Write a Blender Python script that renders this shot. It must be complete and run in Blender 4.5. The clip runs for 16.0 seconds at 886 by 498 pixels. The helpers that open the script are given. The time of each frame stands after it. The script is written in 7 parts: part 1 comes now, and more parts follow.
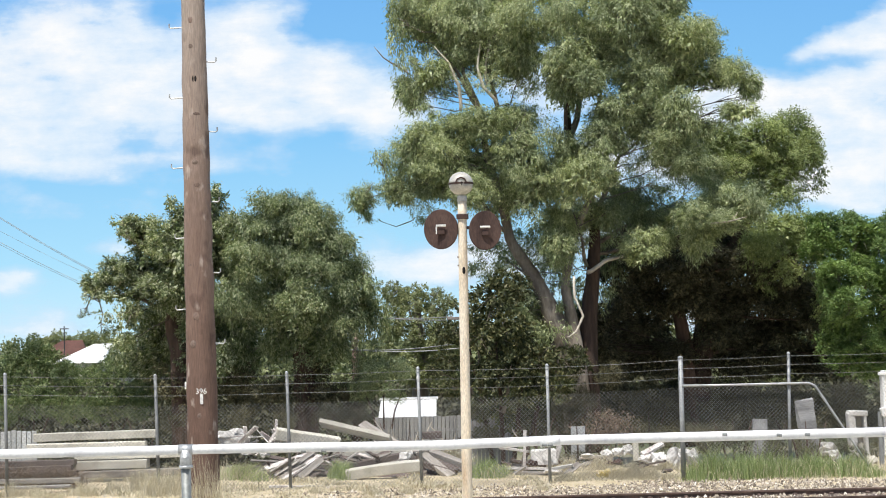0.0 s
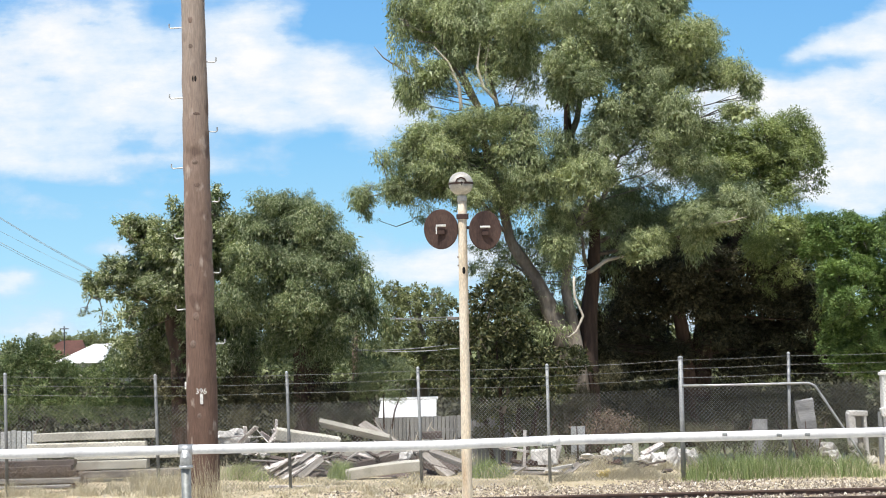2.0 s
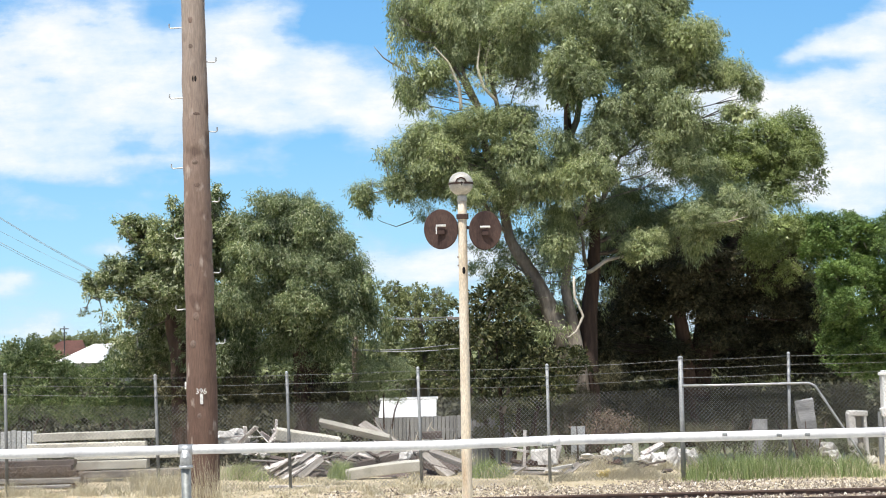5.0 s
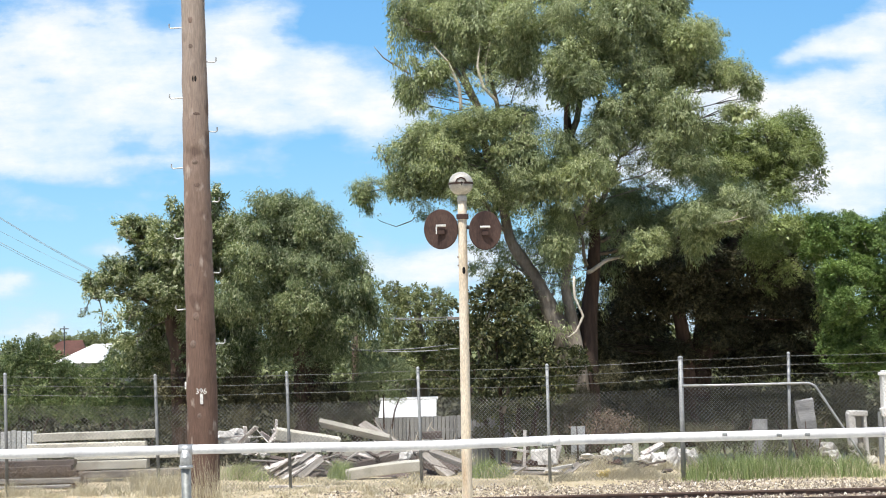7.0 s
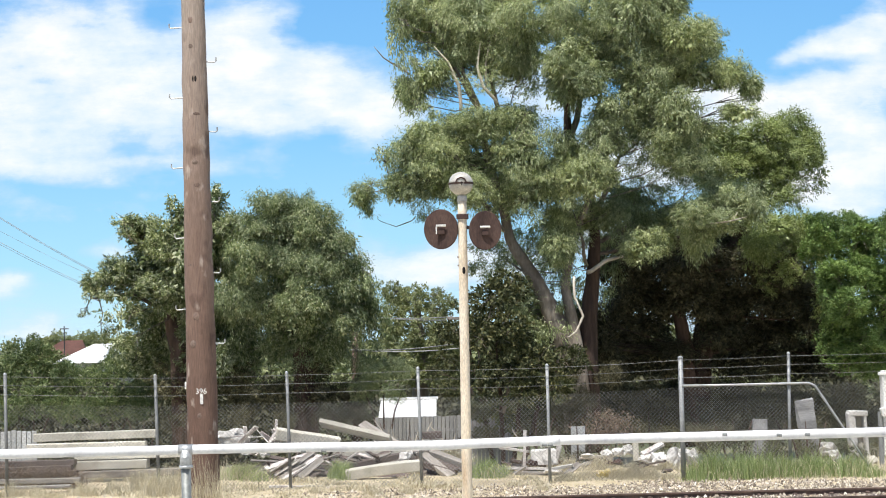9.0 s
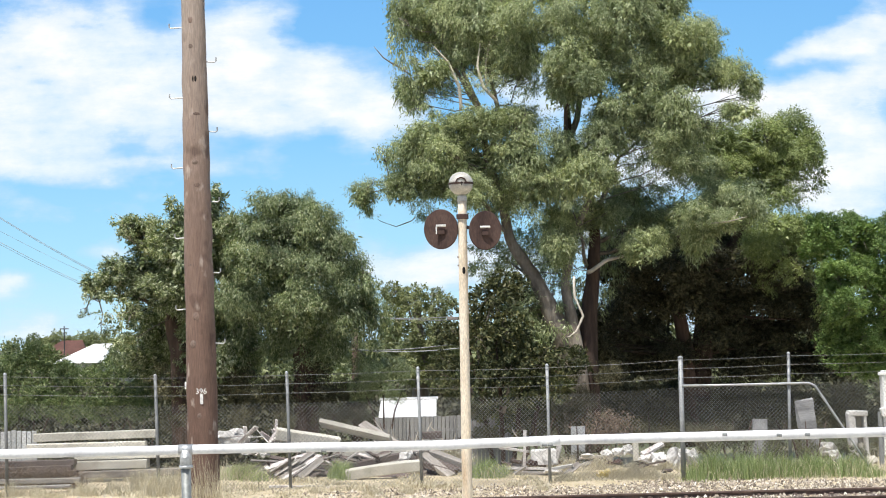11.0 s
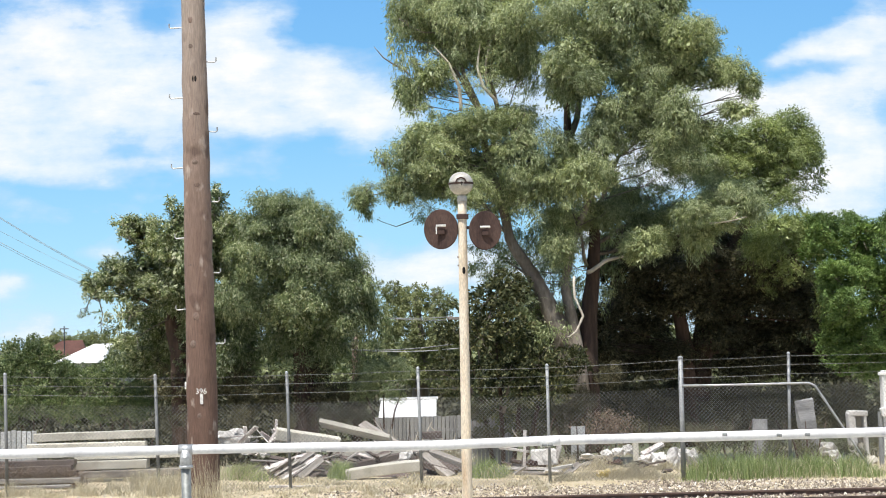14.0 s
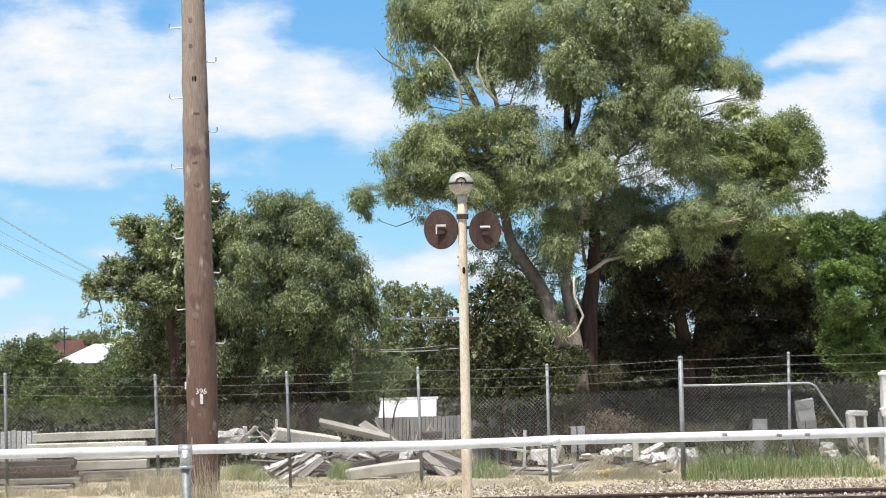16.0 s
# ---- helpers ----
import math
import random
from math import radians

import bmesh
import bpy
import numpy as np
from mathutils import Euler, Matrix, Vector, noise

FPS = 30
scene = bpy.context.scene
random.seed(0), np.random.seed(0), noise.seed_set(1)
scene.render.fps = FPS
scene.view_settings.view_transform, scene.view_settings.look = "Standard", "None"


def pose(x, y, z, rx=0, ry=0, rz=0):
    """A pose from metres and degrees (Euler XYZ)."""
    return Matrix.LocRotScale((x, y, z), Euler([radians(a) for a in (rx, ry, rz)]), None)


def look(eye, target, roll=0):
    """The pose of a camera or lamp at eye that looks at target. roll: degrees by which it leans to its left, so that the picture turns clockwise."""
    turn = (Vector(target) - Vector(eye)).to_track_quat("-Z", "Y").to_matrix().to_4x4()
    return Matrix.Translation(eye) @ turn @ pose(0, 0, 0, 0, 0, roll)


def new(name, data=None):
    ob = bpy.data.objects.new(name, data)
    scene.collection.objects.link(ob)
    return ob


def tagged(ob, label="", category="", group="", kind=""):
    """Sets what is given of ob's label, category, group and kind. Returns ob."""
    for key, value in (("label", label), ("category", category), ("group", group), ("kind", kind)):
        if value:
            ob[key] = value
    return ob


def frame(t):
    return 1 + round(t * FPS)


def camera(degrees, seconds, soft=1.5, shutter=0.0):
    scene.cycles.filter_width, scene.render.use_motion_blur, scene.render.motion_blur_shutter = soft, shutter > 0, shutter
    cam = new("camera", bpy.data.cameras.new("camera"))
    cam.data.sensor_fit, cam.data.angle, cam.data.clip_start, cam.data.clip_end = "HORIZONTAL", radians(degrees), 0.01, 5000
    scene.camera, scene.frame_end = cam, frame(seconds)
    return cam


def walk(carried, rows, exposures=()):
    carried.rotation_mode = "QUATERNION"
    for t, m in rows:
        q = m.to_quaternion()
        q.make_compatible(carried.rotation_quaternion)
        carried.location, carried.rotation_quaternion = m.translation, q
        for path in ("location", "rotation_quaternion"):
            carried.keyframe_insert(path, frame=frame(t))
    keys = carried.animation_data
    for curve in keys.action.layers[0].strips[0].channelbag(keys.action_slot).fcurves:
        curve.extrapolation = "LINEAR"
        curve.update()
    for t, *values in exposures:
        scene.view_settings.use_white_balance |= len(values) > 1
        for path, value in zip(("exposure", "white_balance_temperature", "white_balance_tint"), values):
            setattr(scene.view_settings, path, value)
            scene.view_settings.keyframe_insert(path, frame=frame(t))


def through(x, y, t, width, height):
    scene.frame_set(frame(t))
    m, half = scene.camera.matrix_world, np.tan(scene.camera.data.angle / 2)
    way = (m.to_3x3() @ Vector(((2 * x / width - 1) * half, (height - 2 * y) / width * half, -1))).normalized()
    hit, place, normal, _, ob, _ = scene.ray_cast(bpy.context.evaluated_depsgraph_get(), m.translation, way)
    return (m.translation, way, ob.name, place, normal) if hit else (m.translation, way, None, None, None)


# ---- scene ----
# A view over a platform rail: a timber pole, a disused signal, a wire fence, a scrap yard and gum trees.
cam = camera(30.0, 16.0, soft=1.0)
EYE = (0.0, 0.0, 3.0)
VIEW = look(EYE, (0.0, 100.0, 3.0 + 5.434), roll=-1.45)
walk(cam, [(0.0, VIEW), (16.0, VIEW)], exposures=[(0.0, 0.21), (3.0, 0.24), (6.5, 0.29), (13.0, 0.29), (15.0, 0.21), (16.0, 0.20)])

# ---- world, sun, exposure ----
SUN_ELEVATION, SUN_FROM = 66.0, 207.0      # degrees; SUN_FROM: compass way the light comes from, 0 = +y, clockwise
world = bpy.data.worlds.new("sky")
scene.world = world
world.use_nodes = True
wn = world.node_tree.nodes
sky = wn.new("ShaderNodeTexSky")
sky.sky_type = "NISHITA"
sky.sun_disc = False
sky.sun_elevation = radians(SUN_ELEVATION)
sky.sun_rotation = radians(SUN_FROM)
wn["Background"].inputs["Strength"].default_value = 0.10
world.node_tree.links.new(sky.outputs[0], wn["Background"].inputs["Color"])
sun_data = bpy.data.lights.new("sun", "SUN")
sun_data.energy, sun_data.angle, sun_data.color = 5.0, radians(0.6), (1.0, 0.955, 0.88)
sun = new("sun", sun_data)
_e, _a = radians(SUN_ELEVATION), radians(SUN_FROM)
sun.matrix_basis = look((0, 0, 40), (-math.sin(_a) * math.cos(_e), -math.cos(_a) * math.cos(_e), 40 - math.sin(_e)))

# ---- materials ----
def nodes_of(name):
    m = bpy.data.materials.new(name)
    m.use_nodes = True
    t = m.node_tree
    return m, t, t.nodes["Principled BSDF"]


def coords(t, scale=(1, 1, 1)):
    c, mp = t.nodes.new("ShaderNodeTexCoord"), t.nodes.new("ShaderNodeMapping")
    mp.inputs["Scale"].default_value = scale
    t.links.new(c.outputs["Object"], mp.inputs[0])
    return mp.outputs[0]


def noise_of(t, vec, scale, detail=6.0, rough=0.6):
    n = t.nodes.new("ShaderNodeTexNoise")
    n.inputs["Scale"].default_value, n.inputs["Detail"].default_value, n.inputs["Roughness"].default_value = scale, detail, rough
    t.links.new(vec, n.inputs["Vector"])
    return n.outputs[0]


def ramp(t, fac, stops):
    n = t.nodes.new("ShaderNodeValToRGB")
    e = n.color_ramp.elements
    e[0].position, e[0].color = stops[0][0], (*stops[0][1], 1)
    e[1].position, e[1].color = stops[-1][0], (*stops[-1][1], 1)
    for pos, col in stops[1:-1]:
        k = e.new(pos)
        k.color = (*col, 1)
    t.links.new(fac, n.inputs[0])
    return n.outputs[0]


def mixed(t, fac, a, b, mode="MIX"):
    n = t.nodes.new("ShaderNodeMix")
    n.data_type, n.blend_type = "RGBA", mode
    for v, i in ((fac, 0), (a, 6), (b, 7)):
        if isinstance(v, (int, float)):
            n.inputs[i].default_value = v
        elif isinstance(v, tuple):
            n.inputs[i].default_value = (*v, 1)
        else:
            t.links.new(v, n.inputs[i])
    return n.outputs[2]


def maths(t, op, a, b=0.0):
    n = t.nodes.new("ShaderNodeMath")
    n.operation = op
    for v, i in ((a, 0), (b, 1)):
        if isinstance(v, (int, float)):
            n.inputs[i].default_value = v
        else:
            t.links.new(v, n.inputs[i])
    return n.outputs[0]


def surface(name, dark, mid, light, scale=3.0, fine=40.0, rough=0.85, metal=0.0, bump=0.4, stretch=(1, 1, 1), depth=0.01, spread=0.25, grit=0.8):
    """A worn surface: broad stains, fine grain, relief and a small shift of tone from object to object."""
    m, t, b = nodes_of(name)
    vec = coords(t, stretch)
    big, small = noise_of(t, vec, scale), noise_of(t, vec, fine, 4.0)
    col = ramp(t, big, [(0.3, dark), (0.5, mid), (0.72, light)])
    grain = ramp(t, small, [(0.3, (0.62, 0.62, 0.62)), (0.7, (1.25, 1.25, 1.25))])
    col = mixed(t, grit, col, grain, "MULTIPLY")
    info = t.nodes.new("ShaderNodeObjectInfo")
    tone = ramp(t, info.outputs["Random"], [(0.0, (1 - spread,) * 3), (1.0, (1 + spread,) * 3)])
    t.links.new(mixed(t, 1.0, col, tone, "MULTIPLY"), b.inputs["Base Color"])
    b.inputs["Roughness"].default_value, b.inputs["Metallic"].default_value = rough, metal
    bp = t.nodes.new("ShaderNodeBump")
    bp.inputs["Strength"].default_value, bp.inputs["Distance"].default_value = bump, depth
    t.links.new(small, bp.inputs["Height"])
    t.links.new(bp.outputs[0], b.inputs["Normal"])
    return m


def pole_material():
    """Old pole timber: vertical grain, pale scars and dark resin patches; paler and greyer high up, darker red-brown
    low down.
    """
    m, t, b = nodes_of("weathered_pole_timber")
    vec = coords(t, (2.2, 2.2, 0.22))
    plain = coords(t, (1.0, 1.0, 0.55))
    big, grain = noise_of(t, vec, 1.3), noise_of(t, vec, 30.0, 5.0, 0.7)
    sep = t.nodes.new("ShaderNodeSeparateXYZ")
    t.links.new(coords(t), sep.inputs[0])
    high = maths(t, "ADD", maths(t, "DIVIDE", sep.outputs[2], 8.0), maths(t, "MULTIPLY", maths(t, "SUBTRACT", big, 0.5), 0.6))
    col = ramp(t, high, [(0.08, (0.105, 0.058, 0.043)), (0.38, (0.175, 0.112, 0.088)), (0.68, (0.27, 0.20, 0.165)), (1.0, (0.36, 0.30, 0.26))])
    spots = noise_of(t, plain, 5.5, 3.0, 0.5)
    col = mixed(t, ramp(t, spots, [(0.60, (0, 0, 0)), (0.68, (0.65, 0.65, 0.65))]), col, (0.47, 0.40, 0.35))
    col = mixed(t, ramp(t, noise_of(t, plain, 4.3, 2.0, 0.5), [(0.32, (0.6, 0.6, 0.6)), (0.40, (0, 0, 0))]), col, (0.085, 0.05, 0.04))
    col = mixed(t, 0.8, col, ramp(t, grain, [(0.3, (0.62, 0.62, 0.62)), (0.7, (1.28, 1.28, 1.28))]), "MULTIPLY")
    t.links.new(col, b.inputs["Base Color"])
    b.inputs["Roughness"].default_value = 0.9
    bp = t.nodes.new("ShaderNodeBump")
    bp.inputs["Strength"].default_value, bp.inputs["Distance"].default_value = 0.6, 0.012
    t.links.new(maths(t, "ADD", grain, maths(t, "MULTIPLY", spots, 1.5)), bp.inputs["Height"])
    t.links.new(bp.outputs[0], b.inputs["Normal"])
    return m


def leafy(name, dark, mid, light, through=0.35, gloss=0.45):
    """Leaves: tone varies from leaf to leaf and from clump to clump, the palest standing in for glints; light comes
    through them.
    """
    m, t, b = nodes_of(name)
    geo, info = t.nodes.new("ShaderNodeNewGeometry"), t.nodes.new("ShaderNodeObjectInfo")
    # last two stops: glints of sun painted in as whitish leaves
    col = ramp(t, geo.outputs["Random Per Island"], [(0.0, dark), (0.5, mid), (0.94, light), (1.0, tuple(min(1, c * 1.3) for c in light))])
    tone = ramp(t, info.outputs["Random"], [(0.0, (0.78, 0.8, 0.8)), (1.0, (1.18, 1.15, 1.05))])
    col = mixed(t, 1.0, col, tone, "MULTIPLY")
    t.links.new(col, b.inputs["Base Color"])
    b.inputs["Roughness"].default_value = gloss
    b.inputs["Specular IOR Level"].default_value = 0.3
    tr, mx = t.nodes.new("ShaderNodeBsdfTranslucent"), t.nodes.new("ShaderNodeMixShader")
    t.links.new(mixed(t, 1.0, col, (1.2, 1.22, 0.72), "MULTIPLY"), tr.inputs[0])
    mx.inputs[0].default_value = through
    t.links.new(b.outputs[0], mx.inputs[1])
    t.links.new(tr.outputs[0], mx.inputs[2])
    t.links.new(mx.outputs[0], t.nodes["Material Output"].inputs[0])
    return m


M_GUM = leafy("gum_leaves", (0.175, 0.215, 0.115), (0.30, 0.355, 0.195), (0.49, 0.535, 0.37), 0.34)
M_GUM2 = leafy("sunny_gum_leaves", (0.165, 0.21, 0.09), (0.25, 0.31, 0.13), (0.38, 0.44, 0.23), 0.30)
M_PEPPER = leafy("drooping_leaves", (0.095, 0.135, 0.065), (0.175, 0.225, 0.11), (0.42, 0.46, 0.32), 0.28)
M_GLOSSY = leafy("glossy_leaves", (0.10, 0.135, 0.06), (0.20, 0.245, 0.115), (0.56, 0.59, 0.46), 0.28, 0.34)
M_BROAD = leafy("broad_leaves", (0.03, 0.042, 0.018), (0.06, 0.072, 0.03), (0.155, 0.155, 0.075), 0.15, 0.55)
M_DENSE = leafy("dense_leaves", (0.09, 0.15, 0.045), (0.145, 0.23, 0.07), (0.235, 0.33, 0.125), 0.22)
M_BUSH = leafy("bush_leaves", (0.06, 0.092, 0.034), (0.115, 0.16, 0.062), (0.24, 0.285, 0.155), 0.22)
M_FARTREE = leafy("far_leaves", (0.14, 0.165, 0.08), (0.22, 0.25, 0.13), (0.34, 0.36, 0.21), 0.25)
# shade under the trees is put into this leaf colour
M_SHADE = leafy("shade_darkened_leaves", (0.045, 0.046, 0.028), (0.088, 0.086, 0.054), (0.165, 0.155, 0.10), 0.16, 0.7)
M_DRY = leafy("dry_stalks", (0.42, 0.365, 0.28), (0.57, 0.51, 0.405), (0.72, 0.67, 0.57), 0.2, 0.7)
M_GRASS = leafy("green_grass", (0.18, 0.24, 0.10), (0.285, 0.36, 0.165), (0.44, 0.50, 0.28), 0.3, 0.7)
M_DEAD = leafy("dead_brush", (0.13, 0.095, 0.075), (0.225, 0.165, 0.135), (0.34, 0.265, 0.22), 0.15, 0.8)
M_BARK = surface("gum_bark", (0.12, 0.097, 0.078), (0.21, 0.18, 0.15), (0.36, 0.32, 0.275), 1.6, 14.0, 0.9, stretch=(1, 1, 0.35), depth=0.03)
M_DARKBARK = surface("fibrous_bark", (0.04, 0.027, 0.021), (0.08, 0.052, 0.04), (0.14, 0.095, 0.075), 2.5, 16.0, 0.95, stretch=(1, 1, 0.2), depth=0.04)
M_PALEBARK = surface("bare_branch", (0.38, 0.33, 0.27), (0.52, 0.47, 0.4), (0.66, 0.61, 0.54), 3.0, 20.0, 0.85)
M_POLE = pole_material()
M_KNOT = surface("dark_timber_knot", (0.10, 0.07, 0.056), (0.17, 0.12, 0.10), (0.26, 0.20, 0.17), 9.0, 40.0, 0.9)
M_STEEL = surface("galvanised_steel", (0.33, 0.34, 0.35), (0.45, 0.46, 0.47), (0.56, 0.57, 0.58), 4.0, 60.0, 0.5, 0.55, 0.1, spread=0.08)
# one pipe, two colours: sunlit white for the rail, shade grey for the post
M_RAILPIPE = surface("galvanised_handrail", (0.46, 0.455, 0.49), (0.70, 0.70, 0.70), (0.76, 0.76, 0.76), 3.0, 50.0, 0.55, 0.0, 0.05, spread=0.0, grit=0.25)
M_RAILPOST = surface("darkened_galvanised_pipe", (0.17, 0.185, 0.18), (0.23, 0.245, 0.24), (0.30, 0.31, 0.305), 5.0, 50.0, 0.55, 0.3, 0.08, spread=0.0)
M_FENCEPOST = surface("dull_galvanised_post", (0.17, 0.18, 0.185), (0.25, 0.26, 0.265), (0.34, 0.35, 0.355), 3.0, 40.0, 0.6, 0.3, 0.1)
M_WIRE = surface("fence_wire", (0.20, 0.205, 0.205), (0.29, 0.295, 0.295), (0.38, 0.38, 0.38), 3.0, 30.0, 0.55, 0.3, 0.0)
M_SIGNALPOST = surface("faded_cream_paint", (0.50, 0.38, 0.26), (0.74, 0.65, 0.52), (0.82, 0.75, 0.64), 2.2, 40.0, 0.75, stretch=(3, 3, 0.5), spread=0.0, depth=0.004)
M_RUST = surface("dark_rust", (0.036, 0.02, 0.018), (0.065, 0.038, 0.032), (0.105, 0.065, 0.054), 5.0, 50.0, 0.9, stretch=(1, 1, 0.4), spread=0.1)
M_LAMPMETAL = surface("weathered_lamp_metal", (0.38, 0.365, 0.33), (0.50, 0.48, 0.44), (0.60, 0.58, 0.54), 8.0, 60.0, 0.5, 0.15, 0.1, spread=0.0)
M_WHITE = surface("white_paint", (0.66, 0.66, 0.64), (0.76, 0.76, 0.75), (0.84, 0.84, 0.83), 4.0, 40.0, 0.6, bump=0.1, spread=0.05)
# holes are solid black pieces, the dark of a hollow put into the colour
M_BLACK = surface("black_for_hollows", (0.008, 0.007, 0.006), (0.012, 0.01, 0.01), (0.02, 0.018, 0.016), 10.0, 60.0, 0.95)
M_CONCRETE = surface("weathered_concrete", (0.38, 0.36, 0.305), (0.53, 0.505, 0.44), (0.63, 0.605, 0.54), 2.0, 30.0, 0.92, depth=0.008, grit=0.45)
M_STONE = surface("pale_rubble", (0.48, 0.46, 0.44), (0.64, 0.62, 0.595), (0.77, 0.755, 0.735), 4.0, 30.0, 0.9)
M_GREYTIMBER = surface("grey_old_timber", (0.16, 0.14, 0.12), (0.28, 0.255, 0.23), (0.44, 0.41, 0.375), 2.5, 40.0, 0.9, stretch=(0.3, 2, 2))
M_DARKTIMBER = surface("dark_sleeper_timber", (0.06, 0.045, 0.04), (0.11, 0.085, 0.075), (0.18, 0.145, 0.13), 2.5, 40.0, 0.92, stretch=(0.3, 2, 2))
M_PAINTEDTIMBER = surface("flaking_painted_timber", (0.28, 0.20, 0.18), (0.60, 0.56, 0.53), (0.74, 0.71, 0.69), 5.0, 30.0, 0.85)
M_PALING = surface("grey_palings", (0.19, 0.19, 0.195), (0.27, 0.27, 0.275), (0.35, 0.35, 0.355), 2.0, 30.0, 0.85, stretch=(2, 2, 0.3))
M_SHEET = surface("white_sheet_metal", (0.74, 0.75, 0.76), (0.80, 0.81, 0.82), (0.85, 0.86, 0.87), 1.0, 20.0, 0.5, 0.0, 0.05, spread=0.0)
M_GREYSHEET = surface("dull_grey_sheet", (0.30, 0.315, 0.325), (0.42, 0.435, 0.445), (0.52, 0.535, 0.545), 1.5, 20.0, 0.6, 0.0, 0.05)
M_REDROOF = surface("red_brown_tiles", (0.065, 0.03, 0.022), (0.10, 0.042, 0.032), (0.14, 0.065, 0.05), 0.6, 8.0, 0.85)
M_HOUSE = surface("rendered_wall", (0.40, 0.36, 0.30), (0.50, 0.46, 0.40), (0.58, 0.54, 0.48), 0.6, 8.0, 0.9)
M_RAILSTEEL = surface("rusty_rail_steel", (0.07, 0.045, 0.038), (0.115, 0.078, 0.065), (0.17, 0.12, 0.10), 3.0, 30.0, 0.7, 0.3)
M_CABLE = surface("black_cable", (0.03, 0.03, 0.03), (0.045, 0.045, 0.05), (0.06, 0.06, 0.065), 2.0, 20.0, 0.7)
M_YELLOW = surface("yellow_flowering_straw", (0.5, 0.38, 0.10), (0.62, 0.49, 0.15), (0.7, 0.58, 0.24), 3.0, 30.0, 0.9)


def ground_material():
    m, t, b = nodes_of("dry_yard_soil")
    vec = coords(t)
    a, c, d = noise_of(t, vec, 0.35), noise_of(t, vec, 2.3), noise_of(t, vec, 26.0, 5.0, 0.7)
    col = mixed(t, ramp(t, a, [(0.4, (0, 0, 0)), (0.62, (1, 1, 1))]), (0.54, 0.445, 0.305), (0.47, 0.40, 0.255))
    col = mixed(t, ramp(t, c, [(0.45, (0, 0, 0)), (0.7, (1, 1, 1))]), col, (0.64, 0.56, 0.43))
    col = mixed(t, 0.75, col, ramp(t, d, [(0.3, (0.5, 0.5, 0.5)), (0.7, (1.35, 1.35, 1.35))]), "MULTIPLY")
    far = t.nodes.new("ShaderNodeSeparateXYZ")
    t.links.new(vec, far.inputs[0])
    grassy = ramp(t, maths(t, "DIVIDE", maths(t, "SUBTRACT", far.outputs[1], 46.0), 12.0), [(0.0, (0, 0, 0)), (1.0, (1, 1, 1))])
    col = mixed(t, grassy, col, mixed(t, c, (0.06, 0.075, 0.03), (0.12, 0.13, 0.06)))
    t.links.new(col, b.inputs["Base Color"])
    b.inputs["Roughness"].default_value = 0.95
    bp = t.nodes.new("ShaderNodeBump")
    bp.inputs["Strength"].default_value, bp.inputs["Distance"].default_value = 0.8, 0.04
    t.links.new(d, bp.inputs["Height"])
    t.links.new(bp.outputs[0], b.inputs["Normal"])
    return m


M_GROUND = ground_material()


def blue_material():
    m, t, b = nodes_of("blue_sky")
    t.nodes.remove(b)
    sep = t.nodes.new("ShaderNodeSeparateXYZ")
    t.links.new(coords(t), sep.inputs[0])
    up = maths(t, "DIVIDE", sep.outputs[2], 700.0)
    col = ramp(t, up, [(0.0, (0.62, 0.85, 0.97)), (0.22, (0.41, 0.74, 0.96)), (0.55, (0.25, 0.575, 0.92)), (0.95, (0.18, 0.46, 0.86))])
    e = t.nodes.new("ShaderNodeEmission")
    e.inputs[1].default_value = SKY_GLOW
    t.links.new(col, e.inputs[0])
    t.links.new(e.outputs[0], t.nodes["Material Output"].inputs[0])
    return m


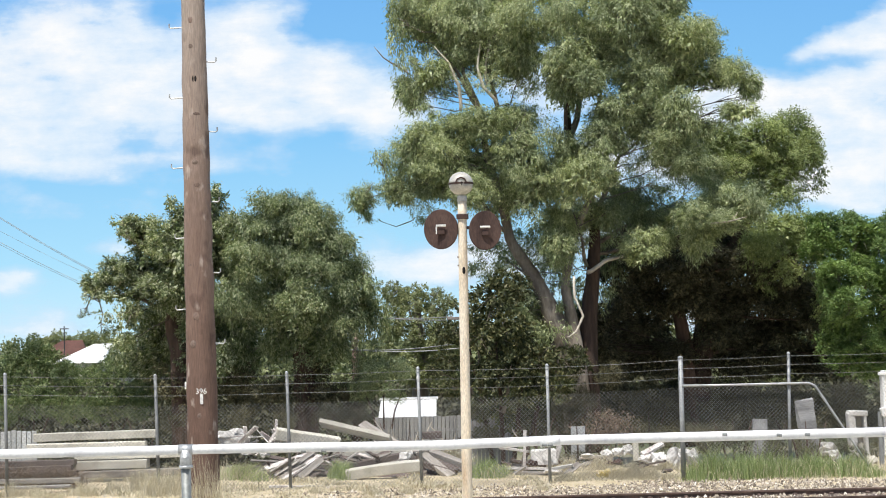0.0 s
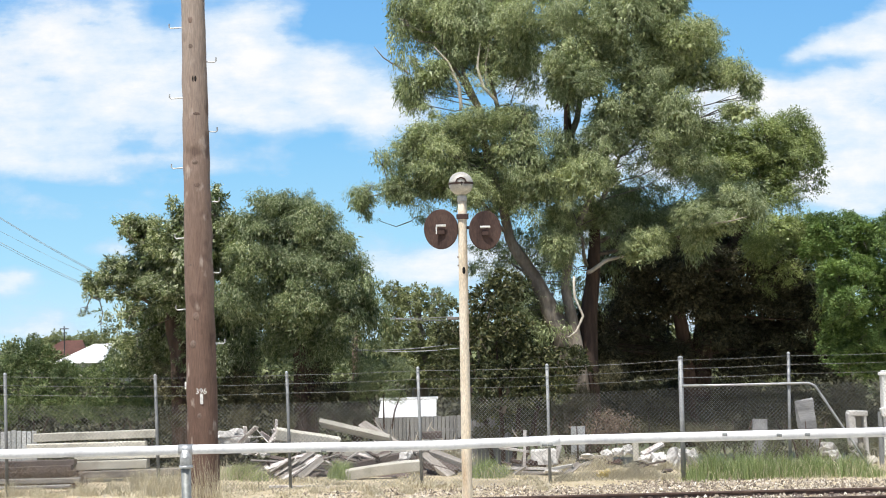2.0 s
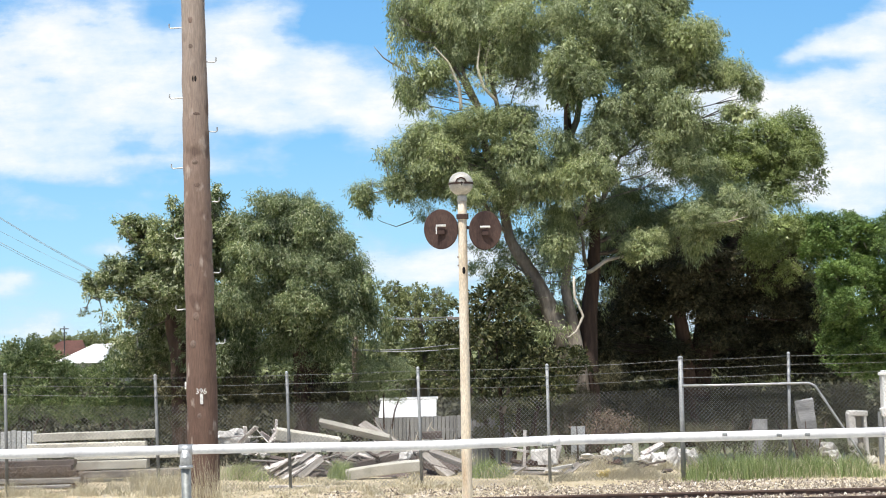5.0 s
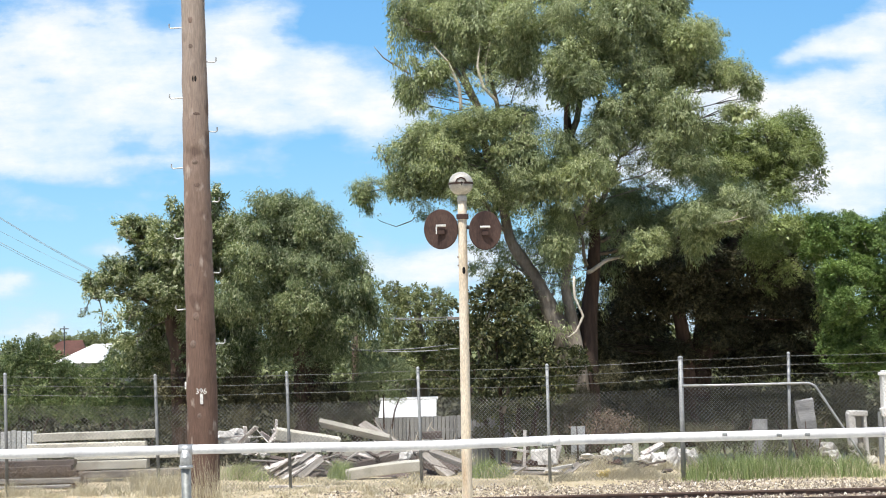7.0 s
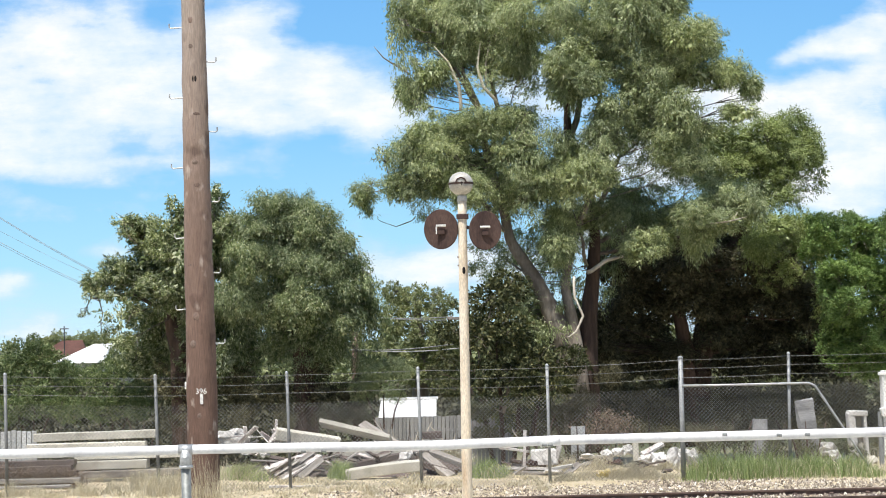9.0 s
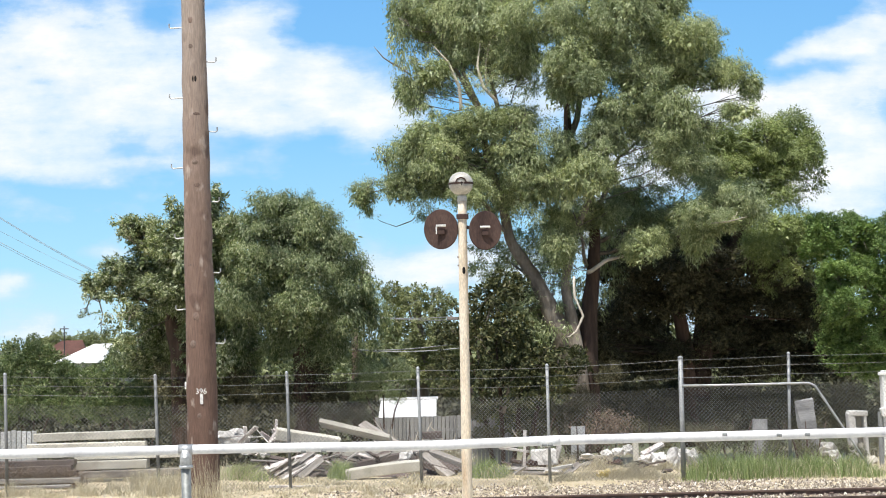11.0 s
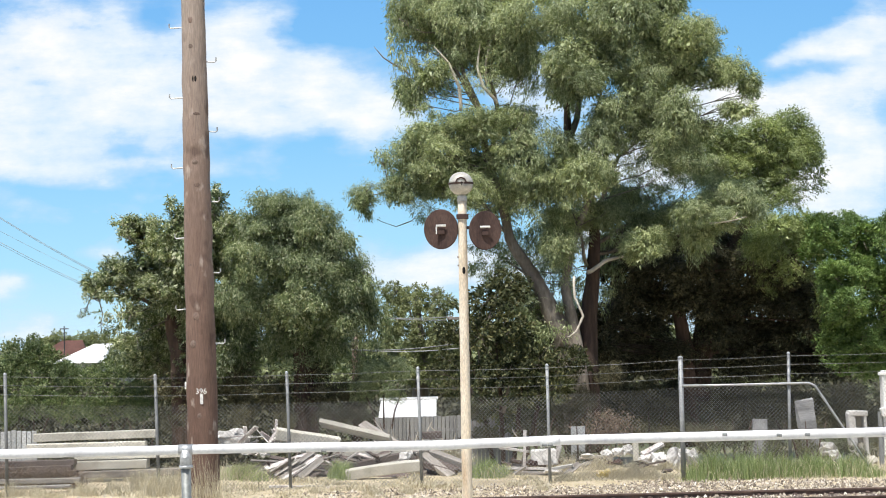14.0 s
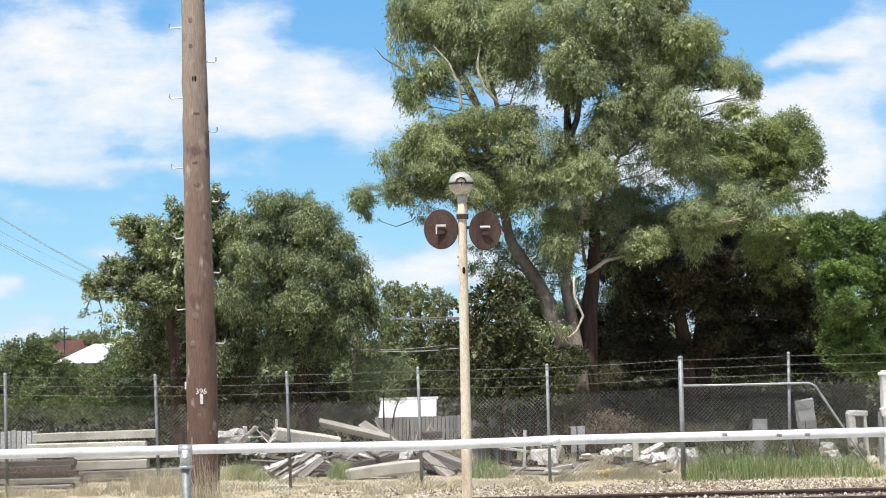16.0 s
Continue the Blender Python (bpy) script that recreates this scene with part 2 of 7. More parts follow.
def cloud_material(name, puffs, gaps, seed):
    """White cloud: soft ellipses (x, z, half width, half height, strength), torn by noise; gaps are thinned again."""
    m, t, b = nodes_of(name)
    t.nodes.remove(b)
    vec = coords(t)
    shift = t.nodes.new("ShaderNodeVectorMath")
    shift.operation = "ADD"
    shift.inputs[1].default_value = (seed * 311.0, 0, seed * 97.0)
    t.links.new(vec, shift.inputs[0])
    stretch = t.nodes.new("ShaderNodeMapping")
    stretch.inputs["Scale"].default_value = (0.62, 1, 1)
    t.links.new(shift.outputs[0], stretch.inputs[0])
    wob = t.nodes.new("ShaderNodeTexNoise")
    wob.inputs["Scale"].default_value, wob.inputs["Detail"].default_value = 0.009, 7.0
    t.links.new(stretch.outputs[0], wob.inputs["Vector"])
    centred = t.nodes.new("ShaderNodeVectorMath")
    centred.operation = "MULTIPLY_ADD"
    centred.inputs[1].default_value, centred.inputs[2].default_value = (150, 0, 100), (-75, 0, -50)
    t.links.new(wob.outputs["Color"], centred.inputs[0])
    warped = t.nodes.new("ShaderNodeVectorMath")
    warped.operation = "ADD"
    t.links.new(vec, warped.inputs[0])
    t.links.new(centred.outputs[0], warped.inputs[1])
    sep = t.nodes.new("ShaderNodeSeparateXYZ")
    t.links.new(warped.outputs[0], sep.inputs[0])

    def field(items):
        total = None
        for x, z, w, h, k in items:
            dx = maths(t, "DIVIDE", maths(t, "SUBTRACT", sep.outputs[0], x), w)
            dz = maths(t, "DIVIDE", maths(t, "SUBTRACT", sep.outputs[2], z), h)
            d = maths(t, "ADD", maths(t, "MULTIPLY", dx, dx), maths(t, "MULTIPLY", dz, dz))
            g = maths(t, "MULTIPLY", maths(t, "EXPONENT", maths(t, "MULTIPLY", d, -1.0)), k)
            total = g if total is None else maths(t, "ADD", total, g)
        return total

    dens = field(puffs)
    if gaps:
        dens = maths(t, "SUBTRACT", dens, field(gaps))
    dens = maths(t, "MINIMUM", dens, 1.0)
    streak = t.nodes.new("ShaderNodeMapping")
    streak.inputs["Scale"].default_value, streak.inputs["Rotation"].default_value = (0.35, 1, 1.3), (0, 0.12, 0)
    t.links.new(shift.outputs[0], streak.inputs[0])
    fine = maths(t, "ADD", maths(t, "MULTIPLY", noise_of(t, stretch.outputs[0], 0.011, 9.0, 0.6), 0.6), maths(t, "MULTIPLY", noise_of(t, streak.outputs[0], 0.016, 8.0, 0.6), 0.4))
    dens = maths(t, "ADD", dens, maths(t, "MULTIPLY", maths(t, "SUBTRACT", fine, 0.5), 2.7))
    alpha = ramp(t, maths(t, "MULTIPLY", dens, 0.8), [(0.10, (0, 0, 0)), (0.40, (0.40, 0.40, 0.40)), (0.62, (0.78, 0.78, 0.78)), (0.98, (0.98, 0.98, 0.98))])
    shade = noise_of(t, stretch.outputs[0], 0.006, 5.0, 0.5)
    col = ramp(t, maths(t, "ADD", maths(t, "MULTIPLY", dens, 0.35), maths(t, "MULTIPLY", shade, 0.65)),
               [(0.40, (0.60, 0.765, 0.97)), (0.60, (0.81, 0.905, 1.0)), (0.80, (1.0, 1.0, 1.0))])
    e, tr, mx = t.nodes.new("ShaderNodeEmission"), t.nodes.new("ShaderNodeBsdfTransparent"), t.nodes.new("ShaderNodeMixShader")
    e.inputs[1].default_value = CLOUD_GLOW
    t.links.new(col, e.inputs[0])
    t.links.new(alpha, mx.inputs[0])
    t.links.new(tr.outputs[0], mx.inputs[1])
    t.links.new(e.outputs[0], mx.inputs[2])
    t.links.new(mx.outputs[0], t.nodes["Material Output"].inputs[0])
    return m


SKY_GLOW, CLOUD_GLOW = 0.90, 0.865


# ---- building kit ----
def part(name, shape, material=None, parent=None, label="", at=(0, 0, 0), smooth=False):
    """Links a bmesh or mesh as ONE mesh object, under a thing or a part."""
    if isinstance(shape, bmesh.types.BMesh):
        me = bpy.data.meshes.new(name)
        shape.to_mesh(me)
        shape.free()
    else:
        me = shape
    if material is not None and not me.materials:
        me.materials.append(material)
    if smooth:
        me.shade_smooth()
    ob = new(name, me)
    ob.location = at
    if parent is not None:
        ob.parent = parent
    if label:
        tagged(ob, label)
    return ob


def thing(name, at, label, category, group="", kind=""):
    ob = new(name)
    ob.location = at
    return tagged(ob, label, category, group, kind)


def tube(bm, pts, radii, n=8, caps=True, wobble=0.0):
    """A round bar through pts with the radii given, its ends closed."""
    pts = [Vector(p) for p in pts]
    if isinstance(radii, (int, float)):
        radii = [radii] * len(pts)
    rings = []
    side = None
    for i, p in enumerate(pts):
        along = (pts[min(i + 1, len(pts) - 1)] - pts[max(i - 1, 0)]).normalized()
        if side is None:
            side = along.orthogonal().normalized()
        side = (side - along * side.dot(along)).normalized()
        other = along.cross(side)
        ring = []
        for k in range(n):
            a = 2 * math.pi * k / n
            rr = radii[i] * (1 + (wobble * noise.noise(p * 3 + Vector((math.cos(a), math.sin(a), 0)) * 1.5) if wobble else 0))
            ring.append(bm.verts.new(p + (side * math.cos(a) + other * math.sin(a)) * rr))
        rings.append(ring)
    for r0, r1 in zip(rings, rings[1:]):
        for k in range(n):
            bm.faces.new((r0[k], r0[(k + 1) % n], r1[(k + 1) % n], r1[k]))
    if caps:
        bm.faces.new(rings[0][::-1])
        bm.faces.new(rings[-1])
    return bm


def bar(*args, **kw):
    return tube(bmesh.new(), *args, **kw)


def block(bm, m, size, bevel=0.01, rag=0.0, cuts=0):
    """A box of that size, centred on the pose m, with worn edges and, with rag, an uneven outline."""
    made = bmesh.ops.create_cube(bm, size=1.0, matrix=m @ Matrix.Diagonal((*size, 1)))["verts"]
    if cuts:
        edges = list({e for v in made for e in v.link_edges})
        cut = bmesh.ops.subdivide_edges(bm, edges=edges, cuts=cuts, use_grid_fill=True)
        made = list({v for v in made} | {g for g in cut["geom"] if isinstance(g, bmesh.types.BMVert)})
    if bevel and not cuts:
        edges = list({e for v in made for e in v.link_edges})
        out = bmesh.ops.bevel(bm, geom=edges, offset=bevel, segments=1, affect="EDGES")
        made = list({v for f in out["faces"] for v in f.verts} | {v for v in made if v.is_valid})
    if rag:
        for v in made:
            v.co += noise.noise_vector(v.co * 4.0) * rag
    return bm


def span(a, b, lean=0.0):
    """A pose midway from a to b whose x axis runs along them, turned about it by lean degrees; and the length."""
    a, b = Vector(a), Vector(b)
    way = b - a
    x = way.normalized()
    y = Vector((0, 0, 1)).cross(x)
    y = y.normalized() if y.length > 1e-4 else Vector((0, 1, 0))
    m = Matrix((x, y, x.cross(y))).transposed().to_4x4()
    return Matrix.Translation((a + b) / 2) @ m @ Matrix.Rotation(radians(lean), 4, "X"), way.length


def quads(name, corners, material):
    """A mesh of loose four-cornered faces from an array (n, 4, 3)."""
    n = len(corners)
    me = bpy.data.meshes.new(name)
    me.vertices.add(4 * n)
    me.vertices.foreach_set("co", corners.astype(np.float32).ravel())
    me.loops.add(4 * n)
    me.loops.foreach_set("vertex_index", np.arange(4 * n, dtype=np.int32))
    me.polygons.add(n)
    me.polygons.foreach_set("loop_start", np.arange(0, 4 * n, 4, dtype=np.int32))
    me.materials.append(material)
    me.update(calc_edges=True)
    return me


def slivers(name, corners, material):
    """A mesh of loose three-cornered leaves from an array (n, 3, 3)."""
    n = len(corners)
    me = bpy.data.meshes.new(name)
    me.vertices.add(3 * n)
    me.vertices.foreach_set("co", corners.astype(np.float32).ravel())
    me.loops.add(3 * n)
    me.loops.foreach_set("vertex_index", np.arange(3 * n, dtype=np.int32))
    me.polygons.add(n)
    me.polygons.foreach_set("loop_start", np.arange(0, 3 * n, 3, dtype=np.int32))
    me.materials.append(material)
    me.update(calc_edges=True)
    return me


def leaf_corners(rng, centres, length, width, droop, flat=0.0):
    """A pointed leaf at each centre; droop 1 hangs them down, 0 lets them point anywhere; flat turns their faces up."""
    n = len(centres)
    way = rng.normal(size=(n, 3))
    way /= np.linalg.norm(way, axis=1, keepdims=True)
    way = way * (1 - droop) + np.array([0, 0, -1.0]) * droop
    way += rng.normal(size=(n, 3)) * 0.22
    way /= np.linalg.norm(way, axis=1, keepdims=True)
    up = rng.normal(size=(n, 3)) + np.array([0, 0, flat])
    side = np.cross(way, up)
    side /= np.linalg.norm(side, axis=1, keepdims=True) + 1e-6
    ln = (length * rng.uniform(0.65, 1.3, n))[:, None]
    wd = (width * rng.uniform(0.7, 1.3, n))[:, None]
    root = centres
    mid = root + way * ln * 0.45
    tip = root + way * ln + np.cross(way, side) * ln * 0.12
    return np.stack([root, mid + side * wd, tip, mid - side * wd], axis=1)


def ball_points(rng, n, inner=0.35):
    d = rng.normal(size=(n, 3))
    d /= np.linalg.norm(d, axis=1, keepdims=True)
    return d * (inner + (1 - inner) * rng.random(n) ** 0.6)[:, None]


def clump_cloud(rng, sprays, per, sigma, hang):
    """Points of a clump about 1 m in radius: sprays of leaves, thin at the edge, hanging a little."""
    heads = ball_points(rng, sprays) * np.array([1.0, 1.0, 0.85])
    lump = 0.8 + 0.35 * np.sin(heads[:, :1] * 4.1 + rng.uniform(0, 6)) * np.cos(heads[:, 2:] * 3.7 + rng.uniform(0, 6))
    heads = heads * lump
    pts = np.repeat(heads, per, axis=0)
    off = rng.normal(size=pts.shape) * sigma
    off[:, 2] *= 1.0 + hang
    off[:, 2] -= np.abs(rng.normal(size=len(pts))) * sigma * hang
    return pts + off


def spray_leaves(rng, sprays, per, reach, spread, hang, out, ln, wd, jitter=0.28, face=0.55):
    """Leaves of a clump about 1 m in radius: each spray is a twig that runs out and hangs, its leaves along it, faced outwards and up."""
    heads = ball_points(rng, sprays, 0.45) * np.array([1.0, 1.0, 0.85]) * 0.85
    lump = 0.82 + 0.3 * np.sin(heads[:, :1] * 4.3 + rng.uniform(0, 6)) * np.cos(heads[:, 2:] * 3.9 + rng.uniform(0, 6))
    heads = heads * lump
    away = heads / (np.linalg.norm(heads, axis=1, keepdims=True) + 1e-6)
    run = away * out + np.array([0, 0, -hang]) + rng.normal(size=heads.shape) * 0.35
    run /= np.linalg.norm(run, axis=1, keepdims=True)
    size = rng.uniform(0.6, 1.3, (sprays, 1)) * reach
    s = rng.random((sprays, per, 1))
    puff = rng.normal(size=(sprays, per, 3)) * spread * (1.15 - 0.75 * s)
    pts = (heads[:, None] + run[:, None] * size[:, None] * s + np.clip(puff, -2 * spread, 2 * spread)).reshape(-1, 3)
    n = len(pts)
    way = np.repeat(run, per, axis=0) + rng.normal(size=(n, 3)) * jitter * 1.6
    way /= np.linalg.norm(way, axis=1, keepdims=True)
    up = np.repeat(away, per, axis=0) * face * 1.6 + np.array([0, 0, face]) + rng.normal(size=(n, 3)) * 0.55
    side = np.cross(way, up)
    side /= np.linalg.norm(side, axis=1, keepdims=True) + 1e-6
    l = (ln * rng.uniform(0.65, 1.3, n))[:, None]
    w = (wd * rng.uniform(0.7, 1.3, n))[:, None]
    mid = pts + way * l * 0.45
    return np.stack([pts, mid + side * w, pts + way * l + np.cross(way, side) * l * 0.1, mid - side * w], axis=1)


CLUMPS = {}


def dome_leaves(rng, size, lobes, sprays, per, reach, hang, ln, wd, puff=0.055, face=0.6):
    """Leaves of a rounded mass of foliage of that radius: small domes over its top and sides, each set with sprays that run out and hang."""
    ways = rng.normal(size=(lobes, 3)) + np.array([0, 0, 0.35])
    ways /= np.linalg.norm(ways, axis=1, keepdims=True)
    cores = ways * size * rng.uniform(0.42, 0.66, (lobes, 1))
    radii = size * rng.uniform(0.30, 0.46, lobes)
    pick = rng.integers(0, lobes, sprays)
    out = ways[pick] * 0.7 + np.array([0, 0, 0.3]) + rng.normal(size=(sprays, 3)) * 0.62
    out /= np.linalg.norm(out, axis=1, keepdims=True)
    heads = cores[pick] + out * (radii[pick] * rng.uniform(0.55, 1.08, sprays))[:, None]
    run = out * 0.55 + np.array([0, 0, -hang]) + rng.normal(size=(sprays, 3)) * 0.3
    run /= np.linalg.norm(run, axis=1, keepdims=True)
    far = rng.uniform(0.5, 1.3, (sprays, 1, 1)) * reach
    s = rng.random((sprays, per, 1))
    pts = (heads[:, None] + run[:, None] * far * s + rng.normal(size=(sprays, per, 3)) * puff * (1.2 - 0.7 * s)).reshape(-1, 3)
    n = len(pts)
    way = np.repeat(run, per, axis=0) + rng.normal(size=(n, 3)) * 0.42
    way /= np.linalg.norm(way, axis=1, keepdims=True)
    up = np.repeat(out, per, axis=0) * face * 1.5 + np.array([0, 0, face]) + rng.normal(size=(n, 3)) * 0.5
    side = np.cross(way, up)
    side /= np.linalg.norm(side, axis=1, keepdims=True) + 1e-6
    l = (ln * rng.uniform(0.65, 1.3, n))[:, None]
    w = (wd * rng.uniform(0.7, 1.3, n))[:, None]
    mid = pts + way * l * 0.45
    return np.stack([pts, mid + side * w, pts + way * l + np.cross(way, side) * l * 0.1, mid - side * w], axis=1)


SIZES = {"large": (0.78, 1.0, 12), "middle": (0.52, 0.52, 9), "little": (0.30, 0.22, 6)}       # radius, share of the leaves, domes
DOMES = {          # material, leaves of a large mass, reach of a spray, hang, leaf length and half width, pointed leaves
    "gum": (M_GUM, 5800, 0.36, 0.95, 0.15, 0.0135, True),
    "gum_sunny": (M_GUM2, 5000, 0.28, 0.5, 0.13, 0.0155, True),
    "pepper": (M_PEPPER, 5200, 0.42, 1.2, 0.135, 0.0145, True),
    "glossy": (M_GLOSSY, 3700, 0.22, 0.5, 0.10, 0.020, False),
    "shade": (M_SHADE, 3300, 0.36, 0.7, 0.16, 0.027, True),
    "dense": (M_DENSE, 4800, 0.10, -0.15, 0.065, 0.016, False),
}


def make_clumps():
    spec = {
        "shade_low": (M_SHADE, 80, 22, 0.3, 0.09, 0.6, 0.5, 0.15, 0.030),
        "pepper_low": (M_PEPPER, 96, 31, 0.40, 0.06, 1.1, 0.45, 0.125, 0.0165),
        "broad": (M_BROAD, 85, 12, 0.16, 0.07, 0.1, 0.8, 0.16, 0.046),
        "bush": (M_BUSH, 90, 22, 0.2, 0.075, 0.1, 0.8, 0.11, 0.027),
        "far": (M_FARTREE, 80, 22, 0.22, 0.08, 0.2, 0.7, 0.13, 0.034),
    }
    for k, (mat, *numbers) in spec.items():
        CLUMPS[k] = []
        for v in range(5):
            rng = np.random.default_rng(100 * len(CLUMPS) + v)
            q = spray_leaves(rng, int(numbers[0]), int(numbers[1]), *numbers[2:])
            narrow = k.startswith(("pepper", "shade"))        # narrow leaves: widest at the stalk, drawn to a point
            CLUMPS[k].append(slivers("leaf_clump", q[:, 1:], mat) if narrow else quads("leaf_clump", q, mat))
    for i, (k, (mat, leaves, reach, hang, ln, wd, narrow)) in enumerate(DOMES.items()):
        for j, (size, (r, share, lobes)) in enumerate(SIZES.items()):
            for m, (style, part_of, big, fold) in enumerate((("full", 1.0, 1.0, 1.0), ("thin", 0.40, 1.0, 1.0), ("inner", 0.15, 1.6, 1.0))):
                made = []
                for v in range(4):
                    rng = np.random.default_rng(7000 + 1000 * i + 100 * j + 10 * m + v)
                    per = 20 if style != "inner" else 6
                    q = dome_leaves(rng, r * (0.68 if style == "inner" else 1.0), lobes, max(6, int(leaves * share * part_of / per)), per, reach * fold * (0.6 + 0.4 * r / 0.78), hang * fold, ln * big, wd * big * (1.5 if style == "inner" else 1.0))
                    made.append(slivers("leaf_clump", q[:, 1:], mat) if narrow else quads("leaf_clump", q, mat))
                CLUMPS[k, size, style] = made


make_clumps()
SWAYS = []          # (object, rest place, strength in degrees, kind of gust, phase)
dice = random.Random(7)


def clump(kind, parent, at, r, sway=1.6, tall=None):
    """A mass of leaves, r wide and tall high; kind is a name, or a name with a size and a style."""
    ob = new("leaf_clump", dice.choice(CLUMPS[kind]))
    ob["kind"] = "stuff"
    ob.parent = parent
    ob.location = at
    ob.rotation_euler = (dice.uniform(-0.2, 0.2), dice.uniform(-0.2, 0.2), dice.uniform(0, 6.28))
    k = 1.0 / SIZES[kind[1]][0] if isinstance(kind, tuple) else 1.0
    ob.scale = (r * k, r * k, (tall or r) * k)
    if sway:
        SWAYS.append((ob, ob.location.copy(), ob.rotation_euler.copy(), sway, "own", dice.uniform(0, 6.28)))
    return ob


def foliage(kind, parent, c, rx, rz, thin, sway, deep=1):
    """One mass of leaves about c: its outer sprays, the shaded inside, more of it behind, and loose sprays that break the outline."""
    size = "large" if rx > 0.64 else "middle" if rx > 0.38 else "little"
    clump((kind, size, "thin" if thin else "full"), parent, c, rx, sway, rz)
    if thin:
        return
    clump((kind, size, "inner"), parent, c + Vector((0, 0.2 * rx, -0.1 * rz)), rx, 0, rz)
    for k in range(deep):
        back = c + Vector((dice.uniform(-.25, .25) * rx, (1.1 + k) * rx, dice.uniform(-.25, .1) * rz))
        clump((kind, size, "inner"), parent, back, rx * 0.9, 0, rz * 0.9)
        clump((kind, size, "thin"), parent, back, rx * 0.9, 0, rz * 0.9)
    for _ in range(0 if kind in ("dense", "shade") else 3):
        d = Vector((dice.gauss(0, 1), dice.gauss(0, 0.6) - 0.2, dice.gauss(0, 0.7))).normalized()
        clump((kind, "little", "thin"), parent, c + Vector((d.x * rx, d.y * rx, d.z * rz)) * dice.uniform(0.75, 1.0), dice.uniform(0.16, 0.27), sway * 1.4)


def bough(tree, kind, path, radius, clumps, sway=1.0, gust="own", bark=None, copies=1, back=2.0, clump_sway=1.6, name="limb", deep=1):
    """A limb along path (world places) with its masses of leaves: (x, y, z, r), or (x, y, z, half width, half height, "thin") in a domed crown."""
    base = Vector(path[0])
    bm = bmesh.new()
    pts = [Vector(p) - base for p in path]
    fine = []
    for a, b in zip(pts, pts[1:]):
        for k in range(4):
            q = a.lerp(b, k / 4)
            fine.append(q + noise.noise_vector(q * 0.9 + base) * 0.10 * (len(fine) > 0))
    fine.append(pts[-1])
    radii = [radius * (1 - 0.8 * i / (len(fine) - 1)) for i in range(len(fine))]
    tube(bm, fine, radii, 7)
    cents = [Vector(c[:3]) - base for c in clumps]
    for c, full in zip(cents, clumps):          # a bent twig that rises to each mass and forks in it
        r = full[3]
        start = min(fine, key=lambda q: (q - c).length + 1.2 * max(0.0, q.z - c.z + 0.4))
        kink = Vector((dice.uniform(-.15, .15), dice.uniform(-.15, .15), dice.uniform(-.15, .05)))
        one, two = start.lerp(c, 0.35) + kink, start.lerp(c, 0.7) + kink * dice.uniform(-.8, .8)
        thick = min(radius * 0.26, 0.012 + 0.014 * (c - start).length)
        tube(bm, [start, one, two, c + Vector((0, 0, 0.2 * r))], [thick, thick * .8, thick * .6, 0.006], 5)
        for _ in range(4):
            e = c + Vector([dice.uniform(-0.8, 0.8) * r for _ in range(3)])
            tube(bm, [two, e.lerp(two, 0.5) + Vector((dice.uniform(-.1, .1), 0, dice.uniform(-.02, .12))), e], [thick * .55, thick * .4, 0.004], 4)
    ob = part(name, bm, bark or M_BARK, tree, at=base - tree.location, smooth=True)
    SWAYS.append((ob, ob.location.copy(), ob.rotation_euler.copy(), sway, gust, dice.uniform(0, 6.28)))
    for c, full in zip(cents, clumps):
        if kind in DOMES:
            foliage(kind, ob, c, full[3], full[4], len(full) > 5, clump_sway, deep)
            continue
        clump(kind, ob, c, full[3], clump_sway)
        for k in range(copies):
            off = Vector((dice.uniform(-0.45, 0.45) * full[3], back * (k + 0.6) * dice.uniform(0.7, 1.2), dice.uniform(-0.35, 0.25) * full[3]))
            clump(kind, ob, c + off, full[3] * dice.uniform(0.85, 1.05), clump_sway * 0.5)
    return ob


def trunk(tree, path, radii, bark=None, name="trunk", n=10):
    pts, rr = [], []
    P0 = [Vector(p) - tree.location for p in path]
    for i, (a, b) in enumerate(zip(P0, P0[1:])):
        for k in range(5):
            q = a.lerp(b, k / 5)
            pts.append(q + noise.noise_vector(q * 0.6) * 0.08 * (i + k > 0))
            rr.append(radii[i] + (radii[i + 1] - radii[i]) * k / 5)
    pts.append(P0[-1])
    rr.append(radii[-1])
    return part(name, bar(pts, rr, n, wobble=0.12), bark or M_BARK, tree, smooth=True)


# ---- ground, sky ----
def level(x, y):
    """Height of the ground: the yard lies lower than the railway, far land rises a little."""
    s = min(max((y - 37.0) / 10.0, 0.0), 1.0)
    z = -0.95 * s * s * (3 - 2 * s)
    far = max(y - 180.0, 0.0)
    return z + 0.004 * far if y < 900 else z + 0.004 * 720


def make_ground():
    xs = [-2500, -900, -300, -120, -60, -30] + [-24 + i * 0.75 for i in range(65)] + [30, 60, 120, 300, 900, 2500]
    ys = [-2500, -600, -150, -50, -12, 0, 10, 20, 26] + [28 + i * 0.5 for i in range(50)] + [56, 62, 70, 90, 130, 180, 260, 500, 900, 1600, 2900]
    verts = []
    for y in ys:
        for x in xs:
            bump = noise.noise((x * 0.5, y * 0.5, 0)) * 0.05 if 28 < y < 55 and abs(x) < 30 else 0.0
            verts.append((x, y, level(x, y) + (bump if y > 33 else bump * 0.3)))
    w = len(xs)
    faces = [(j * w + i, j * w + i + 1, (j + 1) * w + i + 1, (j + 1) * w + i) for j in range(len(ys) - 1) for i in range(w - 1)]
    me = bpy.data.meshes.new("ground")
    me.from_pydata(verts, [], faces)
    ob = part("ground", me, M_GROUND, smooth=True)
    tagged(ob, "dry sandy soil with straw and stones beside a railway", "ground", kind="structure")


make_ground()


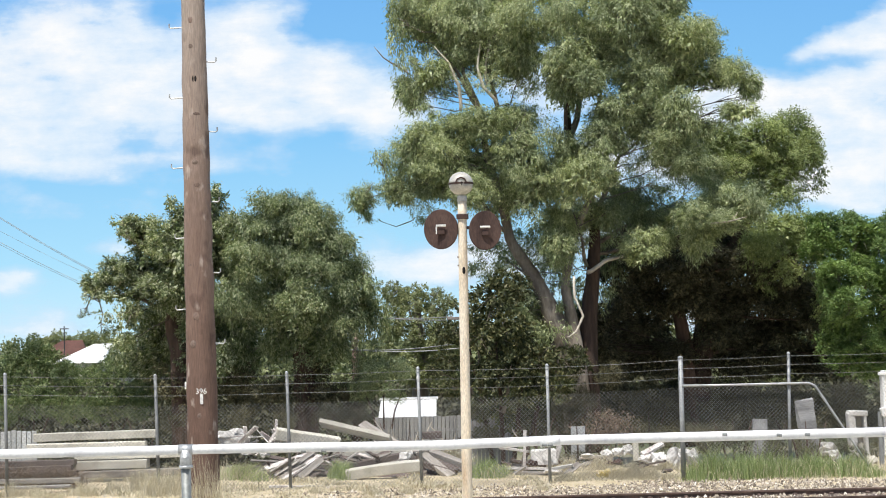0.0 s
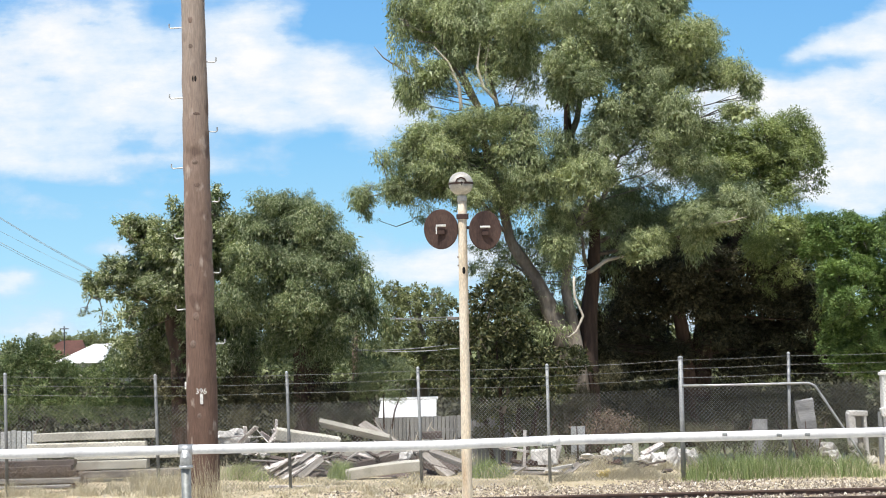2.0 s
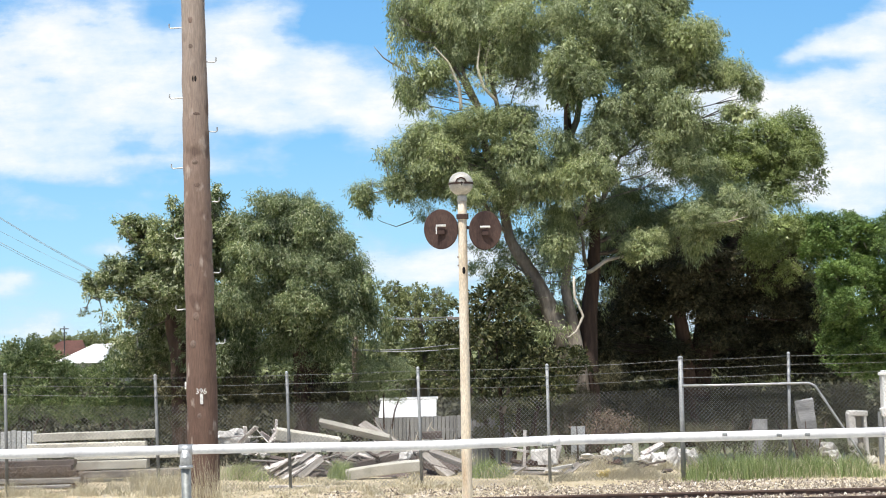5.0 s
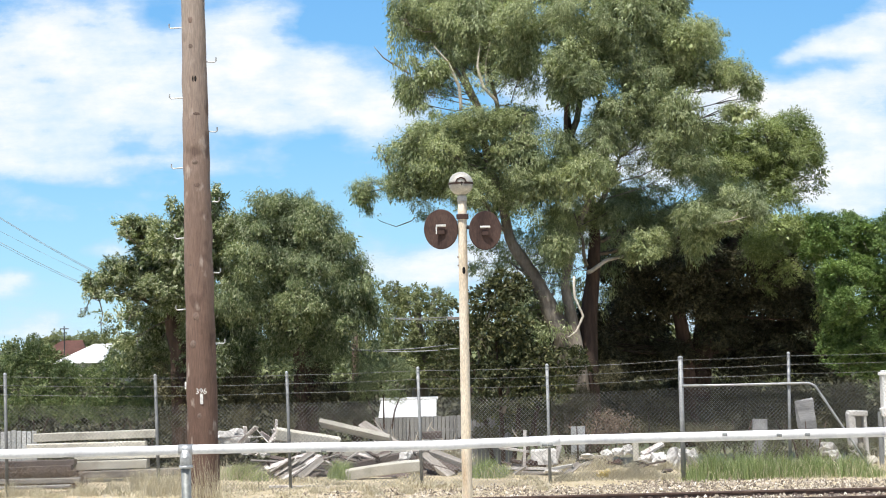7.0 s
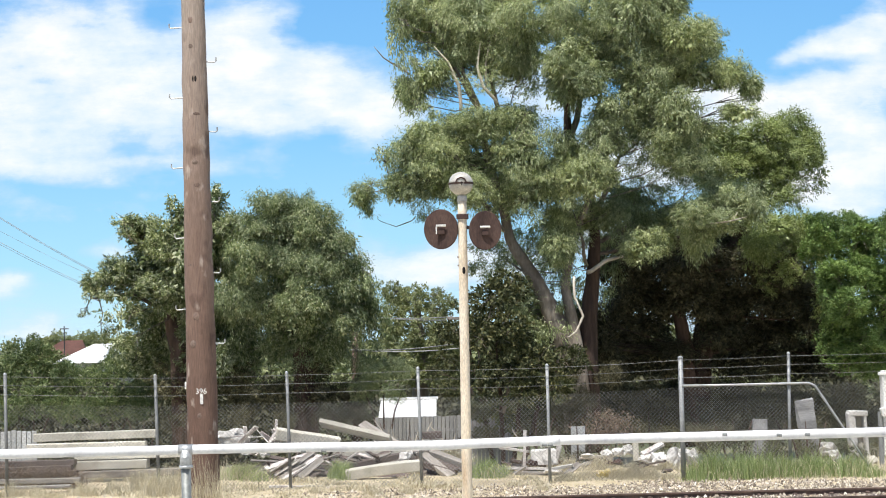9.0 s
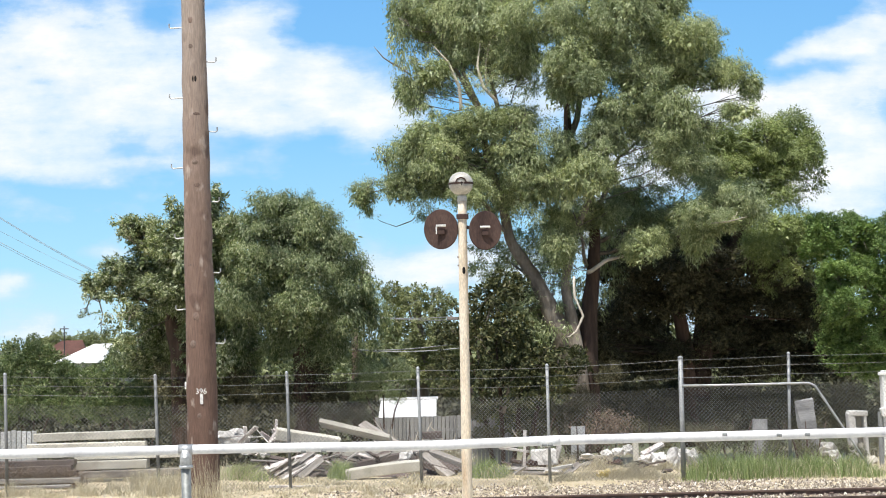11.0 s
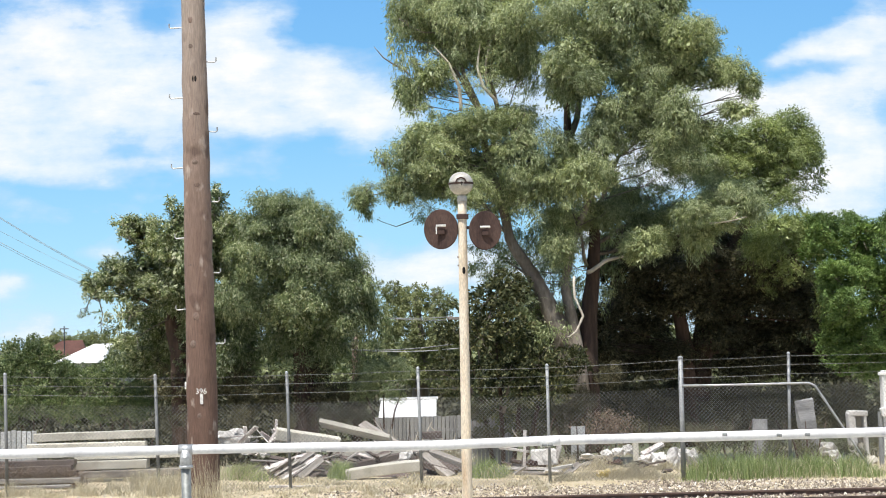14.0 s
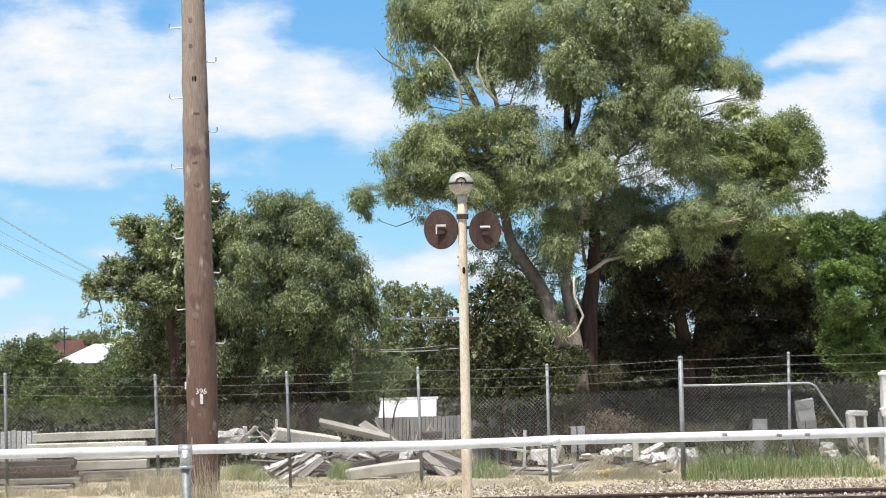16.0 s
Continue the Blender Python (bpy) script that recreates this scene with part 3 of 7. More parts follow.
def sheet(name, material, y, x0, x1, z0, z1, label):
    me = bpy.data.meshes.new(name)
    me.from_pydata([(x0, 0, z0), (x1, 0, z0), (x1, 0, z1), (x0, 0, z1)], [], [(0, 1, 2, 3)])
    ob = part(name, me, material, at=(0, y, 0))
    return tagged(ob, label, "sky", kind="structure")


sheet("backdrop", blue_material(), 3000.0, -6000, 6000, -60, 2600, "clear blue summer sky, paler towards the horizon")
PUFFS_WEST = [(-676, 517, 151, 111, 1.00), (-769, 438, 121, 111, 0.90), (-515, 452, 171, 91, 0.90), (-321, 467, 91, 121, 0.90), (-339, 591, 71, 60, 0.60), (-553, 586, 151, 71, 0.60),
              (-160, 433, 111, 55, 0.75), (-219, 490, 151, 81, 0.75), (-89, 410, 71, 45, 0.60), (-608, 337, 192, 42, 0.75), (-760, 275, 60, 30, 0.40), (-772, 123, 60, 25, 0.80), (-723, 49, 101, 24, 0.90),
              (-590, 179, 50, 25, 0.60)]
PUFFS_LOW = [(-45, 135, 111, 45, 1.00), (186, 455, 71, 60, 1.40), (293, 309, 91, 60, 1.10), (117, 141, 111, 50, 1.00), (280, 198, 60, 50, 1.00)]
GAPS_WEST = [(-482, 600, 40, 30, 0.60), (-177, 587, 71, 45, 0.70), (-608, 291, 302, 14, 0.35), (-364, 366, 60, 25, 0.50), (-536, 350, 60, 14, 0.40)]
PUFFS_EAST = [(727, 525, 86, 20, 0.80), (789, 550, 96, 22, 0.85), (650, 506, 50, 17, 0.70), (743, 425, 141, 60, 0.68), (621, 413, 111, 60, 0.55), (730, 339, 121, 60, 0.62), (707, 258, 121, 45, 0.66), (826, 469, 81, 131, 0.60), (509, 405, 81, 71, 1.20), (415, 306, 91, 60, 1.20), (427, 53, 60, 60, 1.00), (726, 257, 120, 40, 0.90), (646, 289, 70, 35, 0.80), (768, 317, 90, 40, 0.75), (709, 364, 100, 30, 0.60)]
GAPS_EAST = [(705, 480, 71, 14, 0.25), (637, 566, 121, 40, 0.50), (565, 537, 81, 60, 0.50)]
cloud_west = sheet("cloud_bank", cloud_material("white_cloud", PUFFS_WEST + PUFFS_LOW, GAPS_WEST, 1), 2950.0, -2400, 360, -60, 1500, "bright white torn summer cloud in blue sky")
cloud_east = sheet("cloud_bank", cloud_material("streaky_cloud", PUFFS_EAST, GAPS_EAST, 2), 2940.0, 340, 2600, -60, 1500, "white streaky cloud with pale grey folds")
for _c in (cloud_west, cloud_east):
    tagged(_c, category="cloud")
    _c.visible_shadow = False


# ---- trees ----
def tall_gum():
    tree = thing("tree", (4.05, 45.0, level(4, 45)), "tall eucalyptus with pale limbs and drooping grey-green leaves behind the fence", "tree", "yard trees")
    trunk(tree, [(3.62, 45.00, -0.15), (3.25, 45.00, 2.92), (2.53, 45.00, 4.47), (1.87, 45.00, 5.72), (1.38, 45.00, 7.59), (1.04, 45.00, 9.31), (0.61, 45.20, 10.60)], [.40, .32, .20, .14, .11, .085, .045])
    trunk(tree, [(3.89, 45.40, -0.18), (3.91, 45.40, 2.28), (4.07, 45.40, 4.45), (4.16, 45.40, 6.31), (3.61, 45.50, 8.53), (3.50, 45.60, 9.81), (4.02, 45.60, 11.38)], [.34, .29, .2, .14, .10, .07, .04], M_DARKBARK)
    trunk(tree, [(3.80, 44.95, -0.15), (3.66, 44.90, 2.0), (3.46, 44.90, 3.52), (3.29, 44.90, 4.45), (3.48, 44.90, 5.52), (4.32, 45.00, 7.52), (5.32, 45.20, 9.39)], [.22, .19, .16, .13, .11, .08, .04])
    trunk(tree, [(3.91, 44.90, 4.70), (4.38, 44.90, 5.02), (5.00, 45.30, 5.16), (5.80, 45.60, 5.40)], [.06, .05, .035, .02], M_PALEBARK, "bare_limb", 7)
    trunk(tree, [(3.48, 44.10, 4.57), (3.49, 44.00, 4.04), (3.69, 44.00, 3.51), (3.49, 44.00, 3.14), (3.22, 43.90, 2.96)], [.034, .036, .032, .026, .014], M_PALEBARK, "dead_branch", 6)
    trunk(tree, [(7.60, 43.30, 5.96), (7.72, 43.30, 6.06), (7.77, 43.30, 6.15)], [.014, .012, .005], M_PALEBARK, "dead_branch", 5)
    trunk(tree, [(7.02, 43.40, 5.87), (7.50, 43.20, 5.90), (7.98, 43.20, 5.99)], [.018, .022, .008], M_PALEBARK, "dead_branch", 6)
    trunk(tree, [(-0.83, 44.70, 10.24), (-0.98, 44.70, 10.34), (-1.32, 44.70, 10.54), (-1.53, 44.70, 10.70), (-1.74, 44.70, 11.00)], [.03, .026, .022, .018, .008], M_BARK, "bare_twig", 5)
    trunk(tree, [(-0.73, 44.90, 6.32), (-1.27, 44.90, 6.13), (-1.76, 44.90, 6.30)], [.016, .012, .006], M_BARK, "bare_twig", 5)
    trunk(tree, [(0.57, 44.60, 9.16), (0.56, 44.60, 9.81), (0.31, 44.60, 10.48), (-0.11, 44.60, 10.95)], [0.05, 0.05, 0.035, 0.012], M_PALEBARK, "bare_limb", 7)
    trunk(tree, [(1.57, 44.60, 9.36), (1.22, 44.60, 9.79), (1.11, 44.60, 10.36), (1.17, 44.60, 11.08)], [0.045, 0.045, 0.035, 0.015], M_PALEBARK, "bare_limb", 7)
    trunk(tree, [(1.31, 44.60, 9.86), (1.34, 44.60, 10.51), (1.43, 44.60, 11.04)], [0.03, 0.025, 0.012], M_PALEBARK, "bare_limb", 7)
    trunk(tree, [(3.45, 44.60, 8.39), (3.45, 44.60, 8.96), (3.54, 44.60, 9.50), (3.44, 44.60, 10.12)], [0.06, 0.055, 0.045, 0.02], M_DARKBARK, "bare_limb", 7)
    trunk(tree, [(4.18, 44.60, 8.25), (4.26, 44.60, 9.02), (4.40, 44.60, 9.63)], [0.07, 0.06, 0.03], M_DARKBARK, "bare_limb", 7)
    bough(tree, "gum", [(1.04, 45.00, 9.31), (0.60, 45.00, 10.10), (0.23, 45.00, 10.81), (-0.21, 45.00, 12.00)], .07,
          [(-0.82, 45.00, 12.14, 0.49, 0.65), (-1.05, 45.34, 11.46, 0.34, 0.54, "thin"), (-0.82, 44.50, 10.49, 0.33, 0.55, "thin"), (-0.83, 45.40, 9.92, 0.34, 0.43), (-0.84, 44.91, 10.15, 0.25, 0.61, "thin"), (-0.61, 44.73, 9.35, 0.37, 0.31, "thin"), (-0.27, 45.48, 11.70, 0.44, 0.47), (-0.19, 44.56, 10.24, 0.37, 0.40), (0.23, 45.17, 9.75, 0.40, 0.28, "thin"), (-0.42, 45.19, 11.02, 0.28, 0.34, "thin"), (-1.04, 44.55, 11.70, 0.24, 0.46, "thin"), (-0.03, 45.48, 10.03, 0.37, 0.31, "thin"), (-0.57, 44.75, 9.70, 0.31, 0.37, "thin")], 0.6, "west")
    bough(tree, "gum", [(1.38, 45.00, 7.59), (1.58, 45.00, 9.30), (1.31, 45.00, 10.55), (1.04, 45.00, 12.28)], .09,
          [(0.33, 45.00, 11.75, 0.80, 0.80), (1.20, 45.34, 12.03, 1.02, 0.96), (2.12, 44.50, 11.71, 0.79, 0.85), (0.86, 45.40, 11.07, 0.90, 0.74), (1.65, 44.91, 10.87, 0.86, 0.64), (2.33, 44.73, 10.87, 0.58, 0.70), (0.35, 45.48, 10.63, 0.39, 0.47, "thin"), (1.21, 44.56, 10.05, 0.70, 0.37, "thin"), (1.92, 45.17, 10.09, 0.62, 0.37, "thin"), (2.38, 45.19, 9.90, 0.43, 0.43, "thin"), (0.13, 46.05, 13.08, 1.10, 0.79), (1.76, 46.98, 13.41, 1.28, 0.96)], 0.5, "west")
    bough(tree, "gum", [(1.38, 45.00, 7.59), (1.85, 44.50, 8.45), (2.33, 44.50, 9.05)], .08,
          [(-0.41, 44.50, 8.51, 0.55, 0.49), (0.33, 44.84, 8.72, 0.69, 0.52), (1.08, 44.00, 8.80, 0.69, 0.54), (2.04, 44.90, 9.02, 0.64, 0.49), (-0.68, 44.41, 8.01, 0.55, 0.52), (0.15, 44.23, 7.88, 0.79, 0.70), (1.08, 44.98, 7.94, 0.86, 0.77), (2.09, 44.06, 7.96, 0.78, 0.75), (2.60, 44.67, 8.58, 0.49, 0.58, "thin"), (-0.17, 44.69, 7.32, 0.70, 0.52), (0.77, 44.05, 7.02, 0.72, 0.57), (1.83, 44.98, 7.08, 0.80, 0.65), (2.65, 44.25, 7.45, 0.57, 0.70), (2.98, 44.39, 8.18, 0.49, 0.61, "thin"), (1.35, 44.91, 6.38, 0.64, 0.43, "thin"), (2.26, 44.00, 6.38, 0.51, 0.45, "thin"), (-0.27, 44.82, 6.81, 0.49, 0.37, "thin"), (-1.14, 44.52, 8.30, 0.21, 0.24, "thin")], 0.7, "west")
    bough(tree, "gum", [(1.87, 45.00, 5.72), (0.75, 44.80, 6.97), (-0.63, 44.80, 7.31), (-2.02, 44.80, 6.89)], .06,
          [(-2.17, 44.80, 6.97, 0.26, 0.28), (-2.02, 45.14, 6.48, 0.23, 0.34, "thin"), (-1.64, 44.30, 7.98, 0.36, 0.36, "thin"), (-1.37, 45.20, 7.65, 0.43, 0.43, "thin"), (-1.15, 44.71, 7.13, 0.43, 0.40), (-0.91, 44.53, 6.80, 0.40, 0.33, "thin"), (-0.65, 45.28, 6.27, 0.20, 0.22, "thin"), (-1.81, 44.36, 7.15, 0.21, 0.21, "thin")], 2.4, "limb")
    bough(tree, "gum", [(2.53, 45.00, 4.47), (2.05, 46.5, 5.0), (1.6, 47.00, 5.3)], .05,
          [(1.25, 47.00, 5.51, 0.51, 0.39, "thin"), (1.78, 47.34, 5.06, 0.55, 0.36, "thin"), (1.93, 46.50, 5.81, 0.45, 0.48, "thin"), (1.06, 47.40, 5.08, 0.32, 0.29, "thin"), (2.73, 46.41, 5.95, 0.38, 0.48, "thin"), (1.86, 46.93, 5.44, 0.64, 0.48, "thin"), (2.54, 47.88, 5.06, 0.56, 0.56, "thin"), (3.02, 46.56, 4.67, 0.48, 0.60, "thin"), (3.48, 47.17, 4.12, 0.39, 0.61, "thin"), (4.74, 47.59, 4.99, 0.36, 0.62, "thin"), (4.68, 46.75, 5.79, 0.32, 0.42, "thin"), (1.64, 48.08, 4.76, 0.62, 0.36, "thin"), (2.90, 46.75, 5.48, 0.42, 0.42, "thin"), (3.94, 47.09, 4.51, 0.32, 0.48, "thin"), (2.37, 48.01, 4.50, 0.59, 0.43, "thin"), (4.45, 47.50, 4.18, 0.39, 0.55, "thin")], 0.6, "west")
    bough(tree, "gum", [(3.61, 45.50, 8.53), (4.13, 45.40, 10.39), (4.81, 45.40, 12.27)], .10,
          [(3.33, 44.20, 11.62, 0.69, 0.69), (4.25, 44.54, 11.82, 0.85, 0.76), (5.10, 43.70, 11.57, 0.84, 0.81), (6.03, 44.60, 11.88, 0.73, 0.79), (3.60, 45.71, 13.08, 1.25, 0.78), (5.35, 45.53, 13.07, 1.40, 0.78), (6.47, 44.68, 12.31, 0.49, 0.55), (3.39, 43.76, 10.47, 0.63, 0.57), (4.23, 44.37, 10.65, 0.70, 0.55), (3.41, 44.39, 9.90, 0.58, 0.58), (4.00, 43.75, 9.89, 0.57, 0.42), (3.57, 44.68, 9.39, 0.24, 0.31, "thin")], 0.5, "east")
    bough(tree, "gum", [(4.32, 45.00, 7.52), (5.30, 45.00, 9.36), (6.29, 45.00, 11.21)], .09,
          [(5.14, 44.30, 10.67, 0.82, 0.70), (6.00, 44.64, 11.02, 0.67, 0.70), (6.64, 43.80, 11.05, 0.63, 0.54), (7.33, 44.70, 11.15, 0.43, 0.52), (7.07, 44.21, 10.33, 0.63, 0.54), (7.79, 44.03, 10.07, 0.42, 0.42), (6.38, 44.78, 10.26, 0.64, 0.61), (5.49, 43.86, 9.76, 0.72, 0.66), (8.41, 44.47, 9.74, 0.29, 0.30), (8.52, 44.49, 9.36, 0.24, 0.27, "thin"), (7.99, 43.85, 8.97, 0.33, 0.22), (7.41, 44.78, 9.71, 0.37, 0.18, "thin"), (7.59, 44.05, 8.63, 0.36, 0.21, "thin")], 0.6, "east")
    bough(tree, "gum", [(4.16, 45.40, 6.31), (4.9, 45.00, 7.9), (6.0, 44.8, 8.8)], .08,
          [(4.71, 43.90, 9.03, 0.63, 0.54), (5.66, 44.24, 8.93, 0.73, 0.70), (6.30, 43.40, 8.95, 0.56, 0.62), (6.78, 44.30, 8.48, 0.48, 0.64), (4.41, 43.81, 8.36, 0.54, 0.48), (6.03, 43.63, 8.09, 0.69, 0.54), (3.51, 44.38, 7.96, 0.55, 0.58), (3.87, 43.46, 7.34, 0.62, 0.56), (3.04, 44.07, 7.12, 0.48, 0.51), (3.63, 44.09, 6.71, 0.51, 0.42, "thin"), (4.15, 43.45, 7.93, 0.39, 0.45, "thin"), (5.38, 44.38, 8.25, 0.52, 0.42, "thin"), (6.52, 43.65, 7.62, 0.57, 0.36), (4.89, 44.59, 7.46, 0.52, 0.37, "thin"), (6.17, 45.11, 7.20, 0.56, 0.34, "thin"), (4.31, 43.40, 7.35, 0.39, 0.39), (5.69, 44.82, 7.70, 0.40, 0.46, "thin"), (4.93, 44.82, 8.07, 0.40, 0.28, "thin")], 0.6, "east")
    bough(tree, "gum", [(3.91, 45.20, 4.9), (3.81, 44.60, 5.5), (3.53, 44.40, 6.3)], .06,
          [(3.23, 45.00, 6.15, 0.65, 0.58), (4.00, 45.34, 6.37, 0.65, 0.53), (3.07, 44.50, 5.51, 0.52, 0.52), (3.82, 45.40, 5.51, 0.56, 0.43, "thin"), (4.64, 44.91, 6.33, 0.49, 0.43), (3.42, 44.73, 4.90, 0.40, 0.40, "thin")], 0.6, "east")
    bough(tree, "gum", [(4.10, 45.40, 5.51), (5.2, 46.0, 6.0), (6.4, 46.3, 6.5)], .07,
          [(5.24, 46.30, 6.83, 0.70, 0.54), (6.05, 46.64, 6.90, 0.64, 0.45, "thin"), (5.79, 45.80, 6.14, 0.63, 0.47), (6.55, 46.70, 6.32, 0.48, 0.48), (5.53, 46.21, 7.32, 0.47, 0.32, "thin"), (7.01, 46.03, 7.24, 0.47, 0.38, "thin"), (7.86, 48.28, 7.76, 0.59, 0.43)], 0.6, "east")
    bough(tree, "gum", [(4.10, 45.40, 5.2), (5.66, 46.0, 5.5), (7.79, 45.9, 5.9)], .06,
          [(5.32, 44.30, 5.44, 0.58, 0.42), (5.84, 44.64, 5.60, 0.43, 0.40), (6.72, 43.80, 6.25, 0.63, 0.48), (7.66, 44.70, 6.69, 0.70, 0.55), (8.18, 44.21, 6.55, 0.54, 0.57), (6.88, 44.03, 5.69, 0.48, 0.48), (6.86, 44.78, 5.24, 0.37, 0.43, "thin"), (7.50, 43.86, 6.05, 0.69, 0.39), (4.94, 44.47, 5.61, 0.33, 0.36, "thin")], 0.7, "east")
    bough(tree, "gum", [(2.98, 45.00, 4.15), (2.62, 45.0, 3.95), (2.3, 45.1, 3.7)], .05,
          [(1.98, 45.10, 4.03, 0.49, 0.43), (2.61, 45.44, 3.55, 0.56, 0.53), (3.00, 44.60, 3.20, 0.37, 0.43, "thin"), (2.36, 45.50, 3.06, 0.44, 0.37, "thin"), (3.05, 45.01, 3.77, 0.34, 0.34, "thin")], 0.8, "own")


def spreading_gum():
    tree = thing("tree", (7.3, 50.0, level(7, 50)), "broad sunlit gum tree, lower crown coloured dark for shade", "tree", "yard trees")
    trunk(tree, [(7.51, 50.00, -0.42), (7.69, 50.00, 2.12), (8.11, 50.00, 4.50), (9.38, 50.00, 6.53), (10.12, 50.00, 8.06)], [.4, .34, .27, .18, .08], M_DARKBARK)
    trunk(tree, [(7.29, 49.60, -0.39), (7.21, 49.60, 2.48), (6.87, 49.60, 4.86)], [.28, .24, .14], M_DARKBARK)
    bough(tree, "gum_sunny", [(9.38, 50.00, 6.53), (10.03, 49.60, 7.84), (10.58, 49.60, 8.86)], .1,
          [(8.12, 49.00, 8.74, 0.57, 0.54), (8.82, 49.34, 8.53, 0.71, 0.64), (9.51, 48.50, 8.72, 0.76, 0.60), (10.58, 49.40, 9.07, 0.61, 0.51), (10.89, 48.91, 8.39, 0.47, 0.53), (10.37, 48.73, 8.05, 0.77, 0.60), (9.60, 49.48, 8.01, 0.81, 0.64), (8.52, 48.56, 7.74, 0.70, 0.53), (11.12, 49.17, 7.67, 0.34, 0.37, "thin"), (10.97, 49.19, 7.24, 0.37, 0.30, "thin"), (9.80, 48.55, 7.21, 0.73, 0.63), (10.51, 49.48, 6.87, 0.47, 0.41, "thin"), (9.40, 48.75, 6.63, 0.60, 0.43, "thin")], 0.6, "east")
    bough(tree, "gum_sunny", [(8.11, 50.00, 4.50), (9.2, 48.5, 4.9), (10.32, 47.50, 5.2)], .07,
          [(9.48, 47.20, 5.96, 0.55, 0.45), (10.24, 47.54, 5.96, 0.49, 0.49), (9.05, 46.70, 5.39, 0.48, 0.51), (10.06, 47.60, 5.35, 0.49, 0.46, "thin"), (10.43, 47.11, 4.92, 0.39, 0.45, "thin"), (9.39, 46.93, 4.85, 0.58, 0.42, "thin"), (11.00, 47.68, 3.70, 0.36, 0.46, "thin"), (8.73, 46.76, 5.14, 0.38, 0.38, "thin"), (10.64, 47.37, 5.48, 0.42, 0.49), (10.73, 47.39, 4.51, 0.39, 0.49, "thin"), (9.83, 46.75, 4.67, 0.48, 0.38, "thin"), (9.36, 47.68, 4.39, 0.39, 0.39, "thin")], 0.6, "own")
    # lower boughs: leaf and bark colours darkened to stand in for shade
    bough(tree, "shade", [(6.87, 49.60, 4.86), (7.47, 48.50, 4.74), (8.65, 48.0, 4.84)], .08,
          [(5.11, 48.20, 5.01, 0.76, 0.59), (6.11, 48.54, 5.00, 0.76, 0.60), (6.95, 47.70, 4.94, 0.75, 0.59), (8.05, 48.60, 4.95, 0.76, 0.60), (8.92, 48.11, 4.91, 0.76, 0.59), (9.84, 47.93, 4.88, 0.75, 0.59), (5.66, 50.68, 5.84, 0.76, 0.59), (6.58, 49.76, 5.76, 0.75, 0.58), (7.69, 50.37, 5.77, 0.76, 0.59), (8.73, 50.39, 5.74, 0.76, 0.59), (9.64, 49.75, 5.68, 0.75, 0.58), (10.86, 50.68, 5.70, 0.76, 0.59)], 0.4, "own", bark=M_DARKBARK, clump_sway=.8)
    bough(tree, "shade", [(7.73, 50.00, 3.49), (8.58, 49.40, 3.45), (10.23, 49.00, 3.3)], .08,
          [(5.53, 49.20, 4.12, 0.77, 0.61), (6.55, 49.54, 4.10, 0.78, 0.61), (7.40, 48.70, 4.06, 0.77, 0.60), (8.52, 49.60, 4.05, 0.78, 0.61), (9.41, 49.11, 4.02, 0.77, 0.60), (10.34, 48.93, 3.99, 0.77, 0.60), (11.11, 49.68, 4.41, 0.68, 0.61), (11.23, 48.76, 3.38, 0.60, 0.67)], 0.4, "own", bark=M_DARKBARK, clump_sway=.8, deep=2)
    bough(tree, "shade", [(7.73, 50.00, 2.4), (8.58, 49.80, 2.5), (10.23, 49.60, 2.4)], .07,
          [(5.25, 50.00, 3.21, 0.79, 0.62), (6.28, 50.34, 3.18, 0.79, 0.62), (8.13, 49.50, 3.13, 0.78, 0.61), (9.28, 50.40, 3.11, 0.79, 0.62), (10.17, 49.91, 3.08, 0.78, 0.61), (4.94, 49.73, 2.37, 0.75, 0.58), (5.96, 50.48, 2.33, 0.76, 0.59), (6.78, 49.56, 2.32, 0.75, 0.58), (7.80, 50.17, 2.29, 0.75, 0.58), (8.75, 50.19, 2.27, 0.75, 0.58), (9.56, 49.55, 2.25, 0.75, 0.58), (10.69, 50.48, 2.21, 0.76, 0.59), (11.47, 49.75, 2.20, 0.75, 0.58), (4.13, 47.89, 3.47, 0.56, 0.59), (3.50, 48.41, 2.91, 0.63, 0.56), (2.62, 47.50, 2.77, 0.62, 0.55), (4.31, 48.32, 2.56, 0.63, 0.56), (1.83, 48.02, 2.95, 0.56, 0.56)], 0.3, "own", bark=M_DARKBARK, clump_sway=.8)


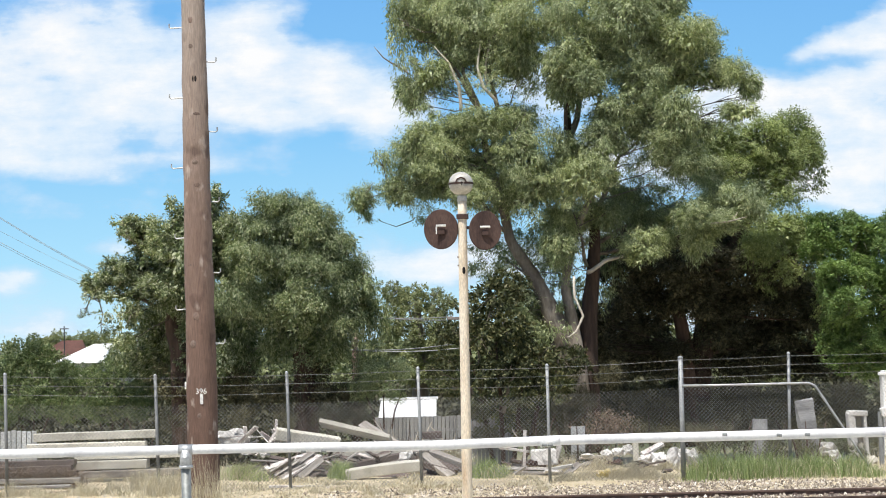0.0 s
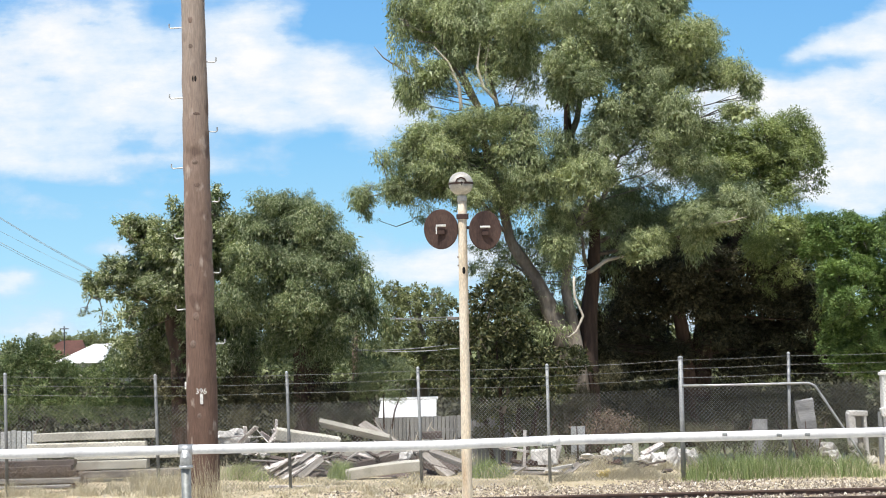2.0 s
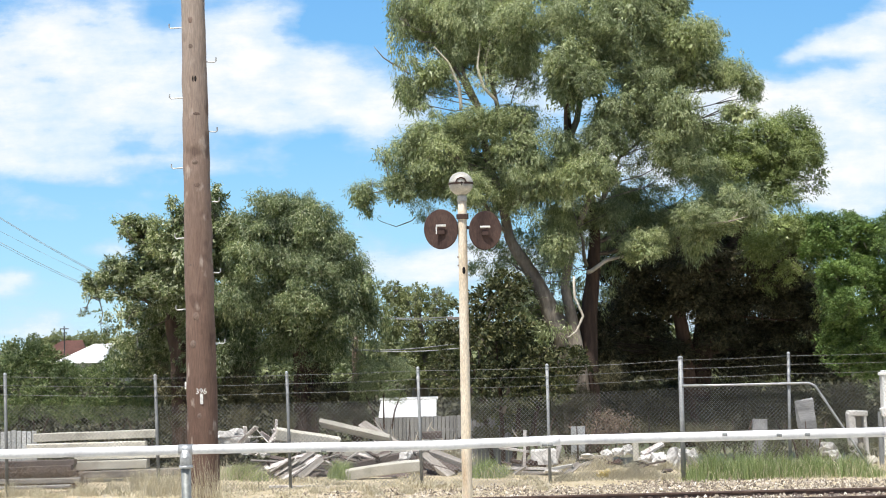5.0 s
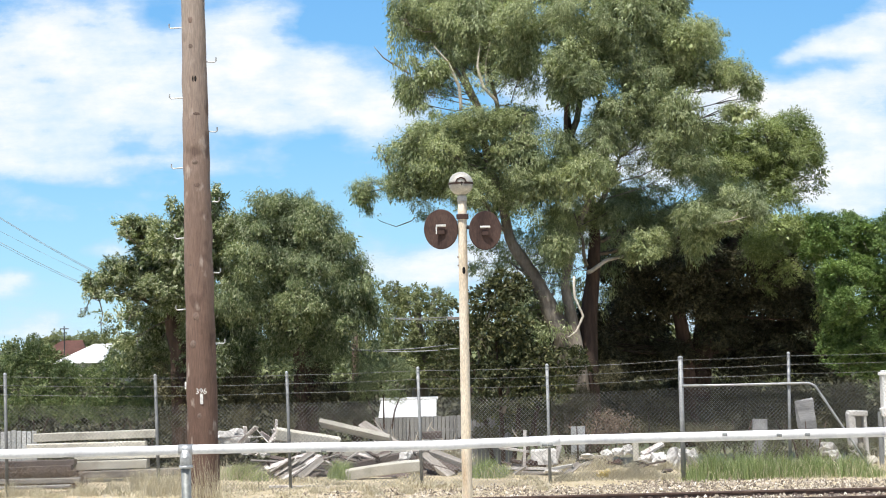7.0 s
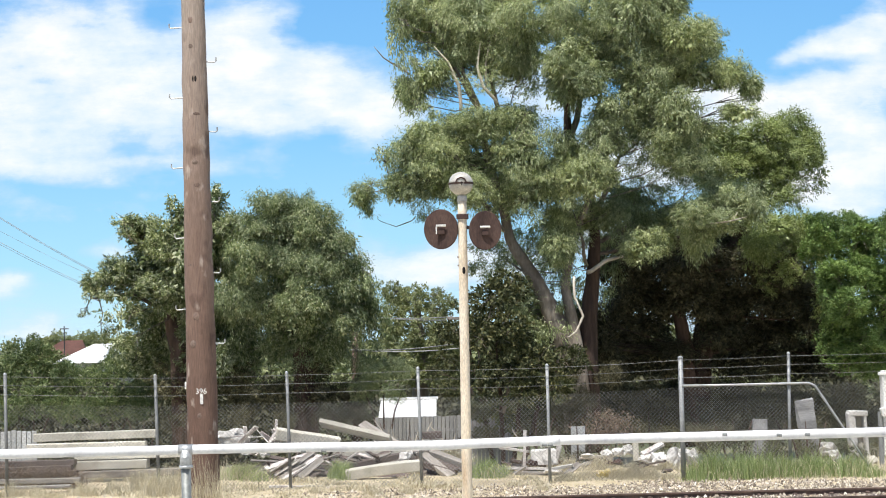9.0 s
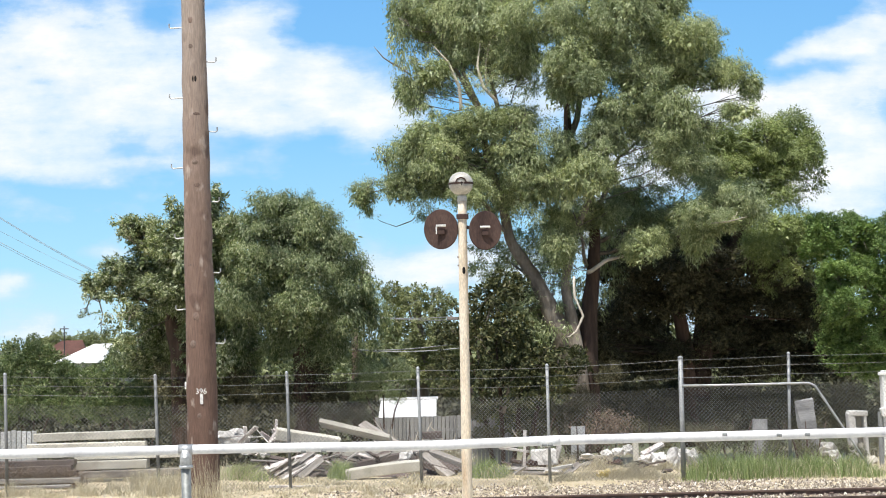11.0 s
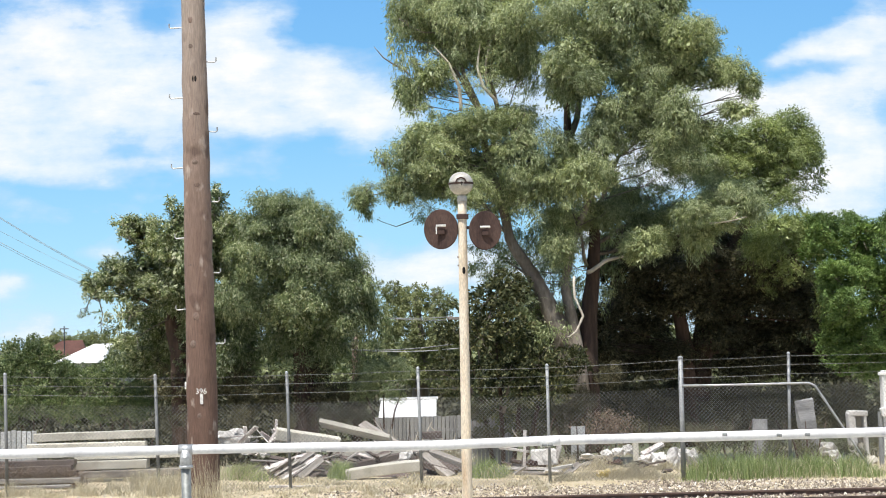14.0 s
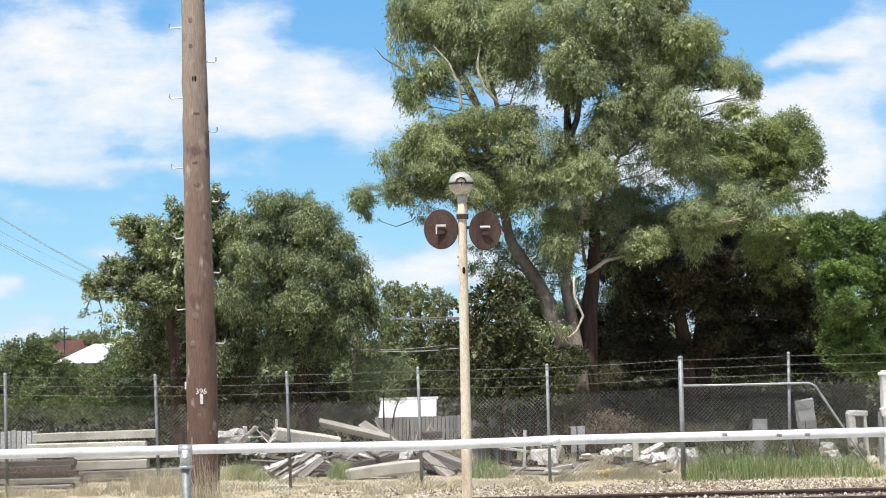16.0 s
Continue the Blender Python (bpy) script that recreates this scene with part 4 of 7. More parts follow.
def dense_tree():
    tree = thing("tree", (13.2, 46.5, level(13, 46)), "dense rounded dark green tree with billowing foliage", "tree", "yard trees")
    trunk(tree, [(12.75, 46.50, -0.48), (12.69, 46.50, 2.05), (12.31, 46.50, 4.28)], [.4, .34, .2], M_DARKBARK)
    bough(tree, "dense", [(12.29, 46.50, 3.96), (11.73, 46.00, 4.90), (11.44, 46.00, 5.70)], .09,
          [(10.42, 45.50, 5.88, 0.48, 0.34), (11.12, 45.84, 5.82, 0.65, 0.45), (11.53, 45.00, 5.57, 0.64, 0.44), (10.61, 45.90, 5.24, 0.62, 0.48), (11.30, 45.41, 5.01, 0.72, 0.51), (12.00, 45.23, 5.11, 0.71, 0.61), (12.73, 45.98, 5.74, 0.69, 0.62), (10.31, 45.06, 5.51, 0.37, 0.37)], 0.3, "own", clump_sway=.7)
    bough(tree, "dense", [(12.40, 46.50, 2.69), (11.81, 46.00, 3.01), (11.05, 45.40, 3.34)], .09,
          [(10.67, 44.70, 4.38, 0.60, 0.47), (11.64, 45.04, 4.24, 0.78, 0.51), (10.80, 44.20, 3.60, 0.63, 0.50), (11.93, 45.10, 3.44, 0.71, 0.58), (10.90, 45.51, 2.88, 0.55, 0.55), (11.50, 45.33, 2.68, 0.72, 0.58), (12.31, 46.08, 2.50, 0.69, 0.62), (10.94, 45.16, 2.08, 0.61, 0.44), (11.89, 45.77, 1.89, 0.65, 0.48), (12.57, 44.89, 4.21, 0.84, 0.78), (10.54, 44.85, 3.96, 0.44, 0.51), (11.00, 46.38, 2.41, 0.49, 0.66), (11.27, 44.85, 4.55, 0.51, 0.44), (10.89, 45.39, 3.34, 0.55, 0.58), (12.04, 45.51, 4.25, 0.51, 0.51)], 0.3, "own", clump_sway=.7)


def broad_shrub():
    tree = thing("shrub", (1.4, 42.5, level(1.4, 42.5)), "dark broad-leaved shrub with yellowish young leaves", "shrub")
    for k in range(4):
        trunk(tree, [(1.2 + .2 * k, 42.6, level(1, 42.5)), (0.9 + .5 * k, 42.5, 1.4), (0.5 + 0.8 * k, 42.3, 3.2 - .3 * k)], [.07, .05, .02], M_DARKBARK, "stem", 6)
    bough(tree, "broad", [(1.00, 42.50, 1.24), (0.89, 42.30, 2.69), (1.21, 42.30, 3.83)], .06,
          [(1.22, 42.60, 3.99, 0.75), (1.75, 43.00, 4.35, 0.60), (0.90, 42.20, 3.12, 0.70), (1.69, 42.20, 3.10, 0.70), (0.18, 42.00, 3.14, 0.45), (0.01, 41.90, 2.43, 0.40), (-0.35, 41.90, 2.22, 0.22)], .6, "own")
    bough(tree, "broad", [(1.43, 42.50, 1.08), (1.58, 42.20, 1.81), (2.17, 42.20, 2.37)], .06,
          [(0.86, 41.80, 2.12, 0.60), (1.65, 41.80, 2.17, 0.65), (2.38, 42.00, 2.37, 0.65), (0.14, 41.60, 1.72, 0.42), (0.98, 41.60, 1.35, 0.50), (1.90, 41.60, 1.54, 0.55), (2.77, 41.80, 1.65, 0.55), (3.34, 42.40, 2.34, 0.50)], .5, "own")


def drooping_pair():
    tree = thing("tree", (-6.9, 45.0, level(-7, 45)), "leafy tree with drooping dull green foliage and bare outer twigs", "tree", "yard trees")
    trunk(tree, [(-7.16, 45.00, 0.12), (-7.20, 45.00, 2.57), (-7.47, 45.00, 4.42), (-7.61, 45.00, 5.81)], [.3, .26, .18, .08], M_DARKBARK)
    bough(tree, "glossy", [(-7.47, 45.00, 4.42), (-7.88, 44.80, 5.50), (-8.48, 44.80, 6.36)], .07,
          [(-8.61, 44.20, 6.36, 0.27, 0.20, "thin"), (-8.34, 44.54, 6.32, 0.27, 0.23), (-8.40, 43.70, 5.99, 0.21, 0.18, "thin"), (-8.05, 44.60, 6.01, 0.52, 0.37), (-7.46, 44.11, 5.72, 0.51, 0.54), (-6.97, 43.93, 6.15, 0.48, 0.54), (-7.83, 44.68, 5.37, 0.64, 0.55), (-6.92, 43.76, 5.34, 0.57, 0.69)], 1.2, "left")
    bough(tree, "glossy", [(-7.33, 45.00, 3.80), (-8.47, 44.60, 4.43), (-9.54, 44.60, 4.31)], .07,
          [(-8.83, 44.30, 5.01, 0.55, 0.39), (-9.39, 44.64, 4.67, 0.29, 0.27), (-9.43, 43.80, 4.34, 0.16, 0.19, "thin"), (-8.46, 44.70, 4.71, 0.70, 0.49), (-7.49, 44.21, 4.52, 0.79, 0.63), (-8.79, 44.03, 4.39, 0.36, 0.27, "thin"), (-9.74, 44.78, 3.92, 0.14, 0.14, "thin"), (-8.55, 43.86, 3.81, 0.57, 0.57, "thin"), (-8.04, 45.67, 3.64, 0.81, 0.66), (-7.42, 45.69, 3.42, 0.59, 0.75), (-8.62, 43.85, 3.04, 0.57, 0.48, "thin"), (-8.26, 45.98, 2.71, 0.85, 0.57), (-9.14, 44.05, 3.38, 0.24, 0.27, "thin")], 0.9, "left")
    bough(tree, "glossy", [(-7.32, 45.00, 4.72), (-6.62, 44.60, 5.76), (-6.15, 44.60, 6.51)], .08,
          [(-6.26, 44.80, 6.84, 0.34, 0.40), (-6.23, 45.14, 6.21, 0.34, 0.52), (-5.78, 44.30, 6.10, 0.39, 0.42), (-6.28, 45.20, 5.54, 0.34, 0.56), (-6.76, 44.71, 5.85, 0.61, 0.86), (-6.71, 44.53, 4.35, 0.73, 0.88), (-6.14, 45.28, 3.74, 0.43, 0.65), (-6.07, 44.36, 2.55, 0.39, 0.52), (-6.80, 44.97, 3.02, 0.68, 0.74), (-5.84, 44.99, 5.15, 0.40, 0.62), (-5.85, 44.35, 4.36, 0.39, 0.55, "thin")], 0.6, "left")
    tree = thing("tree", (-3.6, 45.0, level(-3.6, 45)), "full drooping tree with fine mid-green leaves", "tree", "yard trees")
    trunk(tree, [(-3.80, 45.00, 0.04), (-3.82, 45.00, 2.48), (-4.08, 45.00, 4.64), (-4.21, 45.00, 5.88)], [.36, .3, .2, .08], M_DARKBARK)
    bough(tree, "pepper", [(-4.08, 45.00, 4.64), (-4.20, 44.80, 5.71), (-4.33, 44.80, 6.64)], .08,
          [(-4.52, 43.60, 6.52, 0.69, 0.52), (-3.95, 43.94, 6.68, 0.69, 0.46), (-3.40, 43.10, 6.30, 0.52, 0.52), (-5.02, 44.00, 6.08, 0.60, 0.53), (-4.19, 43.51, 5.90, 0.79, 0.62), (-3.32, 43.33, 5.72, 0.62, 0.52), (-2.91, 44.08, 6.06, 0.30, 0.30, "thin"), (-2.69, 43.16, 5.43, 0.39, 0.32, "thin"), (-4.80, 43.77, 6.84, 0.33, 0.30, "thin"), (-2.74, 43.79, 6.29, 0.15, 0.21, "thin"), (-2.71, 43.15, 5.72, 0.35, 0.32)], 0.6, "own")
    bough(tree, "pepper", [(-3.95, 45.00, 3.71), (-2.83, 44.60, 4.59), (-2.07, 44.60, 4.57)], .08,
          [(-5.09, 43.50, 5.33, 0.75, 0.59), (-4.24, 43.84, 5.17, 0.86, 0.69), (-3.31, 43.00, 4.96, 0.78, 0.58), (-2.62, 43.90, 4.99, 0.59, 0.50), (-2.12, 43.41, 4.80, 0.29, 0.36, "thin"), (-2.72, 43.23, 4.07, 0.75, 0.75), (-2.17, 43.98, 4.04, 0.46, 0.60), (-1.91, 44.66, 3.63, 0.37, 0.60, "thin"), (-2.41, 45.27, 3.06, 0.65, 0.78, "thin"), (-2.12, 45.29, 2.44, 0.54, 0.48, "thin"), (-1.99, 43.05, 4.52, 0.32, 0.39, "thin"), (-2.25, 43.98, 5.31, 0.30, 0.23, "thin")], 0.6, "own")
    bough(tree, "pepper", [(-3.96, 45.00, 3.41), (-4.65, 44.40, 4.03), (-5.25, 44.40, 4.34)], .08,
          [(-5.43, 43.70, 4.45, 0.66, 0.72), (-4.58, 44.04, 4.29, 0.82, 0.73), (-3.61, 43.20, 4.09, 0.81, 0.71), (-5.52, 45.50, 3.42, 0.75, 0.75), (-4.39, 45.01, 3.23, 0.90, 0.74), (-3.30, 44.83, 3.20, 0.84, 0.74), (-5.67, 45.58, 2.65, 0.62, 0.59), (-3.79, 44.66, 2.49, 0.80, 0.48, "thin")], 0.5, "own")


def far_tree():
    tree = thing("tree", (-0.9, 60.0, level(0, 60)), "pale sunlit gum tree some way behind the yard", "tree")
    trunk(tree, [(-0.96, 60.00, -0.24), (-0.90, 60.00, 2.20), (-0.95, 60.00, 4.25)], [.35, .28, .1])
    bough(tree, "far", [(-0.90, 60.00, 2.20), (-1.17, 59.60, 3.64), (-1.45, 59.60, 4.66)], .08,
          [(-1.85, 59.60, 4.78, 0.60), (-1.04, 59.40, 4.44, 0.70), (-0.18, 59.40, 4.12, 0.65), (-1.76, 59.00, 3.65, 0.85), (-0.72, 58.80, 3.22, 0.90), (0.24, 59.00, 2.99, 0.80), (0.28, 60.00, 4.32, 0.30), (-0.23, 60.00, 4.64, 0.30)], .4, "own")
    bough(tree, "far", [(-0.91, 60.00, 1.80), (-1.00, 59.60, 2.21), (-0.58, 59.60, 2.61)], .08,
          [(-1.39, 58.80, 2.13, 0.80), (-0.29, 58.80, 1.91, 0.80), (-2.18, 59.00, 2.65, 0.70), (0.21, 59.40, 1.78, 0.70)], .4, "own")


def bush(at, label, kind, clumps, sway=1.2, copies=1):
    ob = thing("bush", at, label, "bush")
    for k in range(3):
        part("stem", bar([(0.2 * k - .2, 0, 0), (0.3 * k - .3, 0, .5), (0.5 * k - .5, 0.1, 1.0)], [.03, .022, .01], 5), M_DARKBARK, ob)
    for x, y, z, r in clumps:
        c = Vector((x, y, z)) - Vector(at)
        clump(kind, ob, c, r, sway)
        for k in range(copies):
            clump(kind, ob, c + Vector((dice.uniform(-.3, .3), 0.9 + k, dice.uniform(-.2, .2))), r, 0)


def bushes():
    bush((-11.71, 47.00, 0.26), "bright leafy green bush behind the wire fence", "bush",
         [(-12.00, 47.00, 2.90, 0.55), (-11.28, 47.00, 2.64, 0.65), (-12.28, 46.80, 2.35, 0.65), (-11.68, 47.00, 3.21, 0.35), (-10.64, 46.60, 2.24, 0.55), (-11.50, 46.20, 1.72, 0.75), (-12.24, 46.00, 1.35, 0.60), (-10.62, 45.80, 1.40, 0.55)])
    bush((-9.48, 47.00, 0.20), "low green bush below a drooping tree", "bush",
         [(-10.00, 46.60, 2.14, 0.50), (-9.32, 46.80, 2.36, 0.50), (-9.33, 46.00, 1.59, 0.65), (-8.50, 46.20, 1.96, 0.55), (-9.95, 45.60, 1.39, 0.50), (-8.48, 45.60, 1.27, 0.50)])
    # shade_low bushes from here on carry the shade in their leaf colour
    bush((-6.93, 44.00, 0.19), "bush at the fence, leaves coloured dark for shade", "shade_low", [(-7.53, 44.60, 1.99, 0.60), (-6.63, 44.60, 1.96, 0.60), (-5.60, 44.80, 2.08, 0.60), (-6.76, 44.40, 1.22, 0.50), (-5.56, 44.40, 1.19, 0.50), (-7.51, 44.40, 1.09, 0.45)])
    bush((-3.49, 44.00, 0.10), "bush under a tree, leaves coloured dark for shade", "shade_low", [(-4.67, 44.60, 1.76, 0.65), (-3.62, 44.60, 1.74, 0.65), (-2.58, 44.80, 1.70, 0.60), (-4.37, 44.40, 1.01, 0.50), (-3.17, 44.40, 0.98, 0.50), (-2.27, 44.40, 1.04, 0.40), (-3.63, 45.00, 2.48, 0.60)])
    bush((7.06, 41.00, -0.17), "low scrub behind green grass, coloured dark for shade", "shade_low", [(6.11, 39.30, 0.38, 0.40), (6.91, 39.30, 0.36, 0.40), (7.71, 39.30, 0.34, 0.35), (8.51, 39.30, 0.28, 0.35), (9.31, 39.30, 0.29, 0.35), (10.12, 39.30, 0.27, 0.35), (7.03, 42.40, 0.44, 0.40), (6.25, 42.00, 0.42, 0.35)], .4)
    bush((2.21, 41.50, 0.05), "low brush behind scrap, coloured dark for shade", "shade_low", [(1.11, 42.00, 0.62, 0.40), (1.97, 42.00, 0.55, 0.40), (2.82, 42.00, 0.50, 0.40), (3.82, 42.00, 0.48, 0.40), (4.74, 42.50, 0.50, 0.45), (5.60, 42.50, 0.40, 0.45)], .4)
    bush((8.34, 38.60, -0.12), "low weeds round old concrete, coloured dark for shade", "shade_low", [(7.24, 38.60, 0.13, 0.28), (7.76, 38.60, 0.08, 0.25), (8.31, 38.60, 0.13, 0.32), (8.83, 38.40, 0.06, 0.25), (9.43, 38.30, 0.16, 0.30)], .4, 0)
    bush((3.01, 38.60, -0.06), "low weeds below a sheet panel, coloured dark for shade", "shade_low", [(2.78, 38.60, 0.20, 0.24), (3.11, 38.60, 0.22, 0.26)], .4, 0)
    bush((3.20, 43.40, 0.12), "brush at the foot of gum trunks, coloured dark for shade", "shade_low", [(2.94, 43.40, 1.08, 0.45), (3.63, 43.60, 1.42, 0.45), (3.65, 43.20, 0.70, 0.40), (4.34, 44.60, 2.05, 0.50), (3.34, 44.40, 2.08, 0.40)], .4)
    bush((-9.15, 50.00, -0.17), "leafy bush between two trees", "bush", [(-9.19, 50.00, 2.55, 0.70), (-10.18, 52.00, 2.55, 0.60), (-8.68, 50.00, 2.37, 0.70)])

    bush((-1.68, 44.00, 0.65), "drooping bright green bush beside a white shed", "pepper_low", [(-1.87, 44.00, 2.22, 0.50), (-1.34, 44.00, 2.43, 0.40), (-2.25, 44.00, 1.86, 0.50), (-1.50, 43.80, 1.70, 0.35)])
    bush((5.83, 48.00, -0.25), "scrub under gum trees, coloured dark for deep shade", "shade_low",
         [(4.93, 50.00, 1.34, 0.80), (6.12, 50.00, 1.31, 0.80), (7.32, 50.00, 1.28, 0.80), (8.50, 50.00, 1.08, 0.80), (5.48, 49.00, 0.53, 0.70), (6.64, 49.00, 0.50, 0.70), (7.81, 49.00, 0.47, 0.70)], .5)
    bush((9.91, 48.00, -0.35), "scrub behind scrap concrete, coloured dark for shade", "shade_low", [(9.69, 50.00, 1.05, 0.80), (10.67, 49.00, 1.06, 0.80), (11.59, 48.00, 1.07, 0.70), (8.79, 48.00, 0.41, 0.70), (9.93, 48.00, 0.38, 0.70), (10.96, 47.50, 0.38, 0.60), (11.97, 47.00, 0.46, 0.60)], .5)
    # the shrub's dark leaves stand in for understory shade on this scrub
    bush((2.61, 46.00, -0.04), "scrub behind a broad-leaved shrub, in dark leaves for shade", "broad", [(1.66, 45.00, 0.82, 0.60), (2.58, 45.00, 0.87, 0.60), (3.39, 45.50, 0.90, 0.60), (3.92, 46.00, 1.65, 0.60)], .5)
    bush((-53.50, 240.00, level(0, 240.0)), "distant grey-green trees beyond house roofs", "far", [(-56.35, 240.00, 4.42, 1.64), (-54.06, 240.00, 3.87, 1.31), (-52.25, 240.00, 4.48, 1.64), (-50.13, 240.00, 4.10, 1.39), (-48.50, 240.00, 3.57, 1.07), (-57.84, 240.00, 3.80, 1.15)], .2)


def far_woods():
    """Scrub that closes the yard, its leaf colour darkened for shade, and low woods on the skyline."""
    rng = np.random.default_rng(5)
    rows = {"scrub_row": (M_SHADE, "scrub closing the back of the yard, coloured dark for shade", ((55.0, 40, -0.5, 0.8, 1.0, -18, -3.6, 14, .19), (64.0, 54, -0.3, 1.0, 1.2, -22, 24, 14, .19), (74.0, 44, 0.0, 1.8, 1.5, -24, 26, 13, .19))),
            "far_woods": (M_FARTREE, "distant low woods along the skyline", ((100.0, 40, 0, 1.6, 1.7, -32, 34, 12, .25), (150.0, 44, 0, 1.2, 2.0, -48, 48, 10, .3), (230.0, 50, 0, 1.4, 2.2, -72, 72, 9, .34), (430.0, 60, 0, 2.0, 2.6, -130, 130, 9, .34), (900.0, 60, 2, 4, 5.0, -290, 290, 9, .34)))}
    for name, (mat, label, bands) in rows.items():
        allq = []
        for y, n, lo, hi, rad, x0, x1, per, leaf in bands:
            for i in range(n):
                x = x0 + (x1 - x0) * (i + rng.random()) / n
                r = rad * rng.uniform(0.7, 1.3)
                pts = clump_cloud(rng, 45, per, 0.14, 0.3) * r + np.array([x, y + rng.uniform(-2, 2), level(x, y) + rng.uniform(lo, hi)])
                allq.append(leaf_corners(rng, pts, leaf * r, leaf * 0.27 * r, 0.2, 0.5))
        tagged(part(name, quads(name, np.concatenate(allq), mat)), label, "woods", kind="stuff")


tall_gum()
spreading_gum()
dense_tree()
broad_shrub()
drooping_pair()
far_tree()
bushes()
far_woods()


# ---- platform rail, pole, signal ----
def platform():
    bm = block(bmesh.new(), pose(0, 2.4, 0.7), (60, 13.0, 1.4), 0.03)
    tagged(part("platform", bm, M_CONCRETE), "plain concrete station platform", "platform", kind="structure")


platform()


def handrail():
    rail = thing("handrail", (-1.31, 8.30, 2.48), "galvanised pipe handrail, coloured white as in full sun", "handrail")
    o = rail.location
    line = [Vector(p) - o for p in ((-3.65, 8.30, 2.48), (-2.24, 8.30, 2.48), (-1.17, 8.30, 2.48), (-0.04, 8.30, 2.47), (0.51, 8.30, 2.48), (2.19, 8.30, 2.48), (3.69, 8.30, 2.49))]
    pts = [p.lerp(q, i / 10) + Vector((0, 0, 0.0006 * math.sin(i * 0.7))) for p, q in zip(line, line[1:]) for i in range(10)] + [line[-1]]
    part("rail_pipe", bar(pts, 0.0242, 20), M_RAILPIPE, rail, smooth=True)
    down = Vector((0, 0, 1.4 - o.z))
    part("post", bar([Vector((0, 0, -0.05)), down], 0.0242, 20), M_RAILPOST, rail, "galvanised post, coloured grey for shade", smooth=True)
    bm = bmesh.new()
    tube(bm, [(-0.036, 0, 0.0), (0.036, 0, 0.0)], 0.0262, 18)
    tube(bm, [(0, 0, 0), (0, 0, -0.085)], 0.0305, 18)
    tube(bm, [(0, 0, -0.078), (0, 0, -0.092)], 0.034, 18)
    tee = part("tee_fitting", bm, M_STEEL, rail, "galvanised clamp fitting", smooth=True)
    part("grub_screw", bar([(0, -0.028, -0.03), (0, -0.038, -0.03)], 0.010, 8), M_WHITE, tee)
    # lugs; the last two are dark stain marks, added as small bars
    for p in ((0.51, 8.28, 2.46), (0.48, 8.28, 2.46), (1.38, 8.28, 2.49), (1.65, 8.27, 2.48), (1.79, 8.27, 2.48), (-0.72, 8.28, 2.46), (-0.62, 8.28, 2.46)):
        part("weld_lug", bar([Vector(p) - o + Vector((-.012, 0, 0)), Vector(p) - o + Vector((.012, 0, -0.002))], 0.008, 8), M_RAILPOST, rail)
    part("sleeve", bar([Vector((0.46, 8.30, 2.47)) - o, Vector((0.56, 8.30, 2.48)) - o], 0.0249, 18), M_RAILPIPE, rail, smooth=True)


handrail()


def words(text, size, material, parent, m, bold=0.0):
    cu = bpy.data.curves.new("numerals", "FONT")
    cu.body, cu.size, cu.extrude, cu.offset, cu.align_x = text, size, 0.002, bold, "CENTER"
    tmp = bpy.data.objects.new("numerals", cu)
    me = bpy.data.meshes.new_from_object(tmp)
    bpy.data.objects.remove(tmp)
    ob = part("numerals", me, material, parent, "white painted pole number")
    ob.matrix_basis = m
    return ob


